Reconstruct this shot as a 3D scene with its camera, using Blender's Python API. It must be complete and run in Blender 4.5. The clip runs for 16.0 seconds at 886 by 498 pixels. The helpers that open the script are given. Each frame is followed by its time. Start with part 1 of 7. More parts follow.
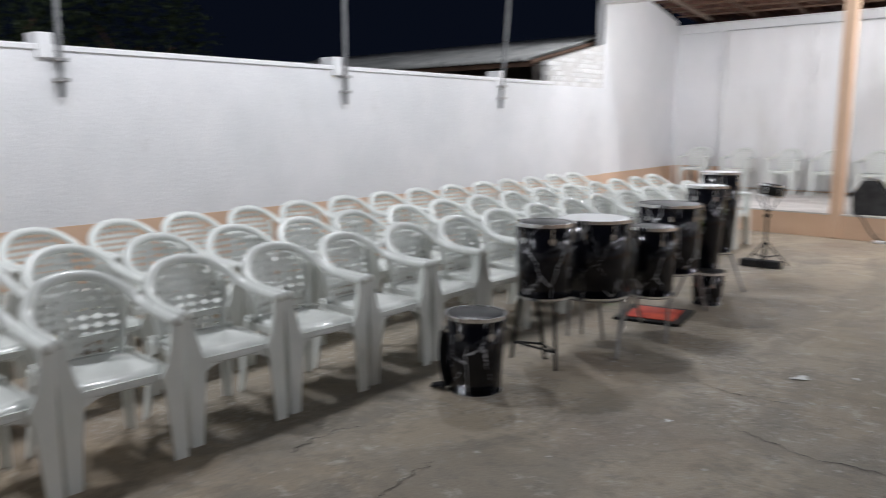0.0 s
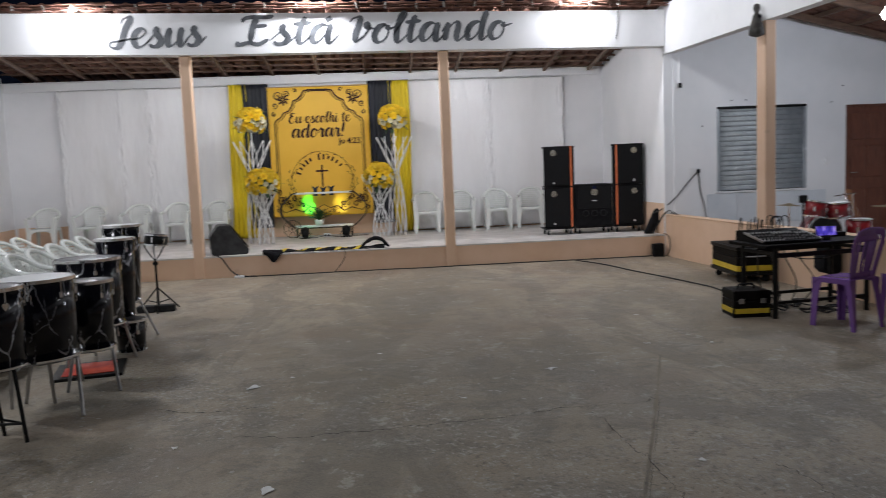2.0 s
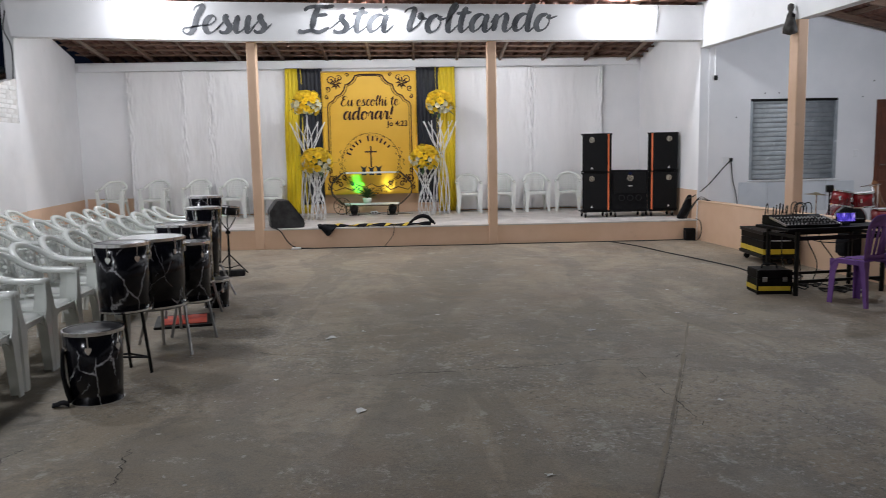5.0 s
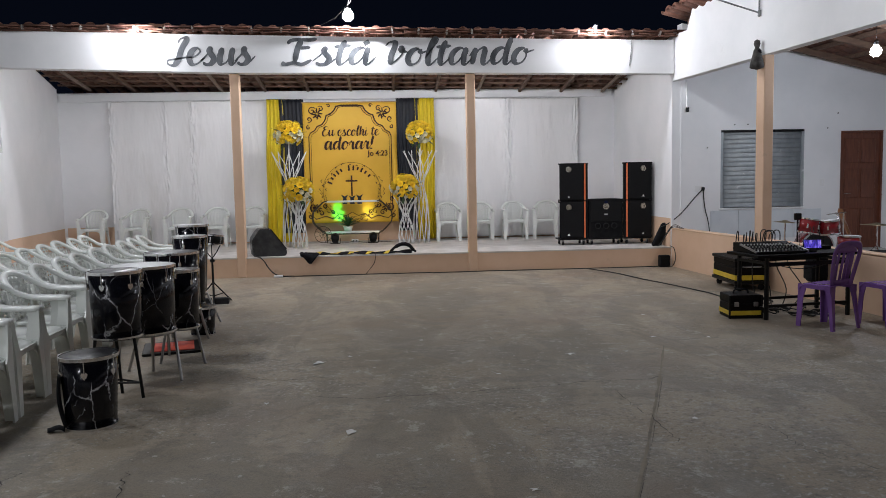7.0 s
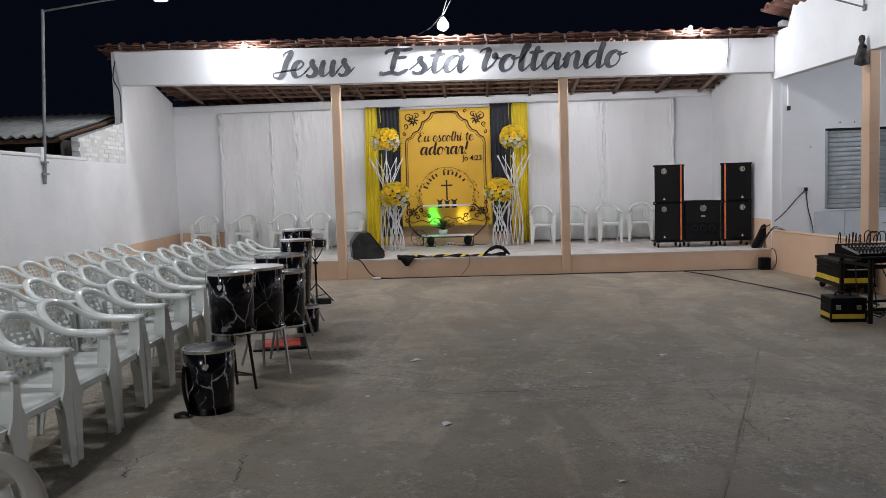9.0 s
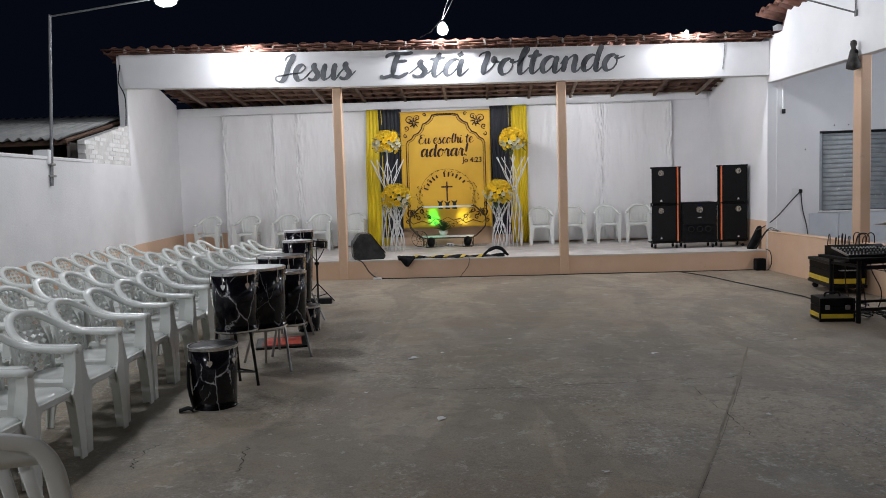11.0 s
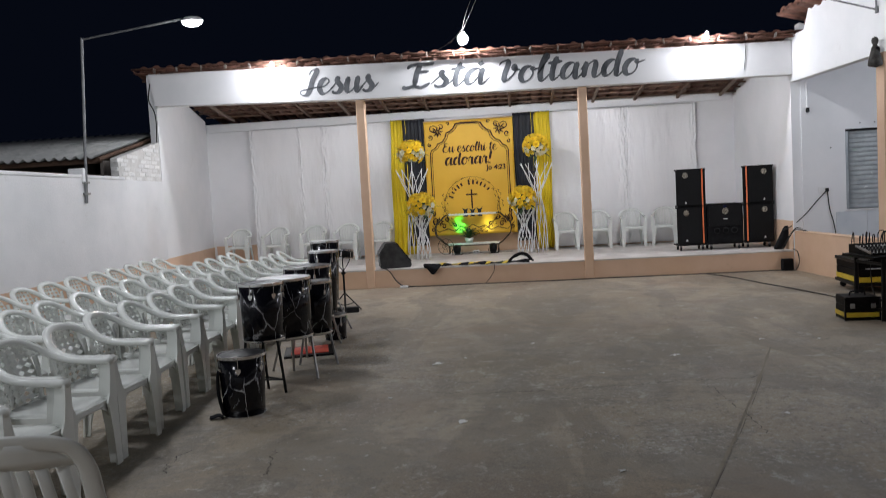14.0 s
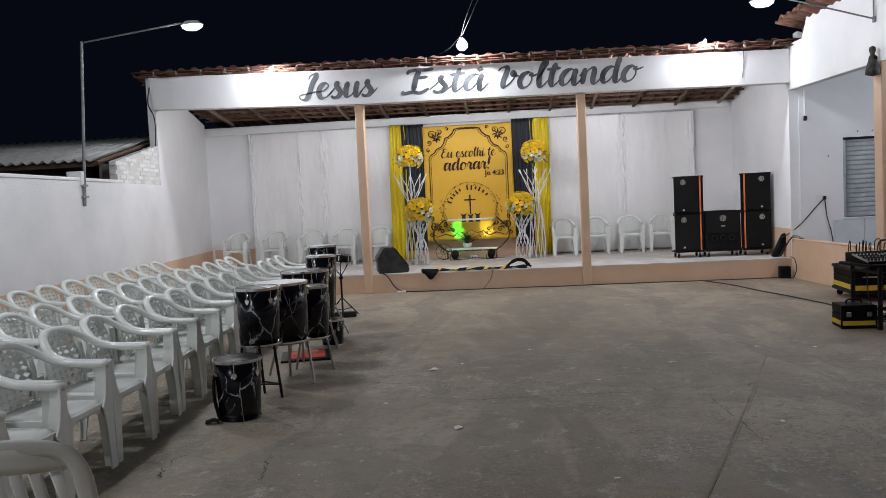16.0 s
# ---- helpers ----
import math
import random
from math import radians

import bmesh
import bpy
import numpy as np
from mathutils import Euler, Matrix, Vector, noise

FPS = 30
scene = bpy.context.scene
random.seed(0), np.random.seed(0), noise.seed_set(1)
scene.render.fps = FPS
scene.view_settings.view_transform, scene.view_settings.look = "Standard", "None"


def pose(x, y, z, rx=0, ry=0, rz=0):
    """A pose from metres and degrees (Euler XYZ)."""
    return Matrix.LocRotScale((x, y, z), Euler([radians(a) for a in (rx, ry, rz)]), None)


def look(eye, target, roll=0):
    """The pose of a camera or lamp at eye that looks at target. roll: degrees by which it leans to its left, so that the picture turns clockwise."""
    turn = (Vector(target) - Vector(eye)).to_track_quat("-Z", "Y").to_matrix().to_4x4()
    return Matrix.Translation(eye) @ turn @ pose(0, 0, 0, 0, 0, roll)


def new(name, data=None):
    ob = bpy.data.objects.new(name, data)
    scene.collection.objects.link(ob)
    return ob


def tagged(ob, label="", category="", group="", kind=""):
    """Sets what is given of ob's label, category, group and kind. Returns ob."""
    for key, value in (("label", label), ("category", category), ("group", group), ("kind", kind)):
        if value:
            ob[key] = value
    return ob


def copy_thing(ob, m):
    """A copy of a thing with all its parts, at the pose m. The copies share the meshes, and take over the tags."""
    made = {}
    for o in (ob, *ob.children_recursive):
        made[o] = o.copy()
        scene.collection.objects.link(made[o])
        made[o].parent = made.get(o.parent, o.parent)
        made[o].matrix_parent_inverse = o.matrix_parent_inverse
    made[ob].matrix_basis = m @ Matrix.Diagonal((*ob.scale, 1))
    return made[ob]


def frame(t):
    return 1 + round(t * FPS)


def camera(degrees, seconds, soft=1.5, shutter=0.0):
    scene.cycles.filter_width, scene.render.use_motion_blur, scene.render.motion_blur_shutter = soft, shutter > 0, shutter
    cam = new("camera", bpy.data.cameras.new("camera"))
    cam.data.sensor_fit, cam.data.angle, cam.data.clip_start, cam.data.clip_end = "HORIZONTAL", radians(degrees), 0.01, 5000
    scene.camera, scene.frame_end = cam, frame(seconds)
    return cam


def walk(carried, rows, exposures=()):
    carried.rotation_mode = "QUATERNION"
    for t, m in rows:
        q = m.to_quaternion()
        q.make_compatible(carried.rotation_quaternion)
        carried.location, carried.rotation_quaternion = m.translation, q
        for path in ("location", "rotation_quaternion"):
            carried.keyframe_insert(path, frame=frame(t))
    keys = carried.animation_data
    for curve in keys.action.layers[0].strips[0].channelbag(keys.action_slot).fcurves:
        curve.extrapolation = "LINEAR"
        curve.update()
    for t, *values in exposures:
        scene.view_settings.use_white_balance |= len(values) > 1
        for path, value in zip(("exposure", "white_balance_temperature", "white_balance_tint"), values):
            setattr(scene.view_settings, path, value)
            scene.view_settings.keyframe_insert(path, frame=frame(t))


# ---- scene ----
cam = camera(59.3, 16.0, 0.8, 0.4)
PATH = [
    (0, (3.358, -11.205, 1.532), (1.997, -9.774, 1.214), -0.0),
    (0.3, (3.216, -11.172, 1.51), (2.177, -9.491, 1.208), -1.4),
    (0.5, (3.131, -11.233, 1.523), (2.366, -9.413, 1.205), -3.0),
    (0.7, (3.076, -11.346, 1.53), (2.501, -9.456, 1.216), -2.8),
    (1, (3.006, -11.434, 1.467), (2.654, -9.485, 1.19), -2.6),
    (1.5, (2.902, -11.734, 1.504), (2.756, -9.756, 1.25), -2.2),
    (2, (2.768, -11.94, 1.491), (2.922, -9.956, 1.289), -2.4),
    (2.5, (2.689, -12.173, 1.504), (2.929, -10.198, 1.296), -2.2),
    (3, (2.63, -12.405, 1.506), (2.869, -10.432, 1.28), -2.3),
    (3.5, (2.477, -12.455, 1.506), (2.714, -10.48, 1.293), -2.6),
    (4, (2.377, -12.524, 1.484), (2.644, -10.556, 1.248), -2.0),
    (4.5, (2.419, -12.655, 1.496), (2.668, -10.685, 1.257), -1.0),
    (5, (2.49, -12.735, 1.487), (2.567, -10.751, 1.246), -1.1),
    (5.2, (2.507, -12.762, 1.503), (2.559, -10.777, 1.27), -1.3),
    (7.3, (2.415, -12.967, 1.503), (2.558, -10.978, 1.334), -1.1),
    (7.5, (2.435, -12.987, 1.503), (2.564, -10.998, 1.333), -1.1),
    (8, (2.499, -13.059, 1.497), (2.45, -11.066, 1.337), -1.4),
    (8.5, (2.511, -13.126, 1.508), (2.408, -11.135, 1.345), -1.6),
    (9, (2.431, -13.191, 1.515), (2.326, -11.2, 1.359), -1.8),
    (9.5, (2.387, -13.253, 1.513), (2.287, -11.261, 1.363), -1.7),
    (9.7, (2.39, -13.275, 1.514), (2.289, -11.283, 1.364), -1.7),
    (11.8, (2.562, -13.462, 1.545), (2.421, -11.475, 1.388), -2.0),
    (12, (2.573, -13.479, 1.546), (2.405, -11.493, 1.389), -2.1),
    (12.5, (2.593, -13.474, 1.54), (2.41, -11.49, 1.368), -3.2),
    (13, (2.599, -13.482, 1.525), (2.405, -11.502, 1.323), -3.4),
    (13.5, (2.595, -13.492, 1.518), (2.399, -11.515, 1.292), -3.4),
    (14, (2.585, -13.51, 1.539), (2.397, -11.524, 1.407), -3.2),
    (14.5, (2.588, -13.53, 1.556), (2.404, -11.539, 1.497), -3.0),
    (15, (2.603, -13.523, 1.546), (2.422, -11.533, 1.461), -2.9),
    (15.5, (2.612, -13.512, 1.545), (2.428, -11.523, 1.444), -2.8),
    (16, (2.599, -13.518, 1.547), (2.415, -11.53, 1.427), -2.8),
]
walk(cam, [(t, look(eye, target, roll)) for t, eye, target, roll in PATH], [(0, 0.45), (0.5, 0.53), (0.8, 0.44), (1.5, 0.12), (2, -0.13), (2.5, -0.13), (4, -0.10), (5, 0.02), (7.5, -0.13), (12, -0.12), (16, -0.07)])

# ---- world and lamps ----
world = bpy.data.worlds.new("night")
scene.world = world
world.use_nodes = True
world.node_tree.nodes["Background"].inputs[0].default_value = (0.0032, 0.0048, 0.0105, 1)
world.node_tree.nodes["Background"].inputs[1].default_value = 0.6
scene.view_settings.exposure = 0.0

COOL = (0.94, 0.957, 1.03)
LAMPS = {
    "pole_north": ((-1.80, -2.7, 4.12), 45),
    "pole_middle": ((-1.6, -5.7, 4.0), 110),
    "pole_south": ((-1.5, -8.72, 4.0), 115),
    "wall_arm": ((5.99, -2.7, 3.93), 46),
    # the next three are added lamps, out of view, that brighten the yard
    "wall_arm_fill": ((6.2, -6.0, 3.93), 60),
    "pole_fill_far": ((-1.4, -11.75, 4.0), 112),
    "pole_fill_end": ((-1.25, -14.8, 4.0), 142),
    "beam_bulb": ((1.87, -0.42, 4.13), 115),
    "fascia_west": ((-1.45, -0.30, 3.92), 90),
    "fascia_east": ((5.84, -0.30, 3.90), 90),
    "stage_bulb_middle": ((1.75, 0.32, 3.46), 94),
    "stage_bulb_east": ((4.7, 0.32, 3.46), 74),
    # an added, unseen bulb that fills the west end of the stage
    "stage_fill_west": ((-1.5, 0.32, 3.46), 44),
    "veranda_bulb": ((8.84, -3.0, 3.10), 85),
}


def lamp(name, place, watts, colour=COOL, size=0.05):
    data = bpy.data.lights.new(name, "POINT")
    data.energy, data.color, data.shadow_soft_size = watts, colour, size
    ob = new(name, data)
    ob.location = place
    return ob


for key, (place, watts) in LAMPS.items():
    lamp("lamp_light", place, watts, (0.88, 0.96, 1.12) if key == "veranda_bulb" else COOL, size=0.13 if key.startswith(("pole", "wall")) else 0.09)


# ---- materials ----
def nodes_of(name):
    m = bpy.data.materials.new(name)
    m.use_nodes = True
    nt = m.node_tree
    return m, nt.nodes, nt.links, nt.nodes["Principled BSDF"]


def node(ns, kind, **values):
    n = ns.new(kind)
    for key, value in values.items():
        n.inputs[key].default_value = value
    return n


def ramp(ns, stops):
    n = ns.new("ShaderNodeValToRGB")
    els = n.color_ramp.elements
    while len(els) < len(stops):
        els.new(0.5)
    for el, (at, col) in zip(els, stops):
        el.position = at
        el.color = (*col, 1) if len(col) == 3 else col
    return n


def surf(name, a, b, scale=5.0, rough=0.6, metal=0.0, bump=0.15, fine=60.0, stain=None, rough_var=0.1, spread=(0.35, 0.65),
         vary=0.0, coat=0.0, stretch=None, sheen=0.0, gloss=0.5):
    """Two-colour surface: broad mottling a-b, fine grain in relief, optional stains (colour, scale, from, to)."""
    m, ns, ln, p = nodes_of(name)
    tc = ns.new("ShaderNodeTexCoord")
    vec = tc.outputs["Object"]
    if stretch:
        mp = ns.new("ShaderNodeMapping")
        mp.inputs["Scale"].default_value = stretch
        ln.new(vec, mp.inputs[0])
        vec = mp.outputs[0]
    n1 = node(ns, "ShaderNodeTexNoise", Scale=scale, Detail=6.0, Roughness=0.6)
    ln.new(vec, n1.inputs["Vector"])
    r1 = ramp(ns, [(spread[0], a), (spread[1], b)])
    ln.new(n1.outputs["Fac"], r1.inputs[0])
    col = r1.outputs[0]
    if stain:
        sc, s_scale, lo, hi = stain
        n3 = node(ns, "ShaderNodeTexNoise", Scale=s_scale, Detail=8.0, Roughness=0.7)
        ln.new(vec, n3.inputs["Vector"])
        r3 = ramp(ns, [(lo, (0, 0, 0)), (hi, (1, 1, 1))])
        ln.new(n3.outputs["Fac"], r3.inputs[0])
        mx = ns.new("ShaderNodeMix")
        mx.data_type = "RGBA"
        mx.inputs[7].default_value = (*sc, 1)
        ln.new(r3.outputs[0], mx.inputs[0])
        ln.new(col, mx.inputs[6])
        col = mx.outputs[2]
    if vary:
        oi = ns.new("ShaderNodeObjectInfo")
        hs = ns.new("ShaderNodeHueSaturation")
        mr = ns.new("ShaderNodeMapRange")
        mr.inputs[3].default_value, mr.inputs[4].default_value = 1 - vary, 1 + vary
        ln.new(oi.outputs["Random"], mr.inputs[0])
        ln.new(mr.outputs[0], hs.inputs["Value"])
        ln.new(col, hs.inputs["Color"])
        col = hs.outputs[0]
    ln.new(col, p.inputs["Base Color"])
    n2 = node(ns, "ShaderNodeTexNoise", Scale=fine, Detail=5.0)
    ln.new(vec, n2.inputs["Vector"])
    mr2 = ns.new("ShaderNodeMapRange")
    mr2.inputs[3].default_value, mr2.inputs[4].default_value = max(0.02, rough - rough_var), min(1, rough + rough_var)
    ln.new(n1.outputs["Fac"], mr2.inputs[0])
    ln.new(mr2.outputs[0], p.inputs["Roughness"])
    if bump:
        bp = node(ns, "ShaderNodeBump", Strength=bump, Distance=0.01)
        ln.new(n2.outputs["Fac"], bp.inputs["Height"])
        ln.new(bp.outputs[0], p.inputs["Normal"])
    p.inputs["Metallic"].default_value = metal
    p.inputs["Coat Weight"].default_value = coat
    p.inputs["Specular IOR Level"].default_value = gloss
    p.inputs["Sheen Weight"].default_value = sheen
    return m


def glow(name, colour, strength):
    m, ns, ln, p = nodes_of(name)
    p.inputs["Base Color"].default_value = (*colour, 1)
    p.inputs["Emission Color"].default_value = (*colour, 1)
    p.inputs["Emission Strength"].default_value = strength
    return m


def lit_screen():
    """Blue stage video on a small screen: blurred violet streaks on dark blue."""
    m, ns, ln, p = nodes_of("lit_blue_screen")
    mp = ns.new("ShaderNodeMapping")
    mp.inputs["Scale"].default_value = (55, 1, 14)
    ln.new(ns.new("ShaderNodeTexCoord").outputs["Object"], mp.inputs[0])
    n = node(ns, "ShaderNodeTexNoise", Scale=1.0, Detail=3.0, Roughness=0.6, Distortion=0.6)
    ln.new(mp.outputs[0], n.inputs["Vector"])
    r = ramp(ns, [(0.40, (0.012, 0.010, 0.16)), (0.54, (0.10, 0.06, 0.75)), (0.66, (0.55, 0.42, 0.95))])
    ln.new(n.outputs["Fac"], r.inputs[0])
    p.inputs["Base Color"].default_value = (0.01, 0.01, 0.02, 1)
    ln.new(r.outputs[0], p.inputs["Emission Color"])
    p.inputs["Emission Strength"].default_value = 0.85
    return m


def concrete_floor():
    m, ns, ln, p = nodes_of("yard_concrete")
    vec = ns.new("ShaderNodeTexCoord").outputs["Object"]

    def noise_at(scale, detail, rough, distort=0.0):
        n = node(ns, "ShaderNodeTexNoise", Scale=scale, Detail=detail, Roughness=rough, Distortion=distort)
        ln.new(vec, n.inputs["Vector"])
        return n.outputs["Fac"]

    def mask(fac, lo, hi, gain=1.0):
        r = ramp(ns, [(lo, (0, 0, 0)), (hi, (gain, gain, gain))])
        ln.new(fac, r.inputs[0])
        return r.outputs[0]

    def times(a, b):
        n = ns.new("ShaderNodeMath")
        n.operation = "MULTIPLY"
        ln.new(a, n.inputs[0])
        ln.new(b, n.inputs[1])
        return n.outputs[0]

    def over(col, fac, colour, blend="MIX"):
        n = ns.new("ShaderNodeMix")
        n.data_type, n.blend_type = "RGBA", blend
        ln.new(fac, n.inputs[0])
        ln.new(col, n.inputs[6])
        n.inputs[7].default_value = (*colour, 1)
        return n.outputs[2]

    big = noise_at(0.30, 4.0, 0.55, 0.5)
    mid = noise_at(1.15, 9.0, 0.70, 0.7)
    blot = noise_at(3.4, 9.0, 0.72, 0.5)
    scuff = noise_at(2.1, 12.0, 0.80, 0.3)
    speck = noise_at(11.0, 8.0, 0.75)
    tiny = noise_at(70.0, 5.0, 0.7)
    base = ramp(ns, [(0.36, (0.262, 0.211, 0.147)), (0.5, (0.365, 0.297, 0.212)), (0.63, (0.475, 0.392, 0.285))])
    ln.new(big, base.inputs[0])
    col = base.outputs[0]
    # damp dark patches, small blots inside them, pale scuffs and trowel marks
    col = over(col, mask(mid, 0.49, 0.545, 0.50), (0.150, 0.128, 0.098))
    col = over(col, times(mask(blot, 0.505, 0.55, 0.45), mask(mid, 0.44, 0.52)), (0.105, 0.09, 0.07))
    col = over(col, mask(scuff, 0.535, 0.57, 0.38), (0.38, 0.34, 0.28))
    col = over(col, times(mask(speck, 0.555, 0.585, 0.7), mask(scuff, 0.49, 0.53)), (0.46, 0.425, 0.365))
    col = over(col, times(mask(speck, 0.51, 0.54, 0.4), mask(blot, 0.47, 0.52)), (0.10, 0.09, 0.078))
    # fine white crazing in a few places
    vo = ns.new("ShaderNodeTexVoronoi")
    vo.feature = "DISTANCE_TO_EDGE"
    vo.inputs["Scale"].default_value = 22.0
    wv = ns.new("ShaderNodeVectorMath")
    wv.operation = "MULTIPLY_ADD"
    wv.inputs[1].default_value = (0.22, 0.22, 0.22)
    wn = node(ns, "ShaderNodeTexNoise", Scale=6.0, Detail=4.0)
    ln.new(vec, wn.inputs["Vector"])
    ln.new(wn.outputs["Color"], wv.inputs[0])
    ln.new(vec, wv.inputs[2])
    ln.new(wv.outputs[0], vo.inputs["Vector"])
    inv = ramp(ns, [(0.02, (1, 1, 1)), (0.07, (0, 0, 0))])
    ln.new(vo.outputs["Distance"], inv.inputs[0])
    col = over(col, times(inv.outputs[0], mask(big, 0.53, 0.58, 0.4)), (0.36, 0.35, 0.325))
    split = ns.new("ShaderNodeSeparateXYZ")
    ln.new(vec, split.inputs[0])
    edge = ns.new("ShaderNodeMath")
    edge.operation = "MULTIPLY_ADD"
    edge.inputs[1].default_value = 3.4
    ln.new(mid, edge.inputs[0])
    ln.new(split.outputs["Y"], edge.inputs[2])

    def band(lo, hi):
        n = ns.new("ShaderNodeMapRange")
        n.interpolation_type = "SMOOTHSTEP"
        n.inputs[1].default_value, n.inputs[2].default_value = lo, hi
        ln.new(edge.outputs[0], n.inputs[0])
        return n.outputs[0]

    def scaled(fac, gain):
        n = ns.new("ShaderNodeMath")
        n.operation = "MULTIPLY"
        n.inputs[1].default_value = gain
        ln.new(fac, n.inputs[0])
        return n.outputs[0]

    smooth_north = band(-4.3, -3.3)
    rough_middle = times(band(-3.4, -4.4), band(-8.3, -7.2))
    brown_south = band(-7.2, -8.4)
    col = over(col, scaled(smooth_north, 0.45), (0.36, 0.298, 0.222))
    col = over(col, scaled(rough_middle, 0.38), (0.285, 0.252, 0.200))
    col = over(col, scaled(brown_south, 0.32), (0.325, 0.240, 0.162))
    # chipped laitance: hard-edged pale flakes and dark pits in worn areas
    flake = noise_at(26.0, 6.0, 0.7, 0.4)
    worn = noise_at(0.75, 6.0, 0.6, 0.3)
    col = over(col, times(mask(flake, 0.57, 0.60, 0.8), times(mask(worn, 0.45, 0.55), band(-2.8, -4.2))), (0.46, 0.43, 0.38))
    pits = ramp(ns, [(0.39, (0.55, 0.55, 0.55)), (0.42, (0, 0, 0))])
    ln.new(flake, pits.inputs[0])
    col = over(col, times(pits.outputs[0], times(mask(worn, 0.44, 0.54), band(-2.8, -4.2))), (0.085, 0.076, 0.064))
    tongue = ns.new("ShaderNodeMapping")
    tongue.inputs["Scale"].default_value = (0.85, 0.30, 1.0)
    tongue.inputs["Location"].default_value = (0.35, 0.2, 0.0)
    ln.new(vec, tongue.inputs[0])
    tn = node(ns, "ShaderNodeTexNoise", Scale=1.0, Detail=9.0, Roughness=0.62, Distortion=0.5)
    ln.new(tongue.outputs[0], tn.inputs["Vector"])
    col = over(col, mask(tn.outputs["Fac"], 0.51, 0.55, 0.42), (0.165, 0.145, 0.116))
    chip = noise_at(4.2, 10.0, 0.78, 0.3)
    col = over(col, mask(chip, 0.585, 0.605, 0.6), (0.47, 0.435, 0.37))
    rust = noise_at(0.55, 5.0, 0.6, 0.2)
    col = over(col, mask(rust, 0.55, 0.66, 0.35), (0.25, 0.175, 0.125))
    gr = ramp(ns, [(0.3, (0.70, 0.70, 0.70)), (0.7, (1.22, 1.22, 1.22))])
    ln.new(tiny, gr.inputs[0])
    m3 = ns.new("ShaderNodeMix")
    m3.data_type, m3.blend_type = "RGBA", "MULTIPLY"
    m3.inputs[0].default_value = 0.8
    ln.new(col, m3.inputs[6])
    ln.new(gr.outputs[0], m3.inputs[7])
    ln.new(m3.outputs[2], p.inputs["Base Color"])
    rr = ramp(ns, [(0.3, (0.78, 0.78, 0.78)), (0.7, (0.48, 0.48, 0.48))])
    ln.new(mid, rr.inputs[0])
    ln.new(rr.outputs[0], p.inputs["Roughness"])
    ad = ns.new("ShaderNodeMath")
    ad.operation = "ADD"
    ln.new(tiny, ad.inputs[0])
    ln.new(blot, ad.inputs[1])
    bp = node(ns, "ShaderNodeBump", Strength=0.35, Distance=0.02)
    ln.new(ad.outputs[0], bp.inputs["Height"])
    ln.new(bp.outputs[0], p.inputs["Normal"])
    return m


def marble_wrap():
    """Black vinyl drum wrap with thin jagged white veins."""
    m, ns, ln, p = nodes_of("black_marble_wrap")

    def maths(op, a, b):
        n = ns.new("ShaderNodeMath")
        n.operation = op
        for i, v in enumerate((a, b)):
            if isinstance(v, float):
                n.inputs[i].default_value = v
            else:
                ln.new(v, n.inputs[i])
        return n.outputs[0]

    def vmath(op, a, b, c=None):
        n = ns.new("ShaderNodeVectorMath")
        n.operation = op
        for i, v in enumerate((a, b, c)):
            if isinstance(v, tuple):
                n.inputs[i].default_value = v
            elif v is not None:
                ln.new(v, n.inputs[i])
        return n.outputs[0]
    away = maths("MULTIPLY", ns.new("ShaderNodeObjectInfo").outputs["Random"], 37.0)
    place = vmath("ADD", ns.new("ShaderNodeTexCoord").outputs["Object"], away)
    fac = None
    for tall, wide, line, lo, hi, gain in ((1.7, 5.2, 0.017, 0.45, 0.50, 1.0), (5.0, 7.0, 0.016, 0.60, 0.64, 0.6)):
        jag = node(ns, "ShaderNodeTexNoise", Scale=9.0, Detail=5.0, Roughness=0.65)
        ln.new(place, jag.inputs["Vector"])
        bent = vmath("MULTIPLY_ADD", jag.outputs["Color"], (0.075, 0.075, 0.075), place)
        mp = ns.new("ShaderNodeMapping")
        mp.inputs["Scale"].default_value = (wide, wide, tall)
        mp.inputs["Rotation"].default_value = (0.30, 0.25, 0.4)
        ln.new(bent, mp.inputs[0])
        vo = ns.new("ShaderNodeTexVoronoi")
        vo.feature = "DISTANCE_TO_EDGE"
        vo.inputs["Scale"].default_value = 1.0
        ln.new(mp.outputs[0], vo.inputs["Vector"])
        edge = ramp(ns, [(0.0, (gain, gain, gain)), (line * 0.5, (0.5 * gain, 0.5 * gain, 0.5 * gain)), (line, (0, 0, 0))])
        ln.new(vo.outputs["Distance"], edge.inputs[0])
        gate = node(ns, "ShaderNodeTexNoise", Scale=5.0, Detail=3.0)
        ln.new(vmath("ADD", place, (3.1 * wide, 1.7, 0.4)), gate.inputs["Vector"])
        shown = ramp(ns, [(lo, (0, 0, 0)), (hi, (1, 1, 1))])
        ln.new(gate.outputs["Fac"], shown.inputs[0])
        one = maths("MULTIPLY", edge.outputs[0], shown.outputs[0])
        fac = one if fac is None else maths("MAXIMUM", fac, one)
    mx = ns.new("ShaderNodeMix")
    mx.data_type = "RGBA"
    mx.inputs[6].default_value = (0.006, 0.006, 0.009, 1)
    mx.inputs[7].default_value = (0.55, 0.56, 0.58, 1)
    ln.new(fac, mx.inputs[0])
    ln.new(mx.outputs[2], p.inputs["Base Color"])
    p.inputs["Roughness"].default_value = 0.15
    p.inputs["Specular IOR Level"].default_value = 0.35
    return m


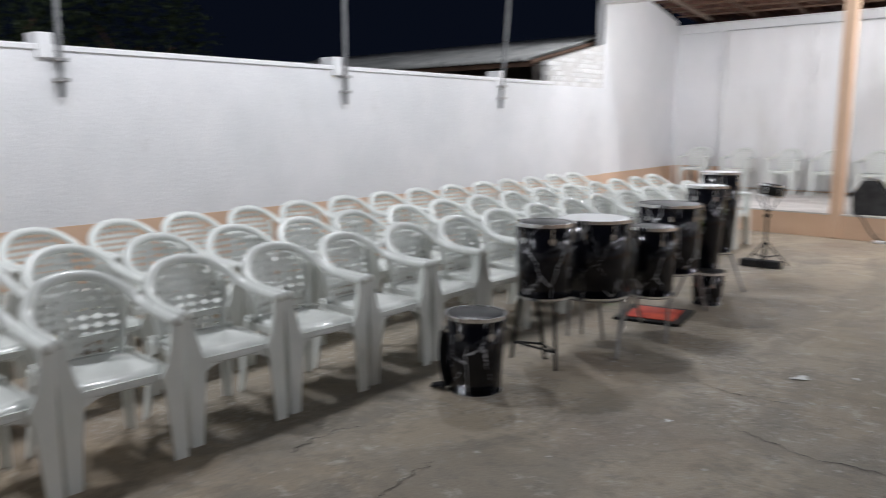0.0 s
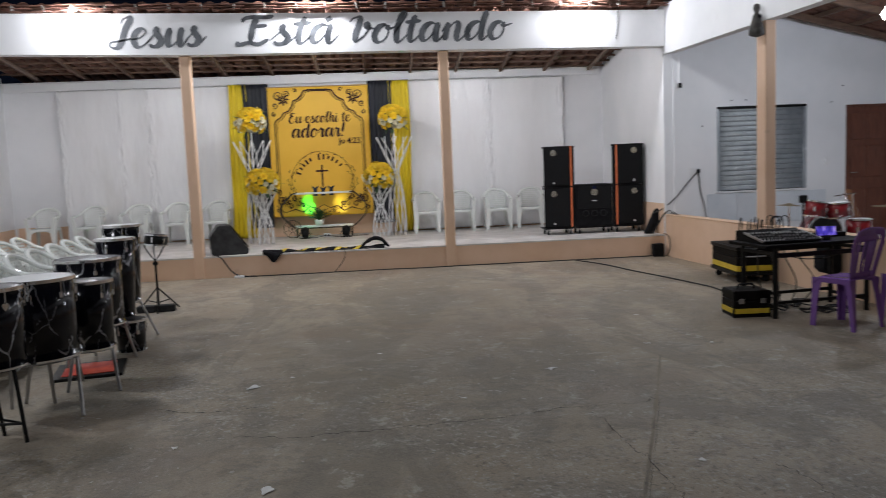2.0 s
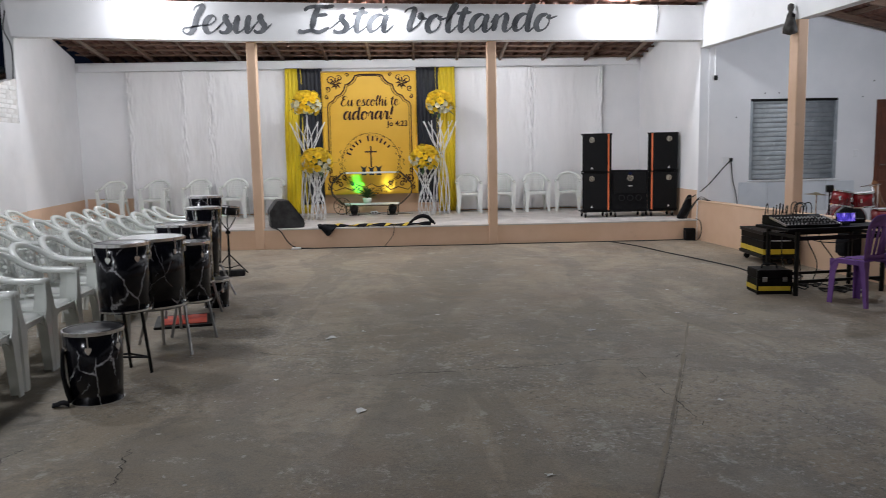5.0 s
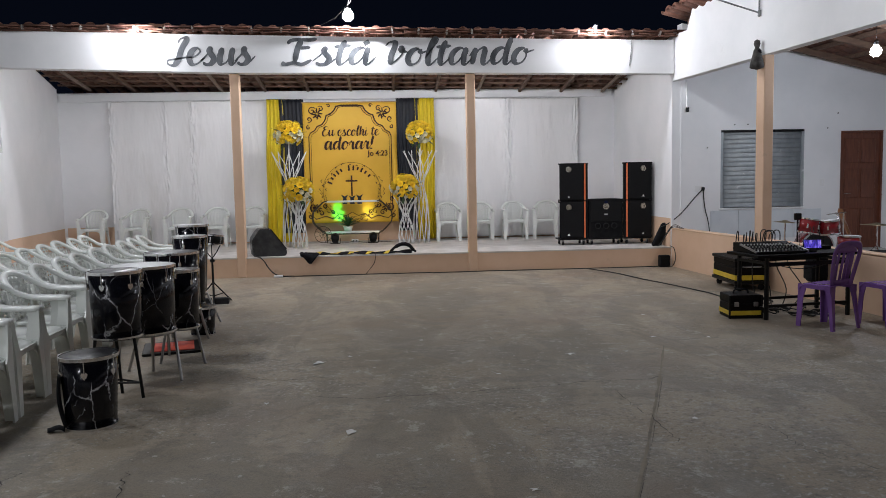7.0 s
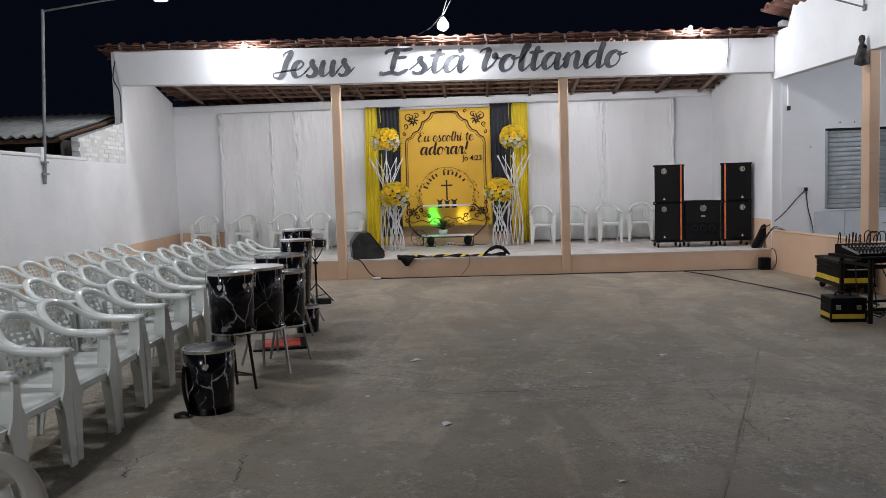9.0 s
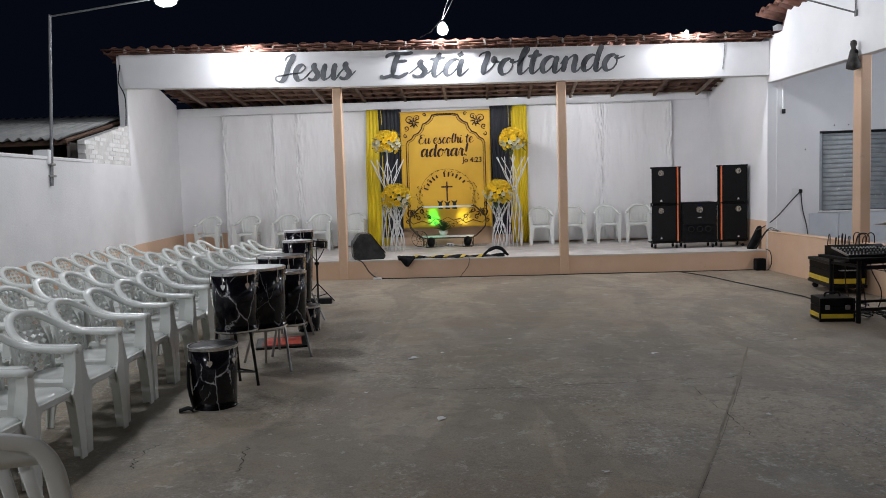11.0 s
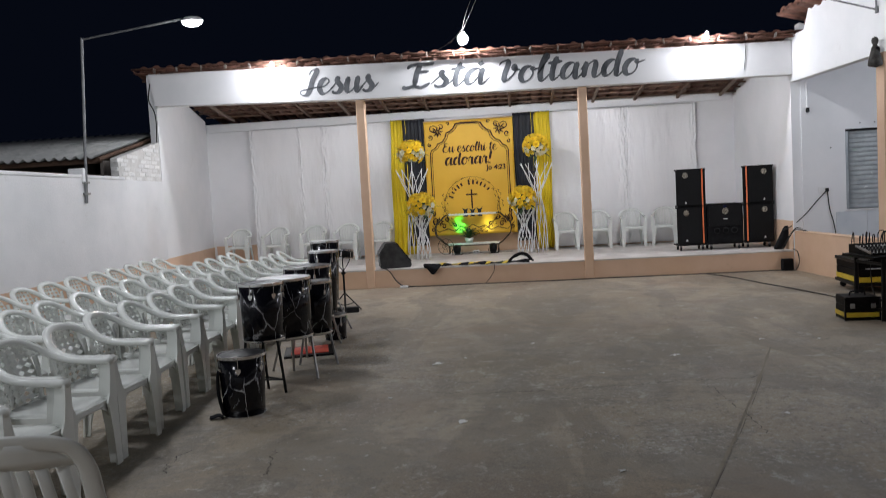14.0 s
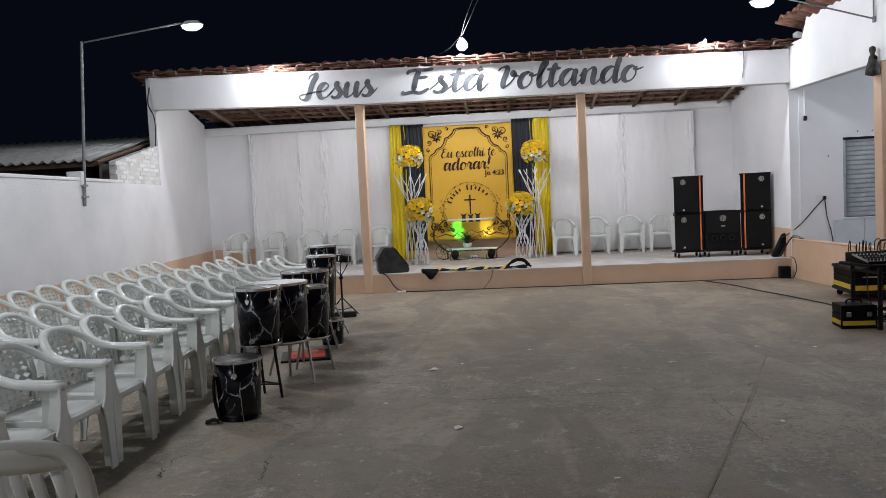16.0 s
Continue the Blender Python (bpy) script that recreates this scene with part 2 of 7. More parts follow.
M = {}
M["floor"] = concrete_floor()
M["white_wall"] = surf("whitewashed_wall", (0.74, 0.75, 0.76), (0.82, 0.82, 0.83), 1.3, 0.85, bump=0.35, fine=35, stain=((0.6, 0.59, 0.57), 2.2, 0.62, 0.85))
M["white_smooth"] = surf("white_painted_plaster", (0.76, 0.77, 0.78), (0.83, 0.83, 0.84), 1.1, 0.75, bump=0.09, fine=45, stain=((0.62, 0.62, 0.61), 1.4, 0.64, 0.9))
M["peach"] = surf("peach_paint", (0.662, 0.450, 0.303), (0.718, 0.504, 0.356), 2.0, 0.7, bump=0.2, fine=40, stain=((0.460, 0.324, 0.231), 3.0, 0.62, 0.85))
M["stage_floor"] = surf("stage_cement", (0.50, 0.47, 0.44), (0.68, 0.65, 0.62), 2.5, 0.6, bump=0.25, fine=50, stain=((0.28, 0.26, 0.24), 2.0, 0.58, 0.78))
M["veranda_floor"] = surf("veranda_cement", (0.32, 0.30, 0.28), (0.44, 0.42, 0.39), 2.5, 0.6, bump=0.25, fine=50)
M["clay"] = surf("clay_roof_tile", (0.115, 0.050, 0.034), (0.24, 0.112, 0.076), 9.0, 0.9, bump=0.4, fine=40, stain=((0.06, 0.045, 0.04), 5.0, 0.5, 0.72), vary=0.35)
M["timber"] = surf("old_timber", (0.085, 0.048, 0.032), (0.16, 0.095, 0.062), 4.0, 0.8, bump=0.3, fine=30, stretch=(1, 6, 6))
M["batten"] = surf("pale_sawn_batten", (0.15, 0.105, 0.08), (0.27, 0.20, 0.155), 6.0, 0.8, bump=0.3, fine=30, stretch=(1, 6, 6))
M["white_plastic"] = surf("white_moulded_plastic", (0.72, 0.745, 0.71), (0.79, 0.81, 0.775), 3.0, 0.22, bump=0.03, fine=90, vary=0.06, stain=((0.55, 0.55, 0.5), 6.0, 0.64, 0.85))
M["purple_plastic"] = surf("purple_moulded_plastic", (0.165, 0.072, 0.275), (0.21, 0.096, 0.34), 3.0, 0.24, bump=0.03, fine=90)
M["marble"] = marble_wrap()
M["chrome"] = surf("chrome", (0.75, 0.75, 0.76), (0.85, 0.85, 0.86), 8, 0.18, 1.0, bump=0.0)
M["dull_steel"] = surf("dull_steel", (0.30, 0.30, 0.30), (0.45, 0.44, 0.43), 8, 0.45, 1.0, bump=0.05)
M["white_skin"] = surf("white_drumhead", (0.75, 0.75, 0.74), (0.82, 0.82, 0.81), 4, 0.4, bump=0.05)
M["black_skin"] = surf("black_drumhead", (0.008, 0.008, 0.010), (0.018, 0.018, 0.020), 4, 0.35, bump=0.08)
M["black_metal"] = surf("black_painted_steel", (0.004, 0.004, 0.004), (0.010, 0.010, 0.010), 10, 0.4, 0.0, bump=0.05, gloss=0.16)
M["black_cloth"] = surf("black_cloth", (0.006, 0.006, 0.007), (0.014, 0.014, 0.016), 10, 0.95, bump=0.3, fine=200, gloss=0.15)
M["grey_cloth"] = surf("dusty_grey_cloth", (0.04, 0.038, 0.036), (0.10, 0.095, 0.09), 12, 0.95, bump=0.4, fine=90, gloss=0.15)
M["black_box"] = surf("black_speaker_carpet", (0.004, 0.004, 0.005), (0.011, 0.011, 0.012), 12, 0.9, bump=0.35, fine=220, gloss=0.2)
M["monitor_paint"] = surf("scuffed_black_paint", (0.014, 0.014, 0.015), (0.040, 0.040, 0.041), 9, 0.45, bump=0.25, fine=160, gloss=0.4)
M["grille"] = surf("black_speaker_grille", (0.003, 0.003, 0.004), (0.009, 0.009, 0.010), 60, 0.6, 0.0, bump=0.5, fine=320, gloss=0.2)
M["orange"] = surf("orange_trim", (0.75, 0.16, 0.05), (0.85, 0.22, 0.08), 8, 0.5, bump=0.05)
M["rubber"] = surf("black_rubber", (0.008, 0.008, 0.009), (0.022, 0.022, 0.023), 14, 0.75, bump=0.1, gloss=0.25)
M["satin"] = surf("white_satin", (0.78, 0.78, 0.78), (0.85, 0.85, 0.85), 1.5, 0.33, bump=0.07, fine=14, stretch=(1, 1, 0.25), stain=((0.66, 0.65, 0.62), 1.2, 0.54, 0.8))
M["yellow_cloth"] = surf("yellow_satin", (0.66, 0.49, 0.010), (0.78, 0.60, 0.025), 3.0, 0.5, bump=0.15, fine=18, stretch=(1, 1, 0.25))
M["dark_cloth"] = surf("black_satin_drape", (0.005, 0.007, 0.012), (0.014, 0.017, 0.026), 3.0, 0.55, bump=0.15, fine=18, stretch=(1, 1, 0.25))
M["banner"] = surf("golden_printed_canvas", (0.76, 0.43, 0.028), (0.83, 0.50, 0.045), 0.9, 0.55, bump=0.05, fine=120)
M["brown_ink"] = surf("dark_brown_print", (0.030, 0.010, 0.005), (0.048, 0.016, 0.007), 6, 0.8, bump=0.0)
M["paint_letter"] = surf("charcoal_sign_paint", (0.035, 0.04, 0.047), (0.16, 0.17, 0.185), 7, 0.5, bump=0.1, fine=50, stretch=(1, 1, 0.4))
M["white_tube"] = surf("white_enamel_tube", (0.72, 0.72, 0.72), (0.80, 0.80, 0.80), 6, 0.35, bump=0.02)
M["petal_y"] = surf("yellow_petal", (0.72, 0.46, 0.01), (0.85, 0.62, 0.03), 25, 0.6, bump=0.1, vary=0.2)
M["petal_w"] = surf("cream_petal", (0.70, 0.66, 0.46), (0.80, 0.76, 0.60), 25, 0.6, bump=0.1)
M["leaf"] = surf("dark_leaf", (0.02, 0.05, 0.015), (0.05, 0.10, 0.03), 20, 0.5, bump=0.1)
M["shutter"] = surf("galvanised_shutter", (0.30, 0.33, 0.35), (0.40, 0.43, 0.45), 6, 0.5, 0.35, bump=0.05, stain=((0.66, 0.68, 0.69), 7, 0.62, 0.70))
M["door_wood"] = surf("varnished_red_wood", (0.10, 0.030, 0.016), (0.17, 0.055, 0.028), 5, 0.4, bump=0.12, fine=24, stretch=(7, 7, 1))
M["glazed_tile"] = surf("pale_glazed_tile", (0.60, 0.64, 0.68), (0.68, 0.71, 0.74), 3.0, 0.3, bump=0.04, fine=30)
M["galv"] = surf("galvanised_pipe", (0.16, 0.165, 0.17), (0.26, 0.265, 0.27), 8, 0.6, 0.4, bump=0.1)
M["sheet"] = surf("fibre_cement_sheet", (0.42, 0.43, 0.42), (0.58, 0.58, 0.56), 2, 0.85, bump=0.3, fine=40, stain=((0.2, 0.2, 0.19), 3, 0.55, 0.75))
M["brick"] = surf("limewashed_brick", (0.58, 0.57, 0.55), (0.78, 0.78, 0.77), 9, 0.9, bump=0.9, fine=22, vary=0.08)
M["old_mortar"] = surf("weathered_mortar", (0.20, 0.18, 0.16), (0.44, 0.41, 0.37), 14, 0.95, bump=0.4)
M["mortar"] = surf("limewashed_mortar", (0.56, 0.55, 0.53), (0.70, 0.69, 0.67), 8, 0.95, bump=0.4)
M["cable"] = surf("black_cable", (0.01, 0.01, 0.01), (0.02, 0.02, 0.02), 20, 0.6, bump=0.0)
M["yellow_tape"] = surf("yellow_tape", (0.58, 0.41, 0.02), (0.72, 0.53, 0.04), 8, 0.45, bump=0.05)
M["case"] = surf("black_case_laminate", (0.003, 0.0028, 0.0028), (0.008, 0.007, 0.0068), 9, 0.5, bump=0.1, gloss=0.08)
M["red_mat"] = surf("red_mat", (0.40, 0.025, 0.02), (0.68, 0.10, 0.045), 6, 0.6, bump=0.2)
M["red_drum"] = surf("red_lacquer", (0.16, 0.008, 0.011), (0.25, 0.014, 0.018), 6, 0.2, bump=0.0, coat=0.5)
M["gilt"] = surf("embossed_gilt_badge", (0.10, 0.09, 0.07), (0.66, 0.62, 0.50), 48, 0.35, 0.7, bump=0.3, fine=120, spread=(0.42, 0.58))
M["brass"] = surf("cymbal_brass", (0.20, 0.16, 0.10), (0.30, 0.25, 0.16), 14, 0.4, 0.85, bump=0.05)
M["wood_light"] = surf("pale_maple", (0.42, 0.28, 0.15), (0.52, 0.36, 0.20), 6, 0.4, bump=0.05)
M["wood_mid"] = surf("brown_guitar_wood", (0.22, 0.10, 0.045), (0.32, 0.15, 0.07), 6, 0.35, bump=0.05)
M["paper"] = surf("white_paper_scrap", (0.72, 0.72, 0.70), (0.82, 0.82, 0.80), 9, 0.8, bump=0.1)
M["flake"] = surf("pale_cement_flake", (0.33, 0.30, 0.26), (0.52, 0.49, 0.44), 7, 0.85, bump=0.2)
M["crack"] = surf("dark_crack_dirt", (0.025, 0.022, 0.018), (0.06, 0.053, 0.045), 12, 0.95, bump=0.3)
M["joint"] = surf("pale_joint_filling", (0.21, 0.176, 0.13), (0.30, 0.252, 0.188), 6, 0.8, bump=0.3, fine=40, stain=((0.13, 0.12, 0.10), 3.0, 0.5, 0.65))
M["white_enamel"] = surf("white_enamel", (0.75, 0.75, 0.75), (0.82, 0.82, 0.82), 6, 0.4, bump=0.02)
M["lamp_on"] = glow("lit_led_diffuser", (0.95, 0.98, 1.0), 30.0)
M["screen"] = lit_screen()
M["lens_blue"] = surf("dark_blue_lens", (0.01, 0.015, 0.05), (0.015, 0.02, 0.07), 20, 0.2)
M["led_green"] = glow("green_led", (0.03, 1.0, 0.25), 10.0)
M["led_warm"] = glow("warm_led", (1.0, 0.95, 0.45), 10.0)
M["far_green"] = surf("night_foliage", (0.01, 0.02, 0.006), (0.03, 0.05, 0.015), 8, 0.7, bump=0.2)
M["bronze_iron"] = surf("bronze_painted_iron", (0.040, 0.025, 0.015), (0.09, 0.058, 0.034), 14, 0.45, 0.3, bump=0.1)
M["dark_void"] = surf("dark_shed_plaster", (0.12, 0.105, 0.095), (0.2, 0.175, 0.155), 3, 0.9, bump=0.2)


# ---- mesh helpers ----
def finish(bm, name, material, smooth=False):
    me = bpy.data.meshes.new(name)
    bmesh.ops.recalc_face_normals(bm, faces=bm.faces[:])
    if bm.calc_volume(signed=True) < 0 and all(e.is_manifold for e in bm.edges):
        bmesh.ops.reverse_faces(bm, faces=bm.faces[:])
    if smooth:
        for f in bm.faces:
            f.smooth = True
    bm.to_mesh(me)
    bm.free()
    me.materials.append(M[material])
    return me


def part(name, bm, material, parent, label="", smooth=False):
    ob = new(name, finish(bm, name, material, smooth))
    if parent is not None:
        ob.parent = parent
    if label:
        tagged(ob, label)
    return ob


def thing(name, label, category, group="", place=None, kind=""):
    ob = new(name)
    ob.empty_display_size = 0.1
    if place is not None:
        ob.matrix_basis = place
    return tagged(ob, label, category, group, kind)


def structure(name, bm, material, label="", smooth=False):
    return tagged(new(name, finish(bm, name, material, smooth)), label, "", "", "structure")


def box(bm, x0, x1, y0, y1, z0, z1, bevel=0.0, segments=1):
    r = bmesh.ops.create_cube(bm, size=1.0)
    vs = r["verts"]
    for v in vs:
        v.co = Vector((x0 + (v.co.x + 0.5) * (x1 - x0), y0 + (v.co.y + 0.5) * (y1 - y0), z0 + (v.co.z + 0.5) * (z1 - z0)))
    if bevel:
        edges = list({e for v in vs for e in v.link_edges})
        bmesh.ops.bevel(bm, geom=edges, offset=bevel, segments=segments, profile=0.5, affect="EDGES")
    return bm


def bx(*a, **k):
    return box(bmesh.new(), *a, **k)


def tube(bm, pts, r, seg=8, cap=True, flat=1.0, closed=False):
    """A round (or flattened) tube along points. r: one radius or one per point."""
    pts = [Vector(p) for p in pts]
    n = len(pts)
    rs = r if isinstance(r, (list, tuple)) else [r] * n
    rings, up = [], None
    for i, p in enumerate(pts):
        if closed:
            d = pts[(i + 1) % n] - pts[i - 1]
        else:
            d = pts[min(i + 1, n - 1)] - pts[max(i - 1, 0)]
        d.normalize()
        if up is None:
            up = Vector((0, 0, 1)) if abs(d.z) < 0.9 else Vector((1, 0, 0))
        side = d.cross(up)
        if side.length < 1e-5:
            side = d.orthogonal()
        side.normalize()
        up = side.cross(d).normalized()
        rings.append([bm.verts.new(p + (side * math.cos(a) + up * math.sin(a) * flat) * rs[i]) for a in [2 * math.pi * k / seg for k in range(seg)]])
    m = n if closed else n - 1
    for i in range(m):
        a, b = rings[i], rings[(i + 1) % n]
        for k in range(seg):
            bm.faces.new((a[k], a[(k + 1) % seg], b[(k + 1) % seg], b[k]))
    if cap and not closed:
        bm.faces.new(rings[0][::-1])
        bm.faces.new(rings[-1])
    return bm


def smooth_path(pts, steps=6):
    """Catmull-Rom through the points."""
    pts = [Vector(p) for p in pts]
    ext = [pts[0] * 2 - pts[1]] + pts + [pts[-1] * 2 - pts[-2]]
    out = []
    for i in range(1, len(ext) - 2):
        a, b, c, d = ext[i - 1:i + 3]
        for k in range(steps):
            t = k / steps
            out.append(0.5 * ((2 * b) + (c - a) * t + (2 * a - 5 * b + 4 * c - d) * t * t + (3 * b - a - 3 * c + d) * t ** 3))
    out.append(pts[-1])
    return out


def lathe(bm, profile, seg=32, centre=(0, 0, 0)):
    """Turn (radius, height) pairs round the z axis."""
    c = Vector(centre)
    rings = []
    for r, z in profile:
        if r < 1e-6:
            rings.append([bm.verts.new(c + Vector((0, 0, z)))])
        else:
            rings.append([bm.verts.new(c + Vector((r * math.cos(2 * math.pi * k / seg), r * math.sin(2 * math.pi * k / seg), z))) for k in range(seg)])
    for a, b in zip(rings, rings[1:]):
        for k in range(seg):
            k2 = (k + 1) % seg
            if len(a) == 1 and len(b) == 1:
                continue
            if len(a) == 1:
                bm.faces.new((a[0], b[k2], b[k]))
            elif len(b) == 1:
                bm.faces.new((a[k], a[k2], b[0]))
            else:
                bm.faces.new((a[k], a[k2], b[k2], b[k]))
    return bm


def prism(bm, outline, axis, lo, hi):
    """Extrude a 2D outline along an axis: 'x' takes (y, z), 'y' takes (x, z), 'z' takes (x, y)."""
    def at(u, v, w):
        return {"x": (w, u, v), "y": (u, w, v), "z": (u, v, w)}[axis]
    a = [bm.verts.new(at(u, v, lo)) for u, v in outline]
    b = [bm.verts.new(at(u, v, hi)) for u, v in outline]
    bm.faces.new(a[::-1])
    bm.faces.new(b)
    n = len(a)
    for i in range(n):
        bm.faces.new((a[i], a[(i + 1) % n], b[(i + 1) % n], b[i]))
    return bm


def thicken(bm, faces, t):
    """Give an open surface a second skin t behind it and close the rim."""
    bm.normal_update()
    rim = [(e.link_loops[0].vert, e.link_loops[0].link_loop_next.vert) for e in {e for f in faces for e in f.edges} if len(e.link_faces) == 1]
    rim.sort(key=lambda q: q[0].index)
    ring = [list(f.verts) for f in faces]
    back = {}
    for vs in ring:
        for v in vs:
            if v not in back:
                back[v] = bm.verts.new(v.co - v.normal * t)
    for vs in ring:
        bm.faces.new([back[v] for v in reversed(vs)])
    for a, b in rim:
        bm.faces.new((b, a, back[a], back[b]))
    return bm


def sheet(bm, nu, nv, fn, thick=0.0):
    """A grid surface fn(u, v) -> point with u, v in 0..1; thickness by solidify."""
    vs = [[bm.verts.new(fn(i / nu, j / nv)) for i in range(nu + 1)] for j in range(nv + 1)]
    fs = [bm.faces.new((vs[j][i], vs[j][i + 1], vs[j + 1][i + 1], vs[j + 1][i])) for j in range(nv) for i in range(nu)]
    if thick:
        thicken(bm, fs, thick)
    return bm


def transform(bm, m):
    bmesh.ops.transform(bm, matrix=m, verts=bm.verts[:])
    return bm


def word(text, size, depth, shear=0.25, bold=0.0, align="LEFT", spacing=1.0):
    """Mesh of a word in the built-in font, lying in the x-z plane and facing -y, its baseline at z = 0."""
    cu = bpy.data.curves.new("word", "FONT")
    cu.body, cu.size, cu.extrude, cu.shear, cu.offset, cu.align_x, cu.space_character = text, size, depth, shear, bold, align, spacing
    ob = bpy.data.objects.new("word", cu)
    scene.collection.objects.link(ob)
    me = bpy.data.meshes.new_from_object(ob.evaluated_get(bpy.context.evaluated_depsgraph_get()))
    bpy.data.objects.remove(ob)
    bpy.data.curves.remove(cu)
    bm = bmesh.new()
    bm.from_mesh(me)
    bpy.data.meshes.remove(me)
    return transform(bm, Matrix.Rotation(radians(90), 4, "X"))


def letters(bm):
    """Split a word into its letters, each a mesh of its own; dots and accents stay with their letter."""
    left = set(bm.verts)
    isles = []
    while left:
        todo, isle = [left.pop()], set()
        while todo:
            v = todo.pop()
            isle.add(v)
            for e in v.link_edges:
                o = e.other_vert(v)
                if o in left:
                    left.remove(o)
                    todo.append(o)
        xs = [v.co.x for v in isle]
        isles.append([min(xs), max(xs), isle])
    isles.sort(key=lambda q: q[0] + q[1])
    groups = []
    for lo, hi, isle in isles:
        if groups and min(hi, groups[-1][1]) - max(lo, groups[-1][0]) > 0.6 * min(hi - lo, groups[-1][1] - groups[-1][0]):
            groups[-1] = [min(lo, groups[-1][0]), max(hi, groups[-1][1]), groups[-1][2] | isle]
        else:
            groups.append([lo, hi, isle])
    out = []
    for lo, hi, isle in groups:
        nb = bmesh.new()
        m = {v: nb.verts.new(v.co) for v in isle}
        for f in bm.faces:
            if f.verts[0] in isle:
                nb.faces.new([m[v] for v in f.verts])
        out.append(nb)
    bm.free()
    return out


# ---- brush script ----
# each letter: advance, then strokes (least weight, points); baseline 0, x-height 1, upright before slanting
BOWL = (0.0, ((0.64, 0.86), (0.42, 1.0), (0.17, 0.8), (0.07, 0.4), (0.18, 0.04), (0.40, 0.16), (0.63, 0.72)))
FOOT = ((0.64, 0.3), (0.68, 0.06), (0.80, 0.03), (1.02, 0.42))
ARCH = (0.0, ((0.10, 0.25), (0.26, 0.80), (0.46, 1.0), (0.57, 0.80), (0.55, 0.3), (0.61, 0.05), (0.74, 0.04), (0.96, 0.42)))
SCRIPT = {
    "J": (0.95, ((0.0, ((0.36, 1.45), (0.42, 1.84), (0.66, 2.0), (0.74, 1.72), (0.60, 0.95), (0.50, 0.30), (0.32, -0.02), (0.04, 0.04), (0.02, 0.28), (0.45, 0.36), (0.98, 0.48))),)),
    "E": (1.22, ((0.45, ((0.02, 1.42), (0.10, 1.72), (0.40, 1.84), (0.80, 1.78), (1.08, 1.88))), (0.0, ((0.52, 1.84), (0.46, 1.0), (0.44, 0.12))), (0.4, ((0.44, 1.02), (0.66, 1.02), (0.94, 1.06))), (0.45, ((-0.06, 0.14), (0.10, 0.03), (0.42, 0.12), (0.74, 0.02), (1.08, 0.28))))),
    "V": (0.96, ((0.0, ((-0.05, 1.25), (0.06, 1.58), (0.30, 1.64), (0.36, 1.2), (0.27, 0.5), (0.30, 0.02))), (0.0, ((0.30, 0.02), (0.62, 0.40), (0.80, 0.90), (0.70, 1.12), (0.66, 0.86), (0.95, 0.78))))),
    "a": (0.94, (BOWL, (0.0, ((0.69, 1.02), (0.63, 0.6)) + FOOT))),
    "c": (0.70, ((0.0, ((0.58, 0.72), (0.54, 0.95), (0.30, 0.96), (0.08, 0.48), (0.22, 0.04), (0.48, 0.06), (0.80, 0.42))),)),
    "d": (0.94, (BOWL, (0.0, ((0.70, 1.98), (0.66, 1.2), (0.63, 0.6)) + FOOT))),
    "e": (0.74, ((0.0, ((0.0, 0.42), (0.34, 0.50), (0.56, 0.78), (0.40, 0.99), (0.15, 0.80), (0.07, 0.4), (0.24, 0.04), (0.50, 0.06), (0.84, 0.42))),)),
    "h": (0.90, ((0.0, ((0.16, 1.98), (0.12, 1.0), (0.10, 0.0))), ARCH)),
    "i": (0.46, ((0.0, ((-0.04, 0.5), (0.10, 0.98))), (0.0, ((0.13, 1.0), (0.08, 0.4), (0.14, 0.05), (0.28, 0.04), (0.50, 0.42))), (0.6, ((0.15, 1.46), (0.14, 1.28))))),
    "l": (0.50, ((0.0, ((0.0, 0.42), (0.26, 1.1), (0.38, 1.75), (0.28, 2.0), (0.16, 1.5), (0.11, 0.6), (0.17, 0.08), (0.32, 0.03), (0.56, 0.42))),)),
    "n": (0.90, ((0.0, ((-0.06, 0.5), (0.11, 0.98))), (0.0, ((0.15, 1.0), (0.12, 0.5), (0.10, 0.0))), ARCH)),
    "o": (0.82, ((0.0, ((0.46, 0.99), (0.19, 0.84), (0.06, 0.4), (0.20, 0.03), (0.46, 0.10), (0.60, 0.5), (0.48, 0.92), (0.40, 0.98))), (0.0, ((0.50, 0.92), (0.62, 0.74), (0.92, 0.86))))),
    "r": (0.66, ((0.0, ((-0.06, 0.42), (0.12, 1.08))), (0.2, ((0.12, 1.08), (0.24, 0.88), (0.42, 0.94))), (0.0, ((0.43, 0.95), (0.36, 0.5), (0.40, 0.08), (0.52, 0.04), (0.72, 0.42))))),
    "s": (0.74, ((0.0, ((-0.10, 0.20), (0.18, 0.6), (0.38, 1.04))), (0.35, ((0.38, 1.05), (0.26, 0.84), (0.40, 0.58), (0.54, 0.34), (0.44, 0.06), (0.20, 0.0), (0.04, 0.14))), (0.0, ((0.40, 0.03), (0.62, 0.14), (0.88, 0.50))))),
    "t": (0.56, ((0.0, ((0.26, 1.72), (0.18, 0.9), (0.16, 0.3), (0.24, 0.04), (0.36, 0.05), (0.60, 0.42))), (0.4, ((-0.10, 1.10), (0.2, 1.14), (0.52, 1.22))))),
    "u": (0.94, ((0.0, ((-0.06, 0.5), (0.12, 0.98))), (0.0, ((0.15, 1.0), (0.09, 0.5), (0.14, 0.08), (0.32, 0.04), (0.52, 0.3), (0.65, 0.95))), (0.0, ((0.68, 1.0), (0.63, 0.6)) + FOOT))),
    "!": (0.50, ((0.5, ((0.22, 2.0), (0.18, 1.2), (0.14, 0.5))), (0.9, ((0.13, 0.14), (0.125, 0.0))))),
    " ": (0.50, ()),
}
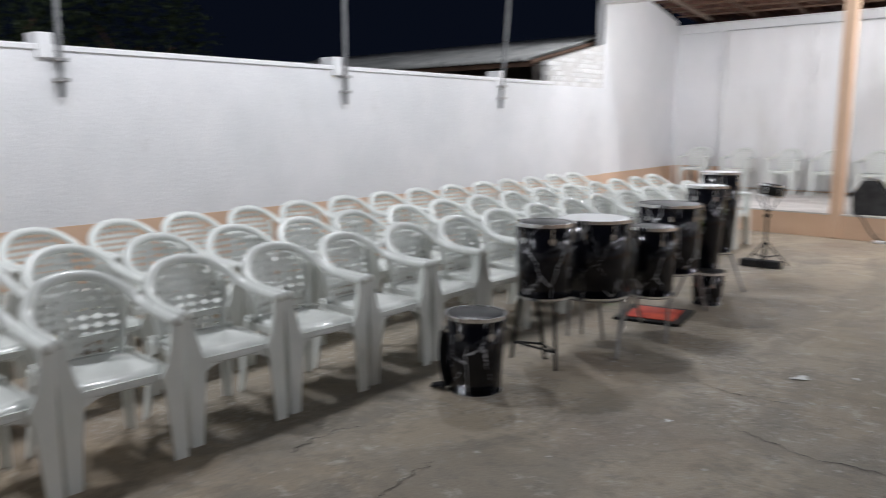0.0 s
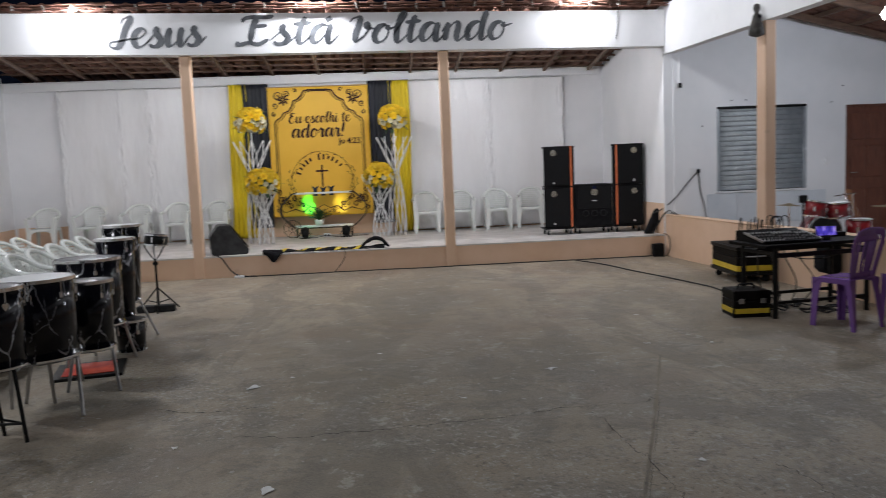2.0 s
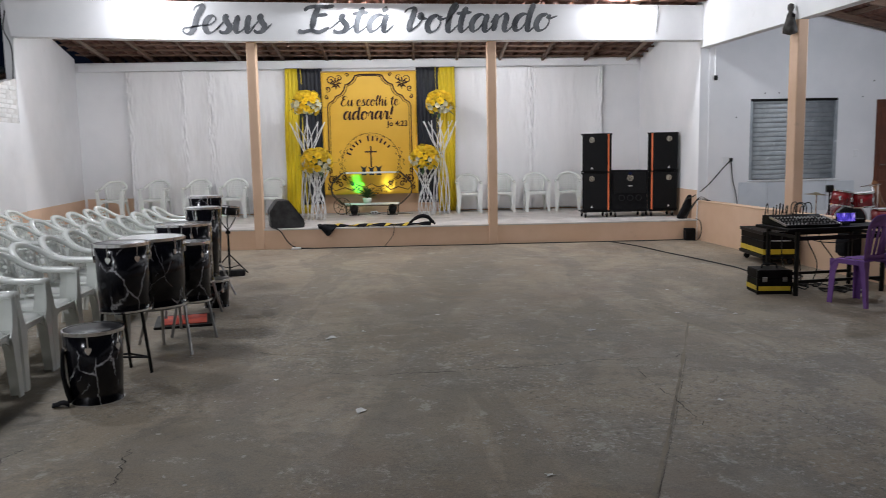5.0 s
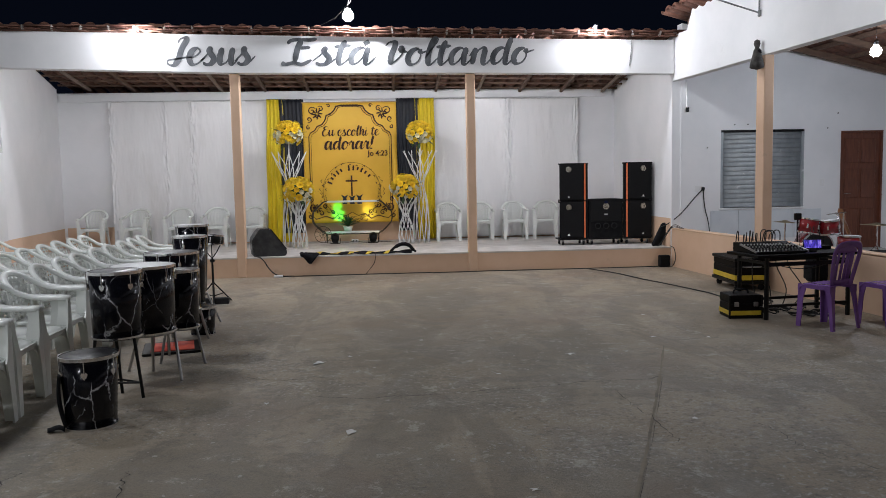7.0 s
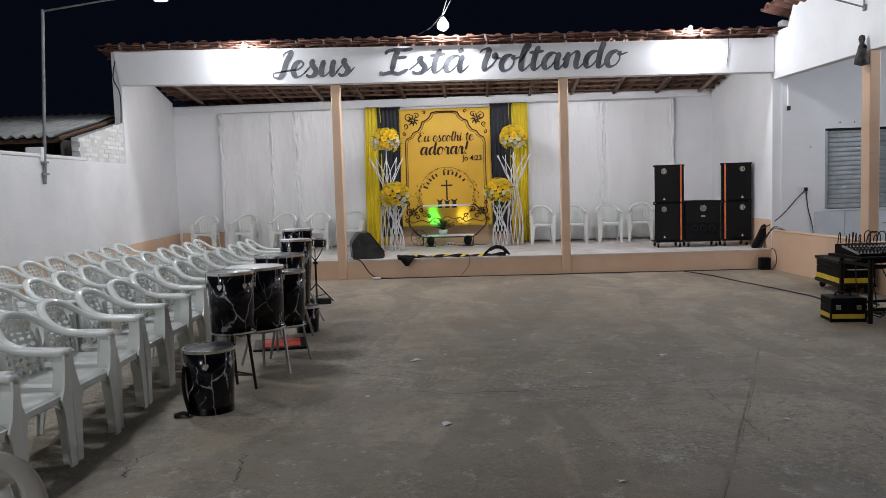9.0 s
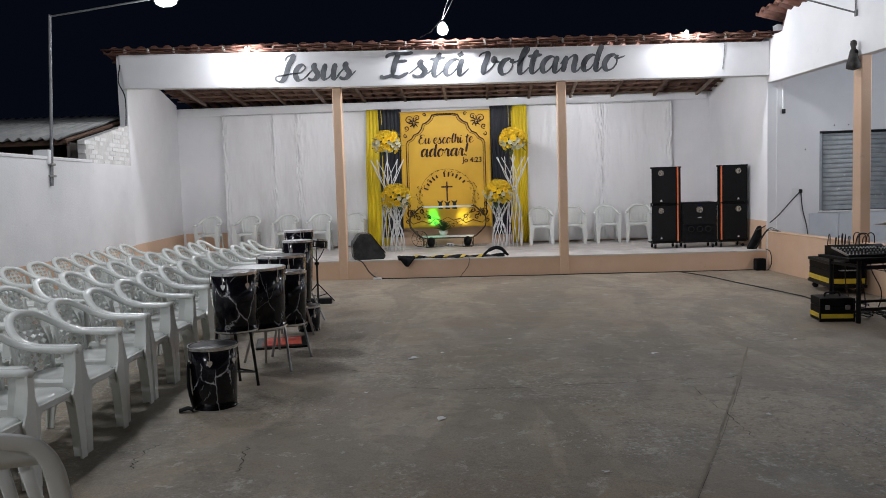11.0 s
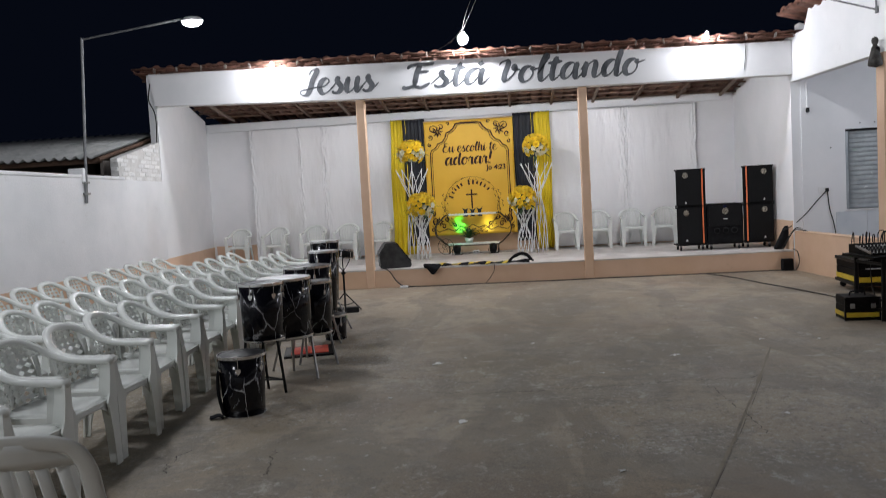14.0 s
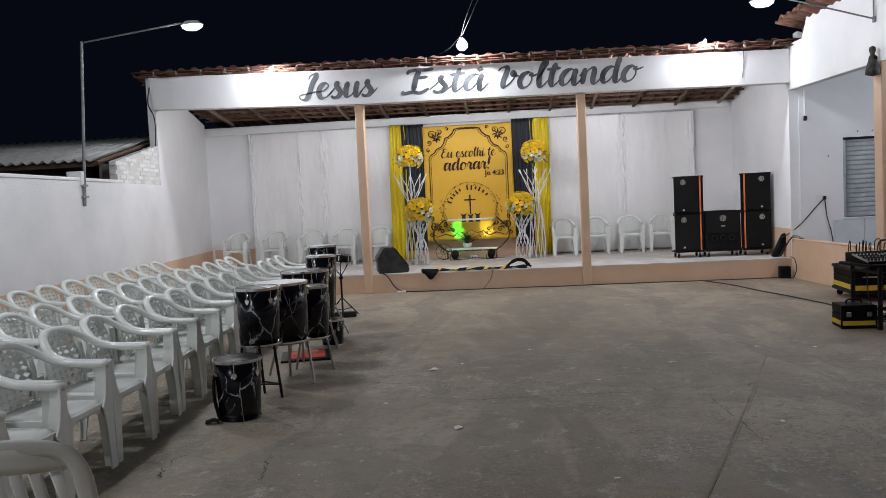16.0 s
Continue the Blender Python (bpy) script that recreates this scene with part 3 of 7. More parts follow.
SCRIPT["\u0190"] = (1.0, ((0.0, ((0.86, 1.55), (0.74, 1.82), (0.42, 1.84), (0.20, 1.52), (0.34, 1.16), (0.62, 1.04))), (0.0, ((0.62, 1.06), (0.22, 0.92), (0.04, 0.48), (0.24, 0.03), (0.66, 0.08), (1.0, 0.46)))))
SCRIPT["\u00e1"] = (SCRIPT["a"][0], SCRIPT["a"][1] + ((0.6, ((0.62, 1.62), (0.46, 1.34))),))


def script(text, x0, x1, base, tall, slant, thin, thick, rise=0.6, depth=0.003):
    """Letters of a word in brush script between x0 and x1, facing -y: thin upstrokes, thick downstrokes."""
    total = sum(SCRIPT[c][0] for c in text) - SCRIPT[text[-1]][0] + 1.0
    wide = (x1 - x0) / (total + slant * 0.4)
    at, out = 0.0, []
    for c in text:
        adv, strokes = SCRIPT[c]
        bm = bmesh.new()
        for layer, (least, pts) in enumerate(strokes):
            path = smooth_path([(x0 + (at + x + slant * z) * wide, 0.0, base + (z if z < 1 else 1 + rise * (z - 1)) * tall) for x, z in pts], 6)
            n = len(path)
            dirs = [(path[min(i + 1, n - 1)] - path[max(i - 1, 0)]).normalized() for i in range(n)]
            raw = [max(least, min(1.0, max(0.0, 0.15 - 1.15 * d.z))) for d in dirs]
            y = -depth - 0.0006 * layer
            fs, prev = [], None
            for i in range(n):
                w = sum(raw[max(0, i - 2):i + 3]) / len(raw[max(0, i - 2):i + 3])
                w = (thin + (thick - thin) * w) / 2
                if n > 8:
                    w *= min(1.0, 0.45 + 0.28 * min(i, n - 1 - i))
                side = Vector((-dirs[i].z, 0, dirs[i].x)) * w
                pair = (bm.verts.new(path[i] - side + Vector((0, y, 0))), bm.verts.new(path[i] + side + Vector((0, y, 0))))
                if prev:
                    fs.append(bm.faces.new((prev[0], pair[0], pair[1], prev[1])))
                prev = pair
            thicken(bm, fs, depth * 0.5)
        at += adv
        if strokes:
            out.append(bm)
        else:
            bm.free()
    return out


# ---- large structure ----
RX = 7.22          # inner face of the veranda wall and east end of the stage
LX = -3.68         # inner face of the west wall
SZ = 0.33          # stage floor
BY = 3.35          # stage back wall
FLOOR_Y0 = -20.0
# the side walls of the yard stand a little askew to the stage
ASKEW_W = Matrix.Translation((LX, 0, 0)) @ Matrix.Rotation(0.05, 4, "Z") @ Matrix.Translation((-LX, 0, 0))
ASKEW_E = Matrix.Translation((RX, 0, 0)) @ Matrix.Rotation(0.075, 4, "Z") @ Matrix.Translation((-RX, 0, 0))

structure("ground", bx(-40, 45, -50, 60, -0.4, -0.03), "floor", "dark ground beyond the walls")
structure("floor", bx(-3.9, 9.4, FLOOR_Y0, 0.2, -0.2, 0.0), "floor", "worn grey concrete yard floor with stains and cracks")

# west wall of the yard with its coping, plinth paint and piers
bm = bmesh.new()
box(bm, LX - 0.15, LX, FLOOR_Y0, 0.0, -0.1, 2.10)
west = structure("wall_west", bm, "white_wall", "whitewashed yard wall with a peach dado")
part("coping", bx(LX - 0.17, LX + 0.015, FLOOR_Y0, -1.52, 2.10, 2.15, bevel=0.008), "white_wall", west)
part("dado", bx(LX, LX + 0.004, FLOOR_Y0, -0.002, 0.0, 0.70), "peach", west)
POLES = (-2.72, -5.68, -8.72, -11.75, -14.8)
for y in POLES:
    part("pier", bx(LX - 0.19, LX + 0.03, y - 0.17, y - 0.04, 2.04, 2.24, bevel=0.008), "white_wall", west)
west.matrix_basis = ASKEW_W

# west end of the stage, set a little askew
bm = bmesh.new()
prism(bm, [(LX, 0.0), (LX - 0.46, BY), (LX - 0.62, BY), (LX - 0.15, 0.0)], "z", -0.1, 3.0)
stage_west = structure("wall_stage_west", bm, "white_smooth", "white plastered end wall of the stage")
bm = bmesh.new()
a = [(LX, 0.0), (LX - 0.46, BY), (LX - 0.62, BY), (LX - 0.15, 0.0)]
tops = [4.0, 3.50, 3.50, 4.0]
lo = [bm.verts.new((x, y, 3.0)) for x, y in a]
hi = [bm.verts.new((x, y, z)) for (x, y), z in zip(a, tops)]
bm.faces.new(lo[::-1])
bm.faces.new(hi)
for i in range(4):
    bm.faces.new((lo[i], lo[(i + 1) % 4], hi[(i + 1) % 4], hi[i]))
part("gable", bm, "white_smooth", stage_west)
bm = bmesh.new()
prism(bm, [(LX, 0.0), (LX + 0.004, 0.0), (LX - 0.456, BY), (LX - 0.46, BY)], "z", SZ, 0.71)
part("dado", bm, "peach", stage_west)

# east end of the stage and veranda end wall
bm = bmesh.new()
prism(bm, [(-0.02, -0.1), (BY, -0.1), (BY, 3.42), (-0.02, 3.92)], "x", RX, RX + 0.15)
stage_east = structure("wall_stage_east", bm, "white_smooth", "white plastered end wall of the stage")
part("dado", bx(RX - 0.004, RX, 0.02, BY, SZ, 0.82), "peach", stage_east)

bm = bx(LX - 0.6, RX + 0.15, BY, BY + 0.15, -0.1, 3.42)
back = structure("wall_north", bm, "white_smooth", "white back wall of the stage")
part("dado", bx(LX - 0.40, RX - 0.01, BY - 0.004, BY, SZ, 0.72), "peach", back)
part("lintel_band", bx(LX - 0.40, RX - 0.06, BY - 0.06, BY, 3.235, 3.40, bevel=0.015), "white_smooth", back)

# stage platform
bm = bmesh.new()
prism(bm, [(LX, 0.0), (RX, 0.0), (RX, BY), (LX - 0.46, BY)], "z", 0.0, SZ - 0.02)
platform = structure("stage", bm, "peach", "low stage with a peach painted front")
bm = bmesh.new()
prism(bm, [(LX, -0.01), (RX, -0.01), (RX, BY), (LX - 0.46, BY)], "z", SZ - 0.02, SZ)
part("stage_top", bm, "stage_floor", platform, "worn pale cement stage floor")

# posts
for i, x in enumerate((0.0, 3.82)):
    bm = bx(x - 0.075, x + 0.075, -0.035, 0.115, 0.0, (3.306, 3.274)[i], bevel=0.012)
    structure("post_%d" % (i + 1), bm, "peach", "square peach painted post carrying the sign beam")

# sign beam
bm = bmesh.new()
prism(bm, [(-3.66, 3.43), (0.0, 3.312), (3.82, 3.278), (RX, 3.235), (RX, 3.78), (2.2, 3.86), (-1.0, 3.93), (-3.74, 4.0)], "y", -0.10, 0.12)
beam = structure("beam_sign", bm, "white_smooth", "white painted beam lettered in dark script")
SIGN = Matrix.Translation((0, -0.1005, 0))
for text, x0, x1, z in (("Jesus", -1.02, 0.40, 3.445), ("Est\u00e1", 0.79, 2.27, 3.43), ("Voltando", 2.40, 4.88, 3.415)):
    for glyph in script(text, x0, x1, z, 0.262, 0.14, 0.026, 0.092, 0.62):
        part("letter", transform(glyph, SIGN), "paint_letter", beam, "dark grey brush letter of " + text)


# ---- clay roofs ----
def tile_mesh(name, r0, r1, length, up, seg=7):
    """Half-round tile along +y; up: arched (cover) or hollow (channel)."""
    bm = bmesh.new()
    vs = []
    for r, y in ((r0, 0.0), (r1, length)):
        vs.append([(r * math.cos(a), y, r * math.sin(a) * (0.8 if up else -0.8)) for a in [math.pi * k / seg for k in range(seg + 1)]])
    outer = [[bm.verts.new(p) for p in row] for row in vs]
    inner = [[bm.verts.new((p[0] * 0.84, p[1], p[2] * 0.82)) for p in row] for row in vs]
    for k in range(seg):
        bm.faces.new((outer[0][k], outer[0][k + 1], outer[1][k + 1], outer[1][k]))
        bm.faces.new((inner[0][k + 1], inner[0][k], inner[1][k], inner[1][k + 1]))
        for e in (0, 1):
            bm.faces.new((outer[e][k], inner[e][k], inner[e][k + 1], outer[e][k + 1]))
    for k in (0, seg):
        bm.faces.new((outer[0][k], outer[1][k], inner[1][k], inner[0][k]))
    return finish(bm, name, "clay", True)


COVER = tile_mesh("tile_cover", 0.084, 0.068, 0.46, True)
CHANNEL = tile_mesh("tile_channel", 0.088, 0.105, 0.46, False)


def tiled_roof(name, label, m, columns, rows, single_rows, pitch=0.235, step=0.40):
    """Roof in its own plane: x across, y up the slope. The first rows are separate tiles."""
    roof = tagged(new(name), label, "", "", "structure")
    rest_v, rest_f = [], []
    rnd = random.Random(len(name) + columns)
    for row in range(rows):
        for c in range(columns):
            for me, dx, dz in ((CHANNEL, 0.0, 0.085), (COVER, pitch / 2, 0.075)):
                jig = Matrix.Translation((c * pitch + dx + rnd.uniform(-0.008, 0.008), row * step + rnd.uniform(-0.03, 0.03), dz + 0.012 * rnd.random() + 0.012 * row % 0.02))
                jig = m @ jig @ Matrix.Rotation(rnd.uniform(-0.03, 0.03), 4, "Z") @ Matrix.Rotation(rnd.uniform(-0.03, 0.02), 4, "X")
                if row in single_rows:
                    ob = new("tile", me)
                    ob.parent = roof
                    ob.matrix_basis = jig
                else:
                    base = len(rest_v)
                    rest_v += [tuple(jig @ v.co) for v in me.vertices]
                    rest_f += [tuple(base + i for i in p.vertices) for p in me.polygons]
    if rest_v:
        me = bpy.data.meshes.new("tile_field")
        me.from_pydata(rest_v, [], rest_f)
        me.materials.append(M["clay"])
        ob = new("tile_field", me)
        ob.parent = roof
        tagged(ob, "rows of weathered clay roof tiles", kind="stuff")
    return roof


# stage roof falls from the sign beam to the back wall
slope = math.atan2(3.42 - 3.90, BY + 0.3)
TILT = Matrix.Translation((0, 0, 0.055))
TILT[2][0] = -0.0155
m_stage = TILT @ Matrix.Translation((-3.93, -0.10, 3.875)) @ Matrix.Rotation(slope, 4, "X")
tiled_roof("roof_stage", "brown clay tile roof over the stage", m_stage, 48, 10, (0, 1))
for k in range(9):
    y = 0.28 + 0.36 * k
    z = 3.888 + (y + 0.12) * math.tan(slope)
    structure("roof_batten", transform(bx(LX - 0.35, RX, -0.018, 0.018, -0.032, 0.0), TILT @ Matrix.Translation((0, y, z))), "timber", "dark timber batten under the clay tiles")
for k in range(13):
    x = -3.5 + k * 0.87
    bm = bx(-0.025, 0.025, 0.0, BY - 0.05, -0.085, -0.035)
    structure("roof_rafter", transform(bm, TILT @ Matrix.Translation((x, 0.13, 3.90 + 0.25 * math.tan(slope))) @ Matrix.Rotation(slope, 4, "X")), ("batten", "timber", "timber")[k % 3], "sawn timber rafter under the clay tiles")
# cap tiles bedded lengthwise along the head of the roof
caps = tagged(new("roof_ridge"), "weathered clay cap tiles along the roof edge over the sign beam", "", "", "structure")
rd = random.Random(17)
wedge = bmesh.new()
prism(wedge, [(-0.022, -0.055), (0.016, -0.060), (0.034, 0.045), (0.002, 0.070), (-0.020, 0.020)], "y", -0.055, 0.03)
bmesh.ops.bevel(wedge, geom=wedge.edges[:], offset=0.008, segments=2, affect="EDGES")
wedge = finish(wedge, "mortar_joint", "old_mortar")
for y, z, sy, sz, shift in ((-0.205, 3.868, 0.50, 0.30, 0.06), (-0.185, 3.905, 0.62, 0.34, 0.2), (-0.15, 3.945, 0.80, 0.55, 0.0)):
    x = -4.0 + shift
    while x < RX - 0.05:
        ob = new("tile", COVER)
        ob.parent = caps
        ob.matrix_basis = TILT @ Matrix.Translation((x, y + rd.uniform(-0.015, 0.015), z + rd.uniform(-0.006, 0.008))) @ Matrix.Rotation(radians(-90) + rd.uniform(-0.05, 0.05), 4, "Z") @ Matrix.Rotation(rd.uniform(-0.03, 0.045), 4, "X") @ Matrix.Diagonal((sy, rd.uniform(0.9, 1.0), sz, 1))
        if shift == 0.0:
            joint = new("mortar_joint", wedge)
            joint.parent = caps
            joint.matrix_basis = TILT @ Matrix.Translation((x + 0.42, y - 0.03, z - 0.025)) @ Matrix.Rotation(rd.uniform(-0.4, 0.2), 4, "Y") @ Matrix.Diagonal((rd.uniform(0.5, 0.8), 0.7, rd.uniform(0.65, 0.85), 1))
        x += 0.435 + rd.uniform(-0.03, 0.03)

# veranda: front beam on posts, low wall, end wall with window and door
VY1 = -20.0
bm = bmesh.new()
prism(bm, [(0.02, 3.12), (VY1, 3.0), (VY1, 4.12), (-0.72, 4.15), (-0.55, 3.86), (0.02, 3.86)], "x", RX, RX + 0.15)
structure("wall_veranda_beam", bm, "white_smooth", "deep white beam over the veranda posts").matrix_basis = ASKEW_E
bm = bx(RX + 0.002, RX + 0.148, -0.7, 0.02, -0.1, 0.635)
prism(bm, [(-0.7, -0.1), (VY1, -0.1), (VY1, 0.60), (-0.7, 0.635)], "x", RX, RX + 0.15)
low = structure("wall_veranda_low", bm, "peach", "low peach painted wall of the veranda")
part("coping", bx(RX - 0.006, RX + 0.156, VY1, -0.02, 0.636, 0.655, bevel=0.006), "peach", low)
low.matrix_basis = ASKEW_E
for i, y in enumerate((-2.72, -5.48, -8.25, -11.0)):
    structure("post_%d" % (i + 3), bx(RX + 0.002, RX + 0.140, y - 0.1, y + 0.1, 0.655, 3.13, bevel=0.01), "peach", "square peach painted veranda post").matrix_basis = ASKEW_E

WY = -0.04
bm = bmesh.new()
EX = 12.4


def rtop(x):
    return 4.10 - 0.222 * (x - RX)


vn = tagged(new("wall_veranda_north"), "white plastered end wall of the veranda", "", "", "structure")
part("wall_section", prism(bmesh.new(), [(RX + 0.15, -0.1), (8.06, -0.1), (8.06, rtop(8.06)), (RX + 0.15, rtop(RX + 0.15))], "y", WY, WY + 0.2), "white_smooth", vn)
part("wall_section", prism(bmesh.new(), [(8.06, -0.1), (9.52, -0.1), (9.52, 0.97), (8.06, 0.97)], "y", WY, WY + 0.2), "white_smooth", vn)
part("wall_section", prism(bmesh.new(), [(8.06, 2.29), (9.52, 2.29), (9.52, rtop(9.52)), (8.06, rtop(8.06))], "y", WY, WY + 0.2), "white_smooth", vn)
part("wall_section", prism(bmesh.new(), [(9.52, -0.1), (10.17, -0.1), (10.17, rtop(10.17)), (9.52, rtop(9.52))], "y", WY, WY + 0.2), "white_smooth", vn)
part("wall_section", prism(bmesh.new(), [(10.17, 2.25), (10.92, 2.25), (10.92, rtop(10.92)), (10.17, rtop(10.17))], "y", WY, WY + 0.2), "white_smooth", vn)
part("wall_section", prism(bmesh.new(), [(10.17, -0.1), (10.92, -0.1), (10.92, 0.22), (10.17, 0.22)], "y", WY, WY + 0.2), "white_smooth", vn)
part("wall_section", prism(bmesh.new(), [(10.92, -0.1), (EX, -0.1), (EX, rtop(EX)), (10.92, rtop(10.92))], "y", WY, WY + 0.2), "white_smooth", vn)
structure("wall_veranda_east", bx(EX, EX + 0.15, VY1, 0.16, -0.1, 3.0), "white_smooth", "white plastered long wall of the veranda")
structure("floor_veranda", bx(RX + 0.15, EX + 0.3, VY1, WY - 0.45, -0.2, 0.22), "veranda_floor", "grey cement veranda floor").matrix_basis = ASKEW_E
structure("floor_veranda_end", bx(RX + 0.16, EX, WY - 0.46, WY, -0.2, 0.216), "veranda_floor", "grey cement veranda floor at the end wall")
structure("wall_south", bx(LX - 0.15, EX + 0.15, VY1 - 0.15, VY1, -0.1, 3.4), "white_wall", "white wall closing the yard")
m_ver = Matrix.Translation((6.98, -0.15, 4.16)) @ Matrix.Rotation(radians(-90), 4, "Z") @ Matrix.Rotation(-0.218, 4, "X")
tiled_roof("roof_veranda", "brown clay tile roof over the veranda", ASKEW_E @ m_ver, 60, 14, (0, 1))
for k in range(9):
    x = RX + 0.45 + k * 0.6
    structure("roof_purlin", bx(x - 0.03, x + 0.03, VY1, WY - 0.3, rtop(x) - 0.06, rtop(x)), "timber", "dark timber purlin under the clay tiles").matrix_basis = ASKEW_E
for k in range(14):
    y = -0.55 - k * 1.0
    bm = bx(0.0, 5.3, -0.035, 0.035, -0.15, -0.06)
    structure("roof_rafter", transform(bm, Matrix.Translation((RX + 0.05, y, rtop(RX + 0.05))) @ Matrix.Rotation(0.218, 4, "Y")), "timber", "dark timber rafter under the clay tiles").matrix_basis = ASKEW_E


# ---- plastic chairs ----
def leg_panel(bm, rings, s, t=0.012):
    """L-section upright from rings (corner x, corner y, z, width along x, width along y), on side s."""
    rows = []
    for cx, cy, z, wx, wy in rings:
        sx = 1 if wx > 0 else -1
        pts = [(0, 0), (wx, 0), (wx, -t), (sx * t, -t), (sx * t, -wy), (0, -wy)]
        rows.append([bm.verts.new((cx + x, s * (cy + y), z)) for x, y in pts])
    for p, q in zip(rows, rows[1:]):
        for i in range(6):
            bm.faces.new((p[i], p[(i + 1) % 6], q[(i + 1) % 6], q[i]))
    bm.faces.new(rows[0][::-1])
    bm.faces.new(rows[-1])
    return bm


def lattice_back(bm, cols, rows, surface, hole=0.74, thick=0.006):
    """Panel of cells, each with a diamond hole."""
    cache, faces = {}, []

    def v(u, w):
        key = (round(u, 5), round(w, 5))
        if key not in cache:
            cache[key] = bm.verts.new(surface(*key))
        return cache[key]
    for j in range(rows):
        for i in range(cols):
            u0, u1, w0, w1 = i / cols, (i + 1) / cols, j / rows, (j + 1) / rows
            um, wm = (u0 + u1) / 2, (w0 + w1) / 2
            du, dw = (u1 - u0) / 2 * hole, (w1 - w0) / 2 * hole
            c = [(u0, w0), (u1, w0), (u1, w1), (u0, w1)]
            e = [(um, w0), (u1, wm), (um, w1), (u0, wm)]
            d = [(um, wm - dw), (um + du, wm), (um, wm + dw), (um - du, wm)]
            for k in range(4):
                kp = (k - 1) % 4
                faces.append(bm.faces.new([v(*e[kp]), v(*c[k]), v(*e[k]), v(*d[k]), v(*d[kp])]))
    thicken(bm, faces, thick)
    return bm


def seat_shape(front, rear, half_front, half_rear, height):
    def fn(u, v):
        s = 2 * u - 1
        x = rear + (front - rear) * v
        half = half_rear + (half_front - half_rear) * v
        edge = max(0.0, (v - 0.86) / 0.14)
        x -= 0.03 * s * s * (1 if v > 0.5 else 0) * v
        z = height - 0.018 * (1 - s * s) * math.sin(math.pi * min(1, v * 1.1)) - 0.045 * edge ** 2 - 0.012 * max(0, abs(s) - 0.85) / 0.15
        return (x, s * half, z)
    return fn


def armchair(colour, label, category, group):
    """Stackable one-piece armchair with a lattice back. Faces +x, its feet on z = 0."""
    ob = thing("plastic_armchair", label, category, group)
    part("seat", sheet(bmesh.new(), 12, 12, seat_shape(0.256, -0.205, 0.240, 0.19, 0.43), 0.012), colour, ob, smooth=True)

    def back_surface(u, w):
        s = 2 * u - 1
        half = 0.200 * math.sqrt(max(0.05, 1 - (max(0.0, w - 0.40) / 0.66) ** 2)) if w > 0.4 else 0.165 + 0.0875 * w
        return (-0.195 - 0.082 * w + 0.035 * s * s, s * half, 0.435 + 0.368 * w)
    part("backrest", lattice_back(bmesh.new(), 6, 9, back_surface, 0.86, 0.006), colour, ob)
    half = [(0.262, 0.262, 0.646), (0.10, 0.266, 0.650), (-0.02, 0.266, 0.660), (-0.12, 0.250, 0.694), (-0.19, 0.212, 0.748), (-0.25, 0.13, 0.802), (-0.272, 0.0, 0.822)]
    path = half + [(x, -y, z) for x, y, z in half[-2::-1]]
    part("top_rail", tube(bmesh.new(), smooth_path(path, 4), 0.030, 10, flat=0.74), colour, ob, smooth=True)
    for s in (1, -1):
        # one broad panel runs from the armrest to the floor
        bm = leg_panel(bmesh.new(), [(0.258, 0.289, 0.64, -0.090, 0.056), (0.262, 0.284, 0.56, -0.094, 0.060), (0.266, 0.277, 0.46, -0.112, 0.078), (0.268, 0.274, 0.40, -0.122, 0.110),
                                     (0.269, 0.272, 0.34, -0.104, 0.092), (0.271, 0.271, 0.22, -0.090, 0.078), (0.274, 0.272, 0.0, -0.078, 0.062)], s)
        part("front_leg", bm, colour, ob)
        part("back_border", tube(bmesh.new(), smooth_path([(-0.165, 0.178 * s, 0.43), (-0.178, 0.192 * s, 0.52), (-0.192, 0.208 * s, 0.62), (-0.205, 0.200 * s, 0.71)], 4), 0.022, 8, flat=0.5), colour, ob, smooth=True)
        bm = leg_panel(bmesh.new(), [(-0.215, 0.225, 0.45, 0.080, 0.075), (-0.232, 0.234, 0.32, 0.056, 0.052), (-0.275, 0.255, 0.0, 0.038, 0.034)], s)
        part("rear_leg", bm, colour, ob)
        bm = bmesh.new()
        prism(bm, [(0.25, 0.43)] + [(0.25 - 0.46 * k / 14, 0.392 - 0.085 * abs(2 * k / 14 - 1) ** 4) for k in range(15)] + [(-0.21, 0.43)], "y", 0.232 * s - 0.007, 0.232 * s + 0.007)
        part("side_apron", bm, colour, ob)
    bm = bmesh.new()
    prism(bm, [(-0.245, 0.42)] + [(-0.245 + 0.49 * k / 14, 0.385 - 0.12 * abs(2 * k / 14 - 1) ** 3.5) for k in range(15)] + [(0.245, 0.42)], "x", 0.236, 0.250)
    part("front_apron", bm, colour, ob)
    return ob


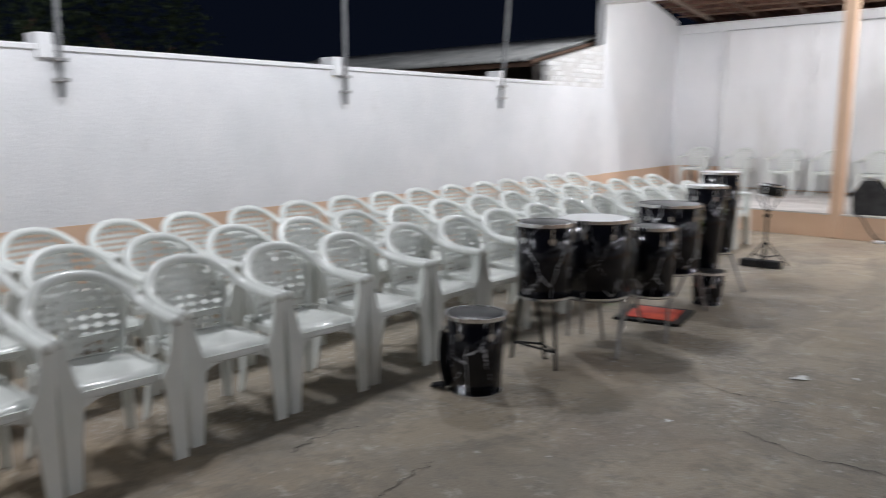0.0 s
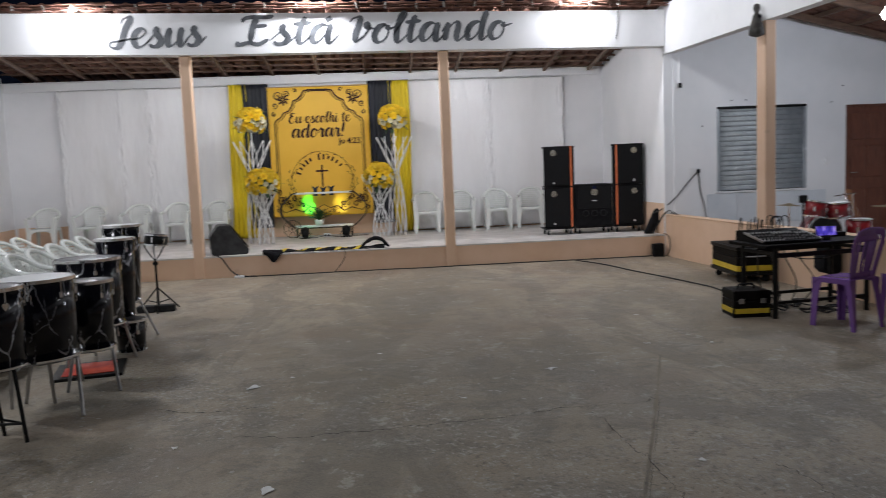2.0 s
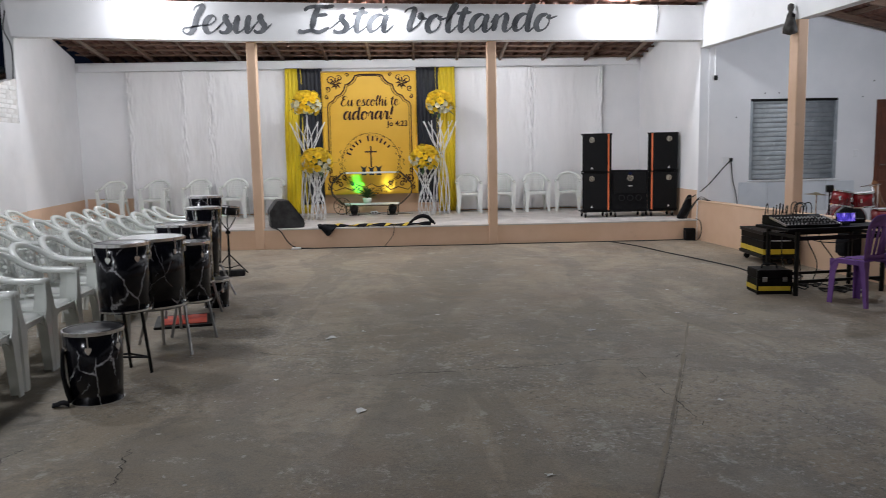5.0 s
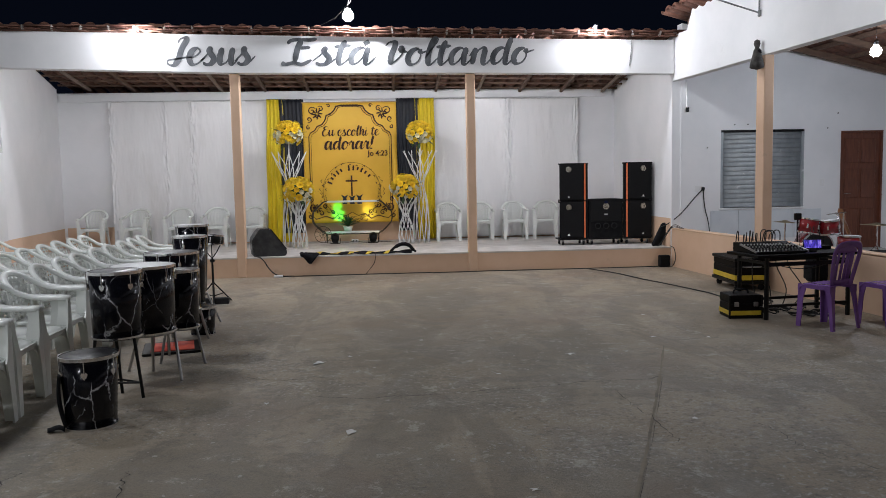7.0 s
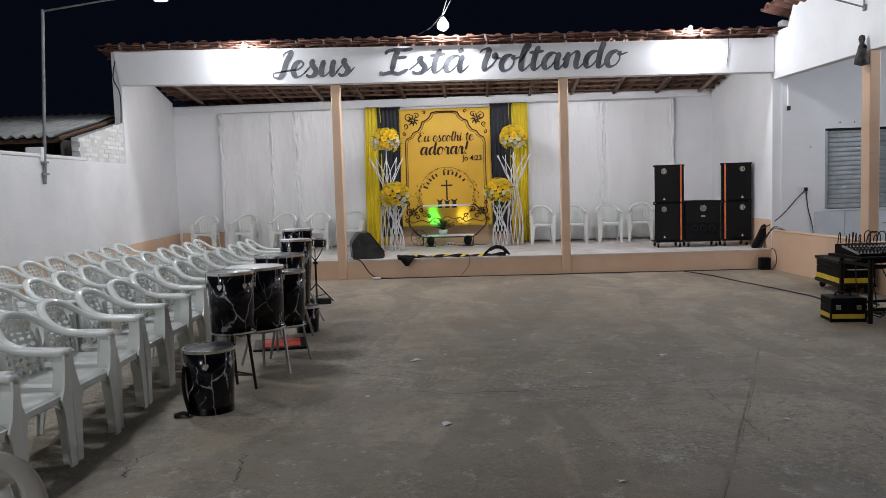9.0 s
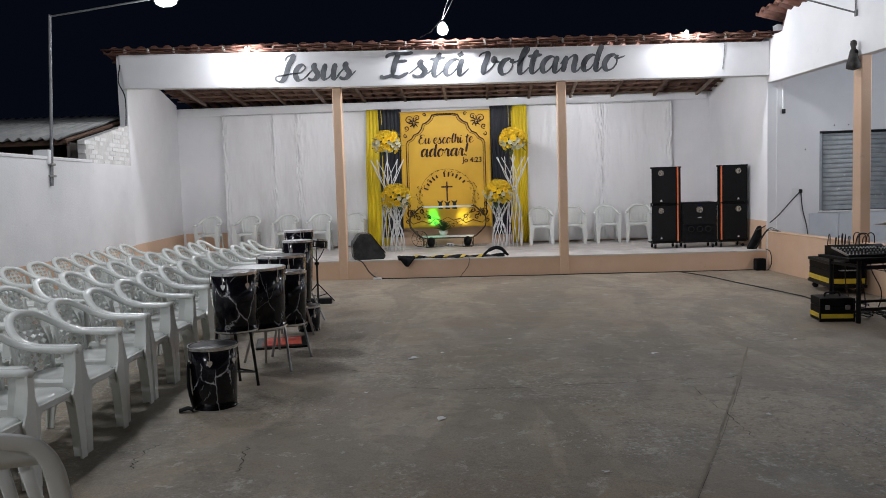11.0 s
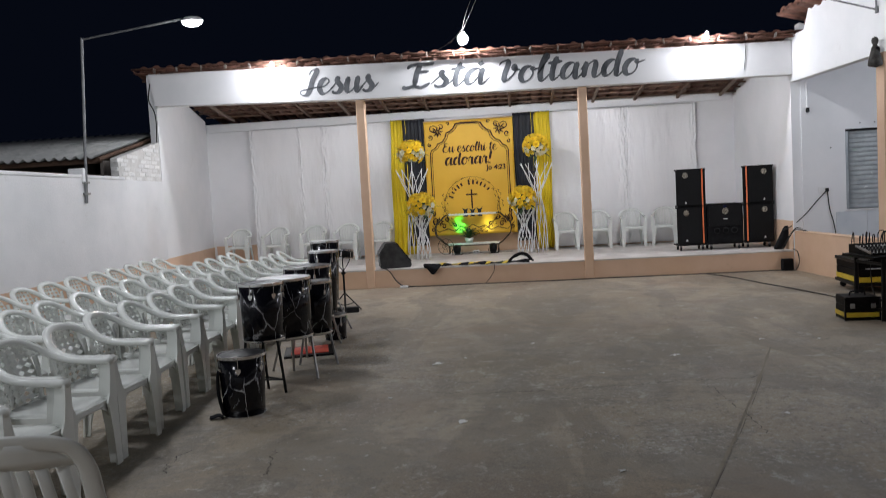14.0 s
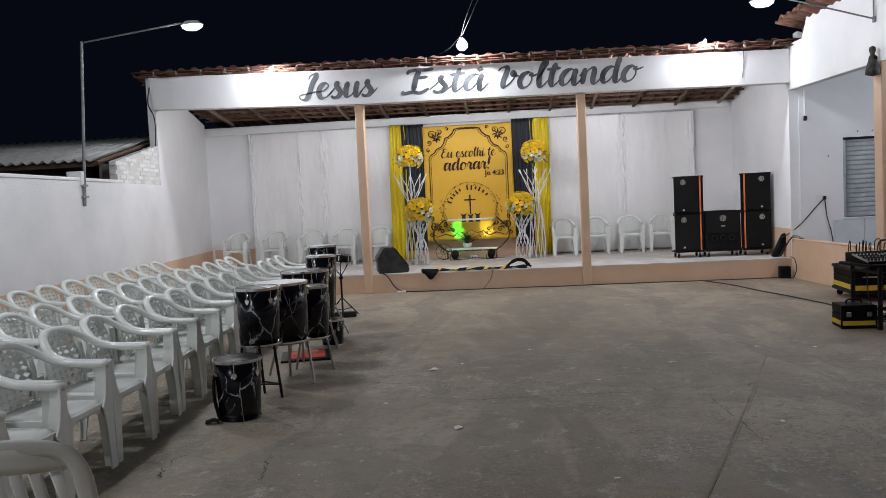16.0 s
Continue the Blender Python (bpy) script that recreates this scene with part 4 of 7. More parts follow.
def side_chair(colour, label, group, recline=1.0, waist=1.0):
    """Stackable armless chair with vertical slots in a rounded back. Faces +x."""
    ob = thing("plastic_chair", label, "chair", group)
    part("seat", sheet(bmesh.new(), 12, 12, seat_shape(0.215, -0.19, 0.215, 0.18, 0.44), 0.012), colour, ob, smooth=True)
    half = [(-0.155, 0.180, 0.43), (-0.190, 0.190, 0.55), (-0.235, 0.196, 0.68), (-0.270, 0.194, 0.77), (-0.296, 0.168, 0.832), (-0.306, 0.11, 0.855), (-0.310, 0.0, 0.862)]
    half = [(-0.155 + recline * (x + 0.155), y * (waist + (1 - waist) * min(1, (z - 0.43) / 0.33)), z) for x, y, z in half]
    path = half + [(x, -y, z) for x, y, z in half[-2::-1]]
    part("back_frame", tube(bmesh.new(), smooth_path(path, 5), 0.033, 10, flat=0.3), colour, ob, smooth=True)

    def splat(z0, z1, h0, h1):
        def fn(u, v):
            s = 2 * u - 1
            z = z0 + (z1 - z0) * v
            return (-0.158 - 0.36 * recline * (z - 0.43) + 0.03 * s * s, s * (h0 + (h1 - h0) * v), z)
        return fn
    part("lower_back_panel", sheet(bmesh.new(), 8, 3, splat(0.44, 0.50, 0.19 * waist, 0.2 * waist), 0.008), colour, ob, smooth=True)
    part("upper_back_panel", sheet(bmesh.new(), 8, 3, splat(0.775, 0.862, 0.178, 0.10), 0.008), colour, ob, smooth=True)
    for k in range(5):
        s = (k - 2) / 2
        y0, y1 = 0.120 * s * waist, 0.112 * s
        bm = tube(bmesh.new(), [(-0.158 - 0.36 * recline * (z - 0.43) + 0.02 * s * s, y, z) for y, z in ((y0, 0.49), ((y0 + y1) / 2 * 1.06, 0.65), (y1, 0.81))], 0.022, 8, flat=0.35)
        part("slat", bm, colour, ob, smooth=True)
    for s in (1, -1):
        part("front_leg", leg_panel(bmesh.new(), [(0.206, 0.208, 0.425, -0.10, 0.09), (0.212, 0.213, 0.30, -0.068, 0.064), (0.222, 0.222, 0.0, -0.055, 0.05)], s), colour, ob)
        part("rear_leg", leg_panel(bmesh.new(), [(-0.185, 0.195, 0.44, 0.075, 0.075), (-0.202, 0.201, 0.30, 0.052, 0.05), (-0.240, 0.215, 0.0, 0.036, 0.034)], s), colour, ob)
        bm = bmesh.new()
        prism(bm, [(0.215, 0.44), (0.215, 0.365), (0.16, 0.40), (-0.12, 0.40), (-0.19, 0.365), (-0.19, 0.44)], "y", 0.203 * s - 0.006, 0.203 * s + 0.006)
        part("side_apron", bm, colour, ob)
    bm = bmesh.new()
    prism(bm, [(-0.215, 0.40), (-0.215, 0.34), (-0.13, 0.385), (0.13, 0.385), (0.215, 0.34), (0.215, 0.40)], "x", 0.188, 0.2)
    part("front_apron", bm, colour, ob)
    return ob


rnd = random.Random(7)
first = None
ROWS = ((-0.12, 0.088), (-0.99, 0.088), (-1.88, 0.112))
for r, (x0, lean) in enumerate(ROWS):
    for k in range(-2, 15):
        y = -9.79 + 0.585 * k + (0.0, 0.28, 0.46)[r] + rnd.uniform(-0.02, 0.02)
        if y > -1.15 or (r == 0 and y < -11.0):
            continue
        x = x0 - lean * (y + 10) + rnd.uniform(-0.02, 0.02)
        m = pose(x, y, 0.0, 0, 0, math.degrees(lean) - 2.5 + rnd.uniform(-3, 3))
        if first is None:
            first = armchair("white_plastic", "white plastic armchair with lattice back, in a yard row", "chair", "rows of chairs in the yard")
            first.matrix_basis = m
        else:
            copy_thing(first, m)
for i, (x, turn) in enumerate(((-3.36, -86), (-2.53, -92), (-1.71, -90), (-0.99, -89), (-0.27, -93), (3.62, -88), (4.29, -91), (4.98, -90), (5.63, -103))):
    ob = copy_thing(first, pose(x, 2.80, SZ, 0, 0, turn) @ Matrix.Scale(0.91, 4))
    tagged(ob, "white plastic armchair with lattice back on the stage", "chair", "chairs along the stage back")

near = side_chair("white_plastic", "white plastic chair with slotted back, turned to the stage", "")
near.matrix_basis = pose(0.99, -11.01, 0.0, 0, 0, 98)
purple = side_chair("purple_plastic", "glossy purple plastic chair with slotted back", "purple chairs by the mixer table", 0.62, 0.8)
purple.matrix_basis = pose(6.745, -5.58, 0.0, 0, 0, 112) @ Matrix.Diagonal((0.91, 0.91, 0.975, 1))
copy_thing(purple, pose(7.355, -5.585, 0.0, 0, 0, 102) @ Matrix.Diagonal((0.91, 0.91, 0.98, 1)))


# ---- drums ----
def hoop(bm, r, z, h=0.022, t=0.0045, seg=40):
    return lathe(bm, [(r - t, z), (r + t, z), (r + t, z + h), (r - t, z + h), (r - t, z)], seg)


def drum(name, label, place, r_top, r_bot, height, base, skin, lugs=8, hearts=True):
    """Drum with marbled shell, hoops, head, lugs and tension rods; its own z = 0 is the floor, the shell stands at base."""
    ob = thing(name, label, "drum", "percussion drums beside the chairs", place)
    part("shell", lathe(bmesh.new(), [(r_bot - 0.008, base), (r_bot, base), (r_bot + (r_top - r_bot) * 0.5, base + height * 0.5), (r_top, base + height), (r_top - 0.008, base + height), (r_bot - 0.008, base)], 48), "marble", ob, "black marbled shell with white veins", True)
    z = base + height
    part("head", lathe(bmesh.new(), [(0, z + 0.006), (r_top * 0.9, z + 0.006), (r_top - 0.004, z + 0.001), (r_top - 0.004, z - 0.01)], 48), skin, ob, "taut drumhead", True)
    part("top_hoop", hoop(bmesh.new(), r_top + 0.004, z - 0.016), "chrome", ob, "chrome hoop")
    part("bottom_hoop", hoop(bmesh.new(), r_bot + 0.003, base - 0.004, 0.014, 0.005), "chrome", ob, "chrome hoop")
    for k in range(lugs):
        a = 2 * math.pi * (k + 0.35) / lugs
        c, s = math.cos(a), math.sin(a)
        zz = z - 0.10
        rr = r_top + (r_bot - r_top) * 0.10 / height
        bm = bmesh.new()
        if hearts:
            out = [(0, -0.028), (0.016, -0.008), (0.02, 0.008), (0.012, 0.02), (0.0, 0.013), (-0.012, 0.02), (-0.02, 0.008), (-0.016, -0.008)]
            prism(bm, out, "y", -0.004, 0.012)
        else:
            box(bm, -0.012, 0.012, -0.004, 0.014, -0.022, 0.022, bevel=0.004)
        transform(bm, Matrix.Translation((c * rr, s * rr, zz)) @ Matrix.Rotation(a - math.pi / 2, 4, "Z"))
        lug = part("lug", bm, "chrome", ob)
        bm = tube(bmesh.new(), [(c * (rr + 0.012), s * (rr + 0.012), zz + 0.01), (c * (r_top + 0.012), s * (r_top + 0.012), z + 0.004)], 0.0035, 6)
        part("tension_rod", bm, "chrome", ob)
    return ob


def tripod_stand(ob, r, top, material, feet, brace):
    """Legs from under a drum to feet, with a ring and a brace."""
    part("stand_ring", tube(bmesh.new(), [(r * math.cos(a), r * math.sin(a), top) for a in [2 * math.pi * k / 20 for k in range(20)]], 0.009, 8, closed=True), material, ob)
    for tx, ty, fx, fy in feet:
        part("stand_leg", tube(bmesh.new(), [(tx, ty, top), (fx, fy, 0.0)], 0.012, 8), material, ob)
    if brace:
        pts = [Vector((tx, ty, top)).lerp(Vector((fx, fy, 0)), 1 - brace / top) for tx, ty, fx, fy in feet]
        for a, b in zip(pts, pts[1:] + pts[:1]):
            part("stand_brace", tube(bmesh.new(), [a, b], 0.008, 6), material, ob)


small = drum("floor_drum", "small tapered black marbled drum standing on the floor", pose(0.50, -7.93, 0, 0, 0, 20), 0.172, 0.150, 0.455, 0.006, "black_skin", 6)
bm = sheet(bmesh.new(), 6, 14, lambda u, v: (-0.180 + 0.022 * v - 0.020 * math.sin(math.pi * v), -0.05 + 0.09 * (u - 0.5), 0.36 - 0.33 * v), 0.02)
part("strap", bm, "black_cloth", small, "black webbing strap", True)
bm = sheet(bmesh.new(), 4, 8, lambda u, v: (-0.155 - 0.10 * v, -0.10 + 0.08 * u + 0.03 * v, 0.012 + 0.03 * math.sin(3 * v) * (1 - v) + 0.012 * math.sin(u * 3)), 0.006)
part("strap_end", bm, "black_cloth", small, "black webbing strap", True)

a_drum = drum("stand_drum", "black marbled drum on a black tripod stand", pose(0.43, -7.18, 0), 0.180, 0.168, 0.475, 0.435, "black_skin", 6)
tripod_stand(a_drum, 0.15, 0.43, "black_metal", [(0.14, -0.08, 0.20, -0.13), (0.02, -0.10, 0.0, 0.03), (-0.14, -0.06, -0.18, -0.10)], 0.11)
b_drum = drum("bass_drum", "large black marbled drum with white head on a steel stand", pose(0.45, -6.62, 0), 0.242, 0.242, 0.525, 0.365, "white_skin", 8, False)
tripod_stand(b_drum, 0.235, 0.355, "dull_steel", [(0.225, 0.02, 0.33, -0.22), (0.07, -0.05, 0.01, 0.13), (-0.02, -0.10, -0.20, 0.17), (-0.2, 0.0, -0.24, 0.05)], 0)
c_drum = drum("mid_drum", "black marbled drum on a steel stand", pose(0.585, -6.06, 0), 0.165, 0.155, 0.50, 0.29, "black_skin", 6, False)
tripod_stand(c_drum, 0.15, 0.285, "dull_steel", [(0.105, 0.09, 0.245, -0.21), (-0.1, -0.05, -0.16, 0.17), (-0.1, -0.1, -0.14, -0.17)], 0)
d_drum = drum("deep_drum", "large black marbled drum with dark head", pose(0.33, -5.32, 0, 0, 0, 60), 0.250, 0.250, 0.55, 0.335, "black_skin", 8, False)
tripod_stand(d_drum, 0.24, 0.33, "dull_steel", [(0.21, -0.12, 0.28, -0.16), (0.15, 0.18, 0.2, 0.24), (-0.24, 0.0, -0.28, 0.0)], 0)
e_drum = drum("tall_drum", "tall tapered black marbled hand drum", pose(0.36, -4.72, 0, 0, 0, 0), 0.165, 0.125, 0.72, 0.28, "white_skin", 6, False)
tripod_stand(e_drum, 0.12, 0.275, "dull_steel", [(0.10, -0.06, 0.22, -0.12), (-0.02, 0.12, -0.05, 0.24), (-0.10, -0.06, -0.2, -0.12)], 0)
f_drum = drum("tall_drum", "tall tapered black marbled hand drum behind another", pose(0.26, -4.22, 0, 0, 0, 30), 0.175, 0.13, 0.74, 0.35, "white_skin", 6, False)
tripod_stand(f_drum, 0.125, 0.345, "dull_steel", [(0.11, -0.06, 0.24, -0.12), (-0.02, 0.12, -0.05, 0.24), (-0.10, -0.06, -0.2, -0.12)], 0)
g_drum = drum("small_drum", "small black marbled drum on the floor", pose(0.50, -4.92, 0, 0, 0, 0), 0.132, 0.118, 0.285, 0.004, "black_skin", 5, False)

mat = thing("pedal_board", "flat red board in a black frame on the floor", "pedal board", place=pose(0.38, -5.6, 0, 0, 0, 14))
part("frame", bx(-0.26, 0.26, -0.27, 0.27, 0.0, 0.022, bevel=0.005), "black_metal", mat, "black frame")
part("board", bx(-0.19, 0.19, -0.20, 0.20, 0.022, 0.028, bevel=0.002), "red_mat", mat, "red painted top")

snare = thing("snare_drum", "small black snare drum on a folding tripod stand", "drum", place=pose(0.13, -2.72, 0, 0, 0, 25))
part("shell", transform(lathe(bmesh.new(), [(0, 0), (0.125, 0), (0.125, 0.13), (0, 0.13)], 36), Matrix.Translation((0.02, 0, 0.76)) @ Matrix.Rotation(0.12, 4, "Y")), "black_metal", snare, "", True)
for dz in (0.0, 0.112):
    part("hoop", transform(hoop(bmesh.new(), 0.127, dz, 0.018, 0.005, 36), Matrix.Translation((0.02, 0, 0.76)) @ Matrix.Rotation(0.12, 4, "Y")), "chrome", snare, "chrome hoop")
for k in range(6):
    a = 2 * math.pi * k / 6
    part("lug", transform(bx(0.12, 0.138, -0.008, 0.008, 0.03, 0.1, bevel=0.003), Matrix.Translation((0.02, 0, 0.76)) @ Matrix.Rotation(0.12, 4, "Y") @ Matrix.Rotation(a, 4, "Z")), "chrome", snare)
part("pole", tube(bmesh.new(), [(0, 0, 0.05), (0, 0, 0.60)], 0.014, 10), "black_metal", snare)
for k in range(3):
    a = 2 * math.pi * k / 3 + 0.3
    c, s = math.cos(a), math.sin(a)
    part("basket_arm", tube(bmesh.new(), smooth_path([(0, 0, 0.58), (c * 0.07, s * 0.07, 0.66), (c * 0.12, s * 0.12, 0.74), (c * 0.14 + 0.01, s * 0.14, 0.78)], 4), 0.007, 6), "black_metal", snare)
    part("stand_leg", tube(bmesh.new(), [(0, 0, 0.27), (c * 0.26, s * 0.26, 0.0)], 0.009, 8), "black_metal", snare)
    part("leg_strut", tube(bmesh.new(), [(0, 0, 0.09), (c * 0.15, s * 0.15, 0.115)], 0.006, 6), "black_metal", snare)
part("wing_nut", bx(-0.03, 0.03, -0.018, 0.018, 0.53, 0.57, bevel=0.008), "black_metal", snare)
for i, (x, y) in enumerate(((0.02, -2.82), (0.24, -2.80))):
    bxo = thing("weight_block", "small black block holding down a stand foot", "block", "blocks at the stand feet", pose(x, y, 0, 0, 0, 8 * i))
    part("block", bx(-0.1, 0.1, -0.06, 0.06, 0, 0.075, bevel=0.008), "rubber", bxo)


# ---- things on the stage ----
def drape(name, label, x0, x1, z0, z1, y, material, folds, depth, gather=0.0, seed=0, top_pull=0.0):
    """Hanging cloth with vertical folds; gather narrows it towards the hem."""
    ob = thing(name, label, "curtain")
    rd = random.Random(seed)
    ph = [rd.uniform(0, 6.28) for _ in range(4)]
    n = max(24, int(folds * 8))

    def fn(u, v):
        w = 1 - gather * (1 - v)
        x = (x0 + x1) / 2 + (u - 0.5) * (x1 - x0) * w + 0.01 * math.sin(9 * v + ph[3])
        fold = math.sin(2 * math.pi * folds * u + ph[0] + 0.5 * math.sin(2.2 * v + ph[1])) + 0.5 * math.sin(2 * math.pi * folds * 0.37 * u + ph[2] + 1.2 * v)
        amp = depth * (0.55 + 0.45 * (1 - v)) + 0.12 * depth * math.sin(23 * v + 40 * u)
        return (x, y + amp * fold, z0 + (z1 - z0) * v - top_pull * v * math.sin(math.pi * u))
    part("cloth", sheet(bmesh.new(), n, 26, fn, 0.003), material, ob, smooth=True)
    part("hem_rod", tube(bmesh.new(), [(x0, y, z1), (x1, y, z1)], 0.008, 6), "dull_steel", ob)
    return ob


def satin(name, label, x0, x1, z0, z1, y, nx, nz, broad, crinkle, seed):
    """Satin hung flat: slack broad waves, and sharp creases; crinkle(u) says how creased it is across its width."""
    ob = thing(name, label, "curtain", "satin lengths on the stage wall")

    def fn(u, v):
        x, z = x0 + (x1 - x0) * u, z0 + (z1 - z0) * v
        d = broad * noise.noise((x * 3.1, seed, z * 0.55))
        d += 0.2 * broad * noise.noise((x * 9.0 + 2.0 * noise.noise((z, seed, 3.0)), seed + 5.0, z * 1.6))
        c = crinkle(u)
        d += c * (abs(noise.noise((x * 17.0, z * 3.2, seed + 9.0))) - 0.25) + 0.6 * c * (abs(noise.noise((x * 38.0, z * 9.0, seed + 2.0))) - 0.25)
        return (x + 0.006 * noise.noise((z * 1.3, seed, u)), y + d, z)
    part("cloth", sheet(bmesh.new(), nx, nz, fn, 0.002), "satin", ob, smooth=True)
    part("hem_rod", tube(bmesh.new(), [(x0, y + 0.012, z1), (x1, y + 0.012, z1)], 0.006, 6), "dull_steel", ob)
    return ob


def at_edges(a, b):
    return lambda u: 0.0028 + a * math.exp(-(u / 0.07) ** 2) + b * math.exp(-((1 - u) / 0.07) ** 2)


LENGTH = "shiny white satin curtain with creased seams on the stage wall"
satin("white_curtain", LENGTH, -3.13, -2.0, SZ + 0.03, 3.235, 3.27, 90, 90, 0.012, at_edges(0.05, 0.04), 1)
satin("white_curtain", LENGTH, -2.02, -1.50, SZ + 0.03, 3.235, 3.25, 60, 90, 0.012, at_edges(0.05, 0.06), 2)
satin("white_curtain", LENGTH, -1.55, 0.06, SZ + 0.03, 3.23, 3.26, 130, 100, 0.012, at_edges(0.06, 0.0), 3)
satin("white_curtain", LENGTH, 3.38, 4.98, SZ + 0.03, 3.22, 3.24, 130, 100, 0.012, at_edges(0.0, 0.06), 4)
satin("white_curtain", LENGTH, 4.94, 6.42, SZ + 0.03, 3.21, 3.26, 130, 100, 0.012, at_edges(0.05, 0.06), 5)
drape("yellow_drape", "yellow satin drape beside the banner", 0.02, 0.38, SZ + 0.02, 3.24, 3.16, "yellow_cloth", 5, 0.030, -0.35, 5)
drape("yellow_drape", "yellow satin drape beside the banner", 3.02, 3.41, SZ + 0.02, 3.23, 3.16, "yellow_cloth", 5, 0.030, 0.1, 6)
drape("black_drape", "black satin drape beside the banner", 0.27, 0.76, SZ + 0.20, 3.23, 3.14, "dark_cloth", 6, 0.022, 0.15, 7)
drape("black_drape", "black satin drape beside the banner", 2.62, 3.09, SZ + 0.20, 3.23, 3.14, "dark_cloth", 6, 0.022, 0.15, 8)

# banner
banner = thing("banner", "golden printed banner with brown lettering and scroll border", "banner", place=pose(0, 3.12, 0))
BX0, BX1, BZ0, BZ1 = 0.74, 2.63, 0.72, 3.16
part("canvas", sheet(bmesh.new(), 30, 30, lambda u, v: (BX0 + (BX1 - BX0) * u, 0.004 * math.sin(7 * u + 2 * v) + 0.003 * math.sin(11 * v), BZ0 + (BZ1 - BZ0) * v), 0.004), "banner", banner, "golden printed canvas", True)
part("top_rod", tube(bmesh.new(), [(BX0 - 0.01, 0, BZ1), (BX1 + 0.01, 0, BZ1)], 0.012, 8), "wood_light", banner)
FY = -0.017


def ink(pts, w, closed=False, name="border_line"):
    """A flat printed line of width w in the banner's plane."""
    bm = bmesh.new()
    p = [Vector((x, FY, z)) for x, z in pts]
    n = len(p)
    lo, hi = [], []
    for i in range(n):
        d = (p[(i + 1) % n] - p[i - 1]) if closed else (p[min(i + 1, n - 1)] - p[max(i - 1, 0)])
        d.normalize()
        s = Vector((-d.z, 0, d.x)) * w / 2
        if not closed:
            s *= 0.35 + 0.65 * math.sin(math.pi * min(1, max(0, 0.08 + 0.84 * i / (n - 1))))
        lo.append(p[i] - s)
        hi.append(p[i] + s)
    a = [bm.verts.new(q) for q in lo]
    b = [bm.verts.new(q) for q in hi]
    m = n if closed else n - 1
    fs = [bm.faces.new((a[i], a[(i + 1) % n], b[(i + 1) % n], b[i])) for i in range(m)]
    thicken(bm, fs, 0.002)
    return part(name, bm, "brown_ink", banner)


def spiral(cx, cz, r, a0, turns, sx=1, grow=0.15):
    return [(cx + sx * r * (1 - (1 - grow) * k / 22) * math.cos(a0 + turns * 6.283 * k / 22), cz + r * (1 - (1 - grow) * k / 22) * math.sin(a0 + turns * 6.283 * k / 22)) for k in range(23)]


def mirrored(pts):
    return [(BX0 + BX1 - x, z) for x, z in pts]


# frame with notched corners: outer and inner line
for inset, w in ((0.115, 0.030), (0.155, 0.014)):
    l, r_, b_, t_ = BX0 + inset, BX1 - inset, BZ0 - 0.02, BZ1 - inset * 0.55
    half = [(l, b_ + 0.25), (l, t_ - 0.62), (l + 0.03, t_ - 0.55), (l + 0.12, t_ - 0.50), (l + 0.17, t_ - 0.42), (l + 0.27, t_ - 0.38), (l + 0.33, t_ - 0.30),
            (l + 0.36, t_ - 0.20), (l + 0.44, t_ - 0.17), (l + 0.52, t_ - 0.10), (l + 0.56, t_ - 0.02), (l + 0.66, t_)]
    path = half + mirrored(half)[::-1]
    ink(path, w, False)
for sgn in (False, True):
    fl = mirrored if sgn else (lambda q: q)
    for cx, cz, r, a0, tn in ((0.93, 2.99, 0.085, 0.5, 1.3), (1.10, 3.03, 0.06, 2.5, -1.2), (0.87, 2.82, 0.06, 4.2, 1.2), (1.02, 2.90, 0.05, 1.0, -1.1), (0.85, 2.66, 0.045, 1.5, 1.1), (1.26, 3.09, 0.04, 3.0, -1.1),
                              (0.90, 1.02, 0.085, 0.8, 1.3), (1.06, 0.92, 0.06, 2.7, -1.2), (0.86, 1.20, 0.05, 4.5, 1.2), (1.15, 1.06, 0.055, 1.2, 1.2), (1.30, 0.93, 0.05, 3.2, -1.2), (0.84, 0.86, 0.05, 0.4, -1.2)):
        ink(fl(spiral(cx, cz, r, a0, tn)), 0.022, name="scroll")
    for k in range(8):
        a = k * math.pi / 4
        ink(fl([(1.03 + 0.02 * math.cos(a), 2.93 + 0.02 * math.sin(a)), (1.03 + 0.06 * math.cos(a + 0.15), 2.93 + 0.06 * math.sin(a + 0.15)), (1.03 + 0.115 * math.cos(a), 2.93 + 0.115 * math.sin(a))]), 0.032, name="petal_mark")
        ink(fl([(0.98 + 0.02 * math.cos(a), 1.02 + 0.02 * math.sin(a)), (0.98 + 0.05 * math.cos(a + 0.15), 1.02 + 0.05 * math.sin(a + 0.15)), (0.98 + 0.095 * math.cos(a), 1.02 + 0.095 * math.sin(a))]), 0.028, name="petal_mark")
    ink(fl([(0.80, 0.95), (0.95, 0.80), (1.15, 0.86), (1.30, 0.80), (1.42, 0.90), (1.56, 0.86), (1.68, 0.93)]), 0.02, name="scroll")
for text, x0, x1, z, tall, thin, thick in (("\u0190u escolhi te", 1.12, 2.31, 2.485, 0.122, 0.008, 0.028), ("adorar!", 1.16, 2.27, 2.215, 0.160, 0.011, 0.046)):
    for glyph in script(text, x0, x1, z, tall, 0.10, thin, thick, 0.62, 0.002):
        part("letter", transform(glyph, Matrix.Translation((0, FY + 0.002, 0))), "brown_ink", banner, "dark brown printed script letter")
w = transform(word("Jo 4:23", 0.15, 0.0015, 0.0, 0.002, "CENTER", 0.98), Matrix.Translation((2.24, FY, 2.075)))
for glyph in letters(w):
    part("letter", glyph, "brown_ink", banner, "dark brown printed letter of Jo 4:23")
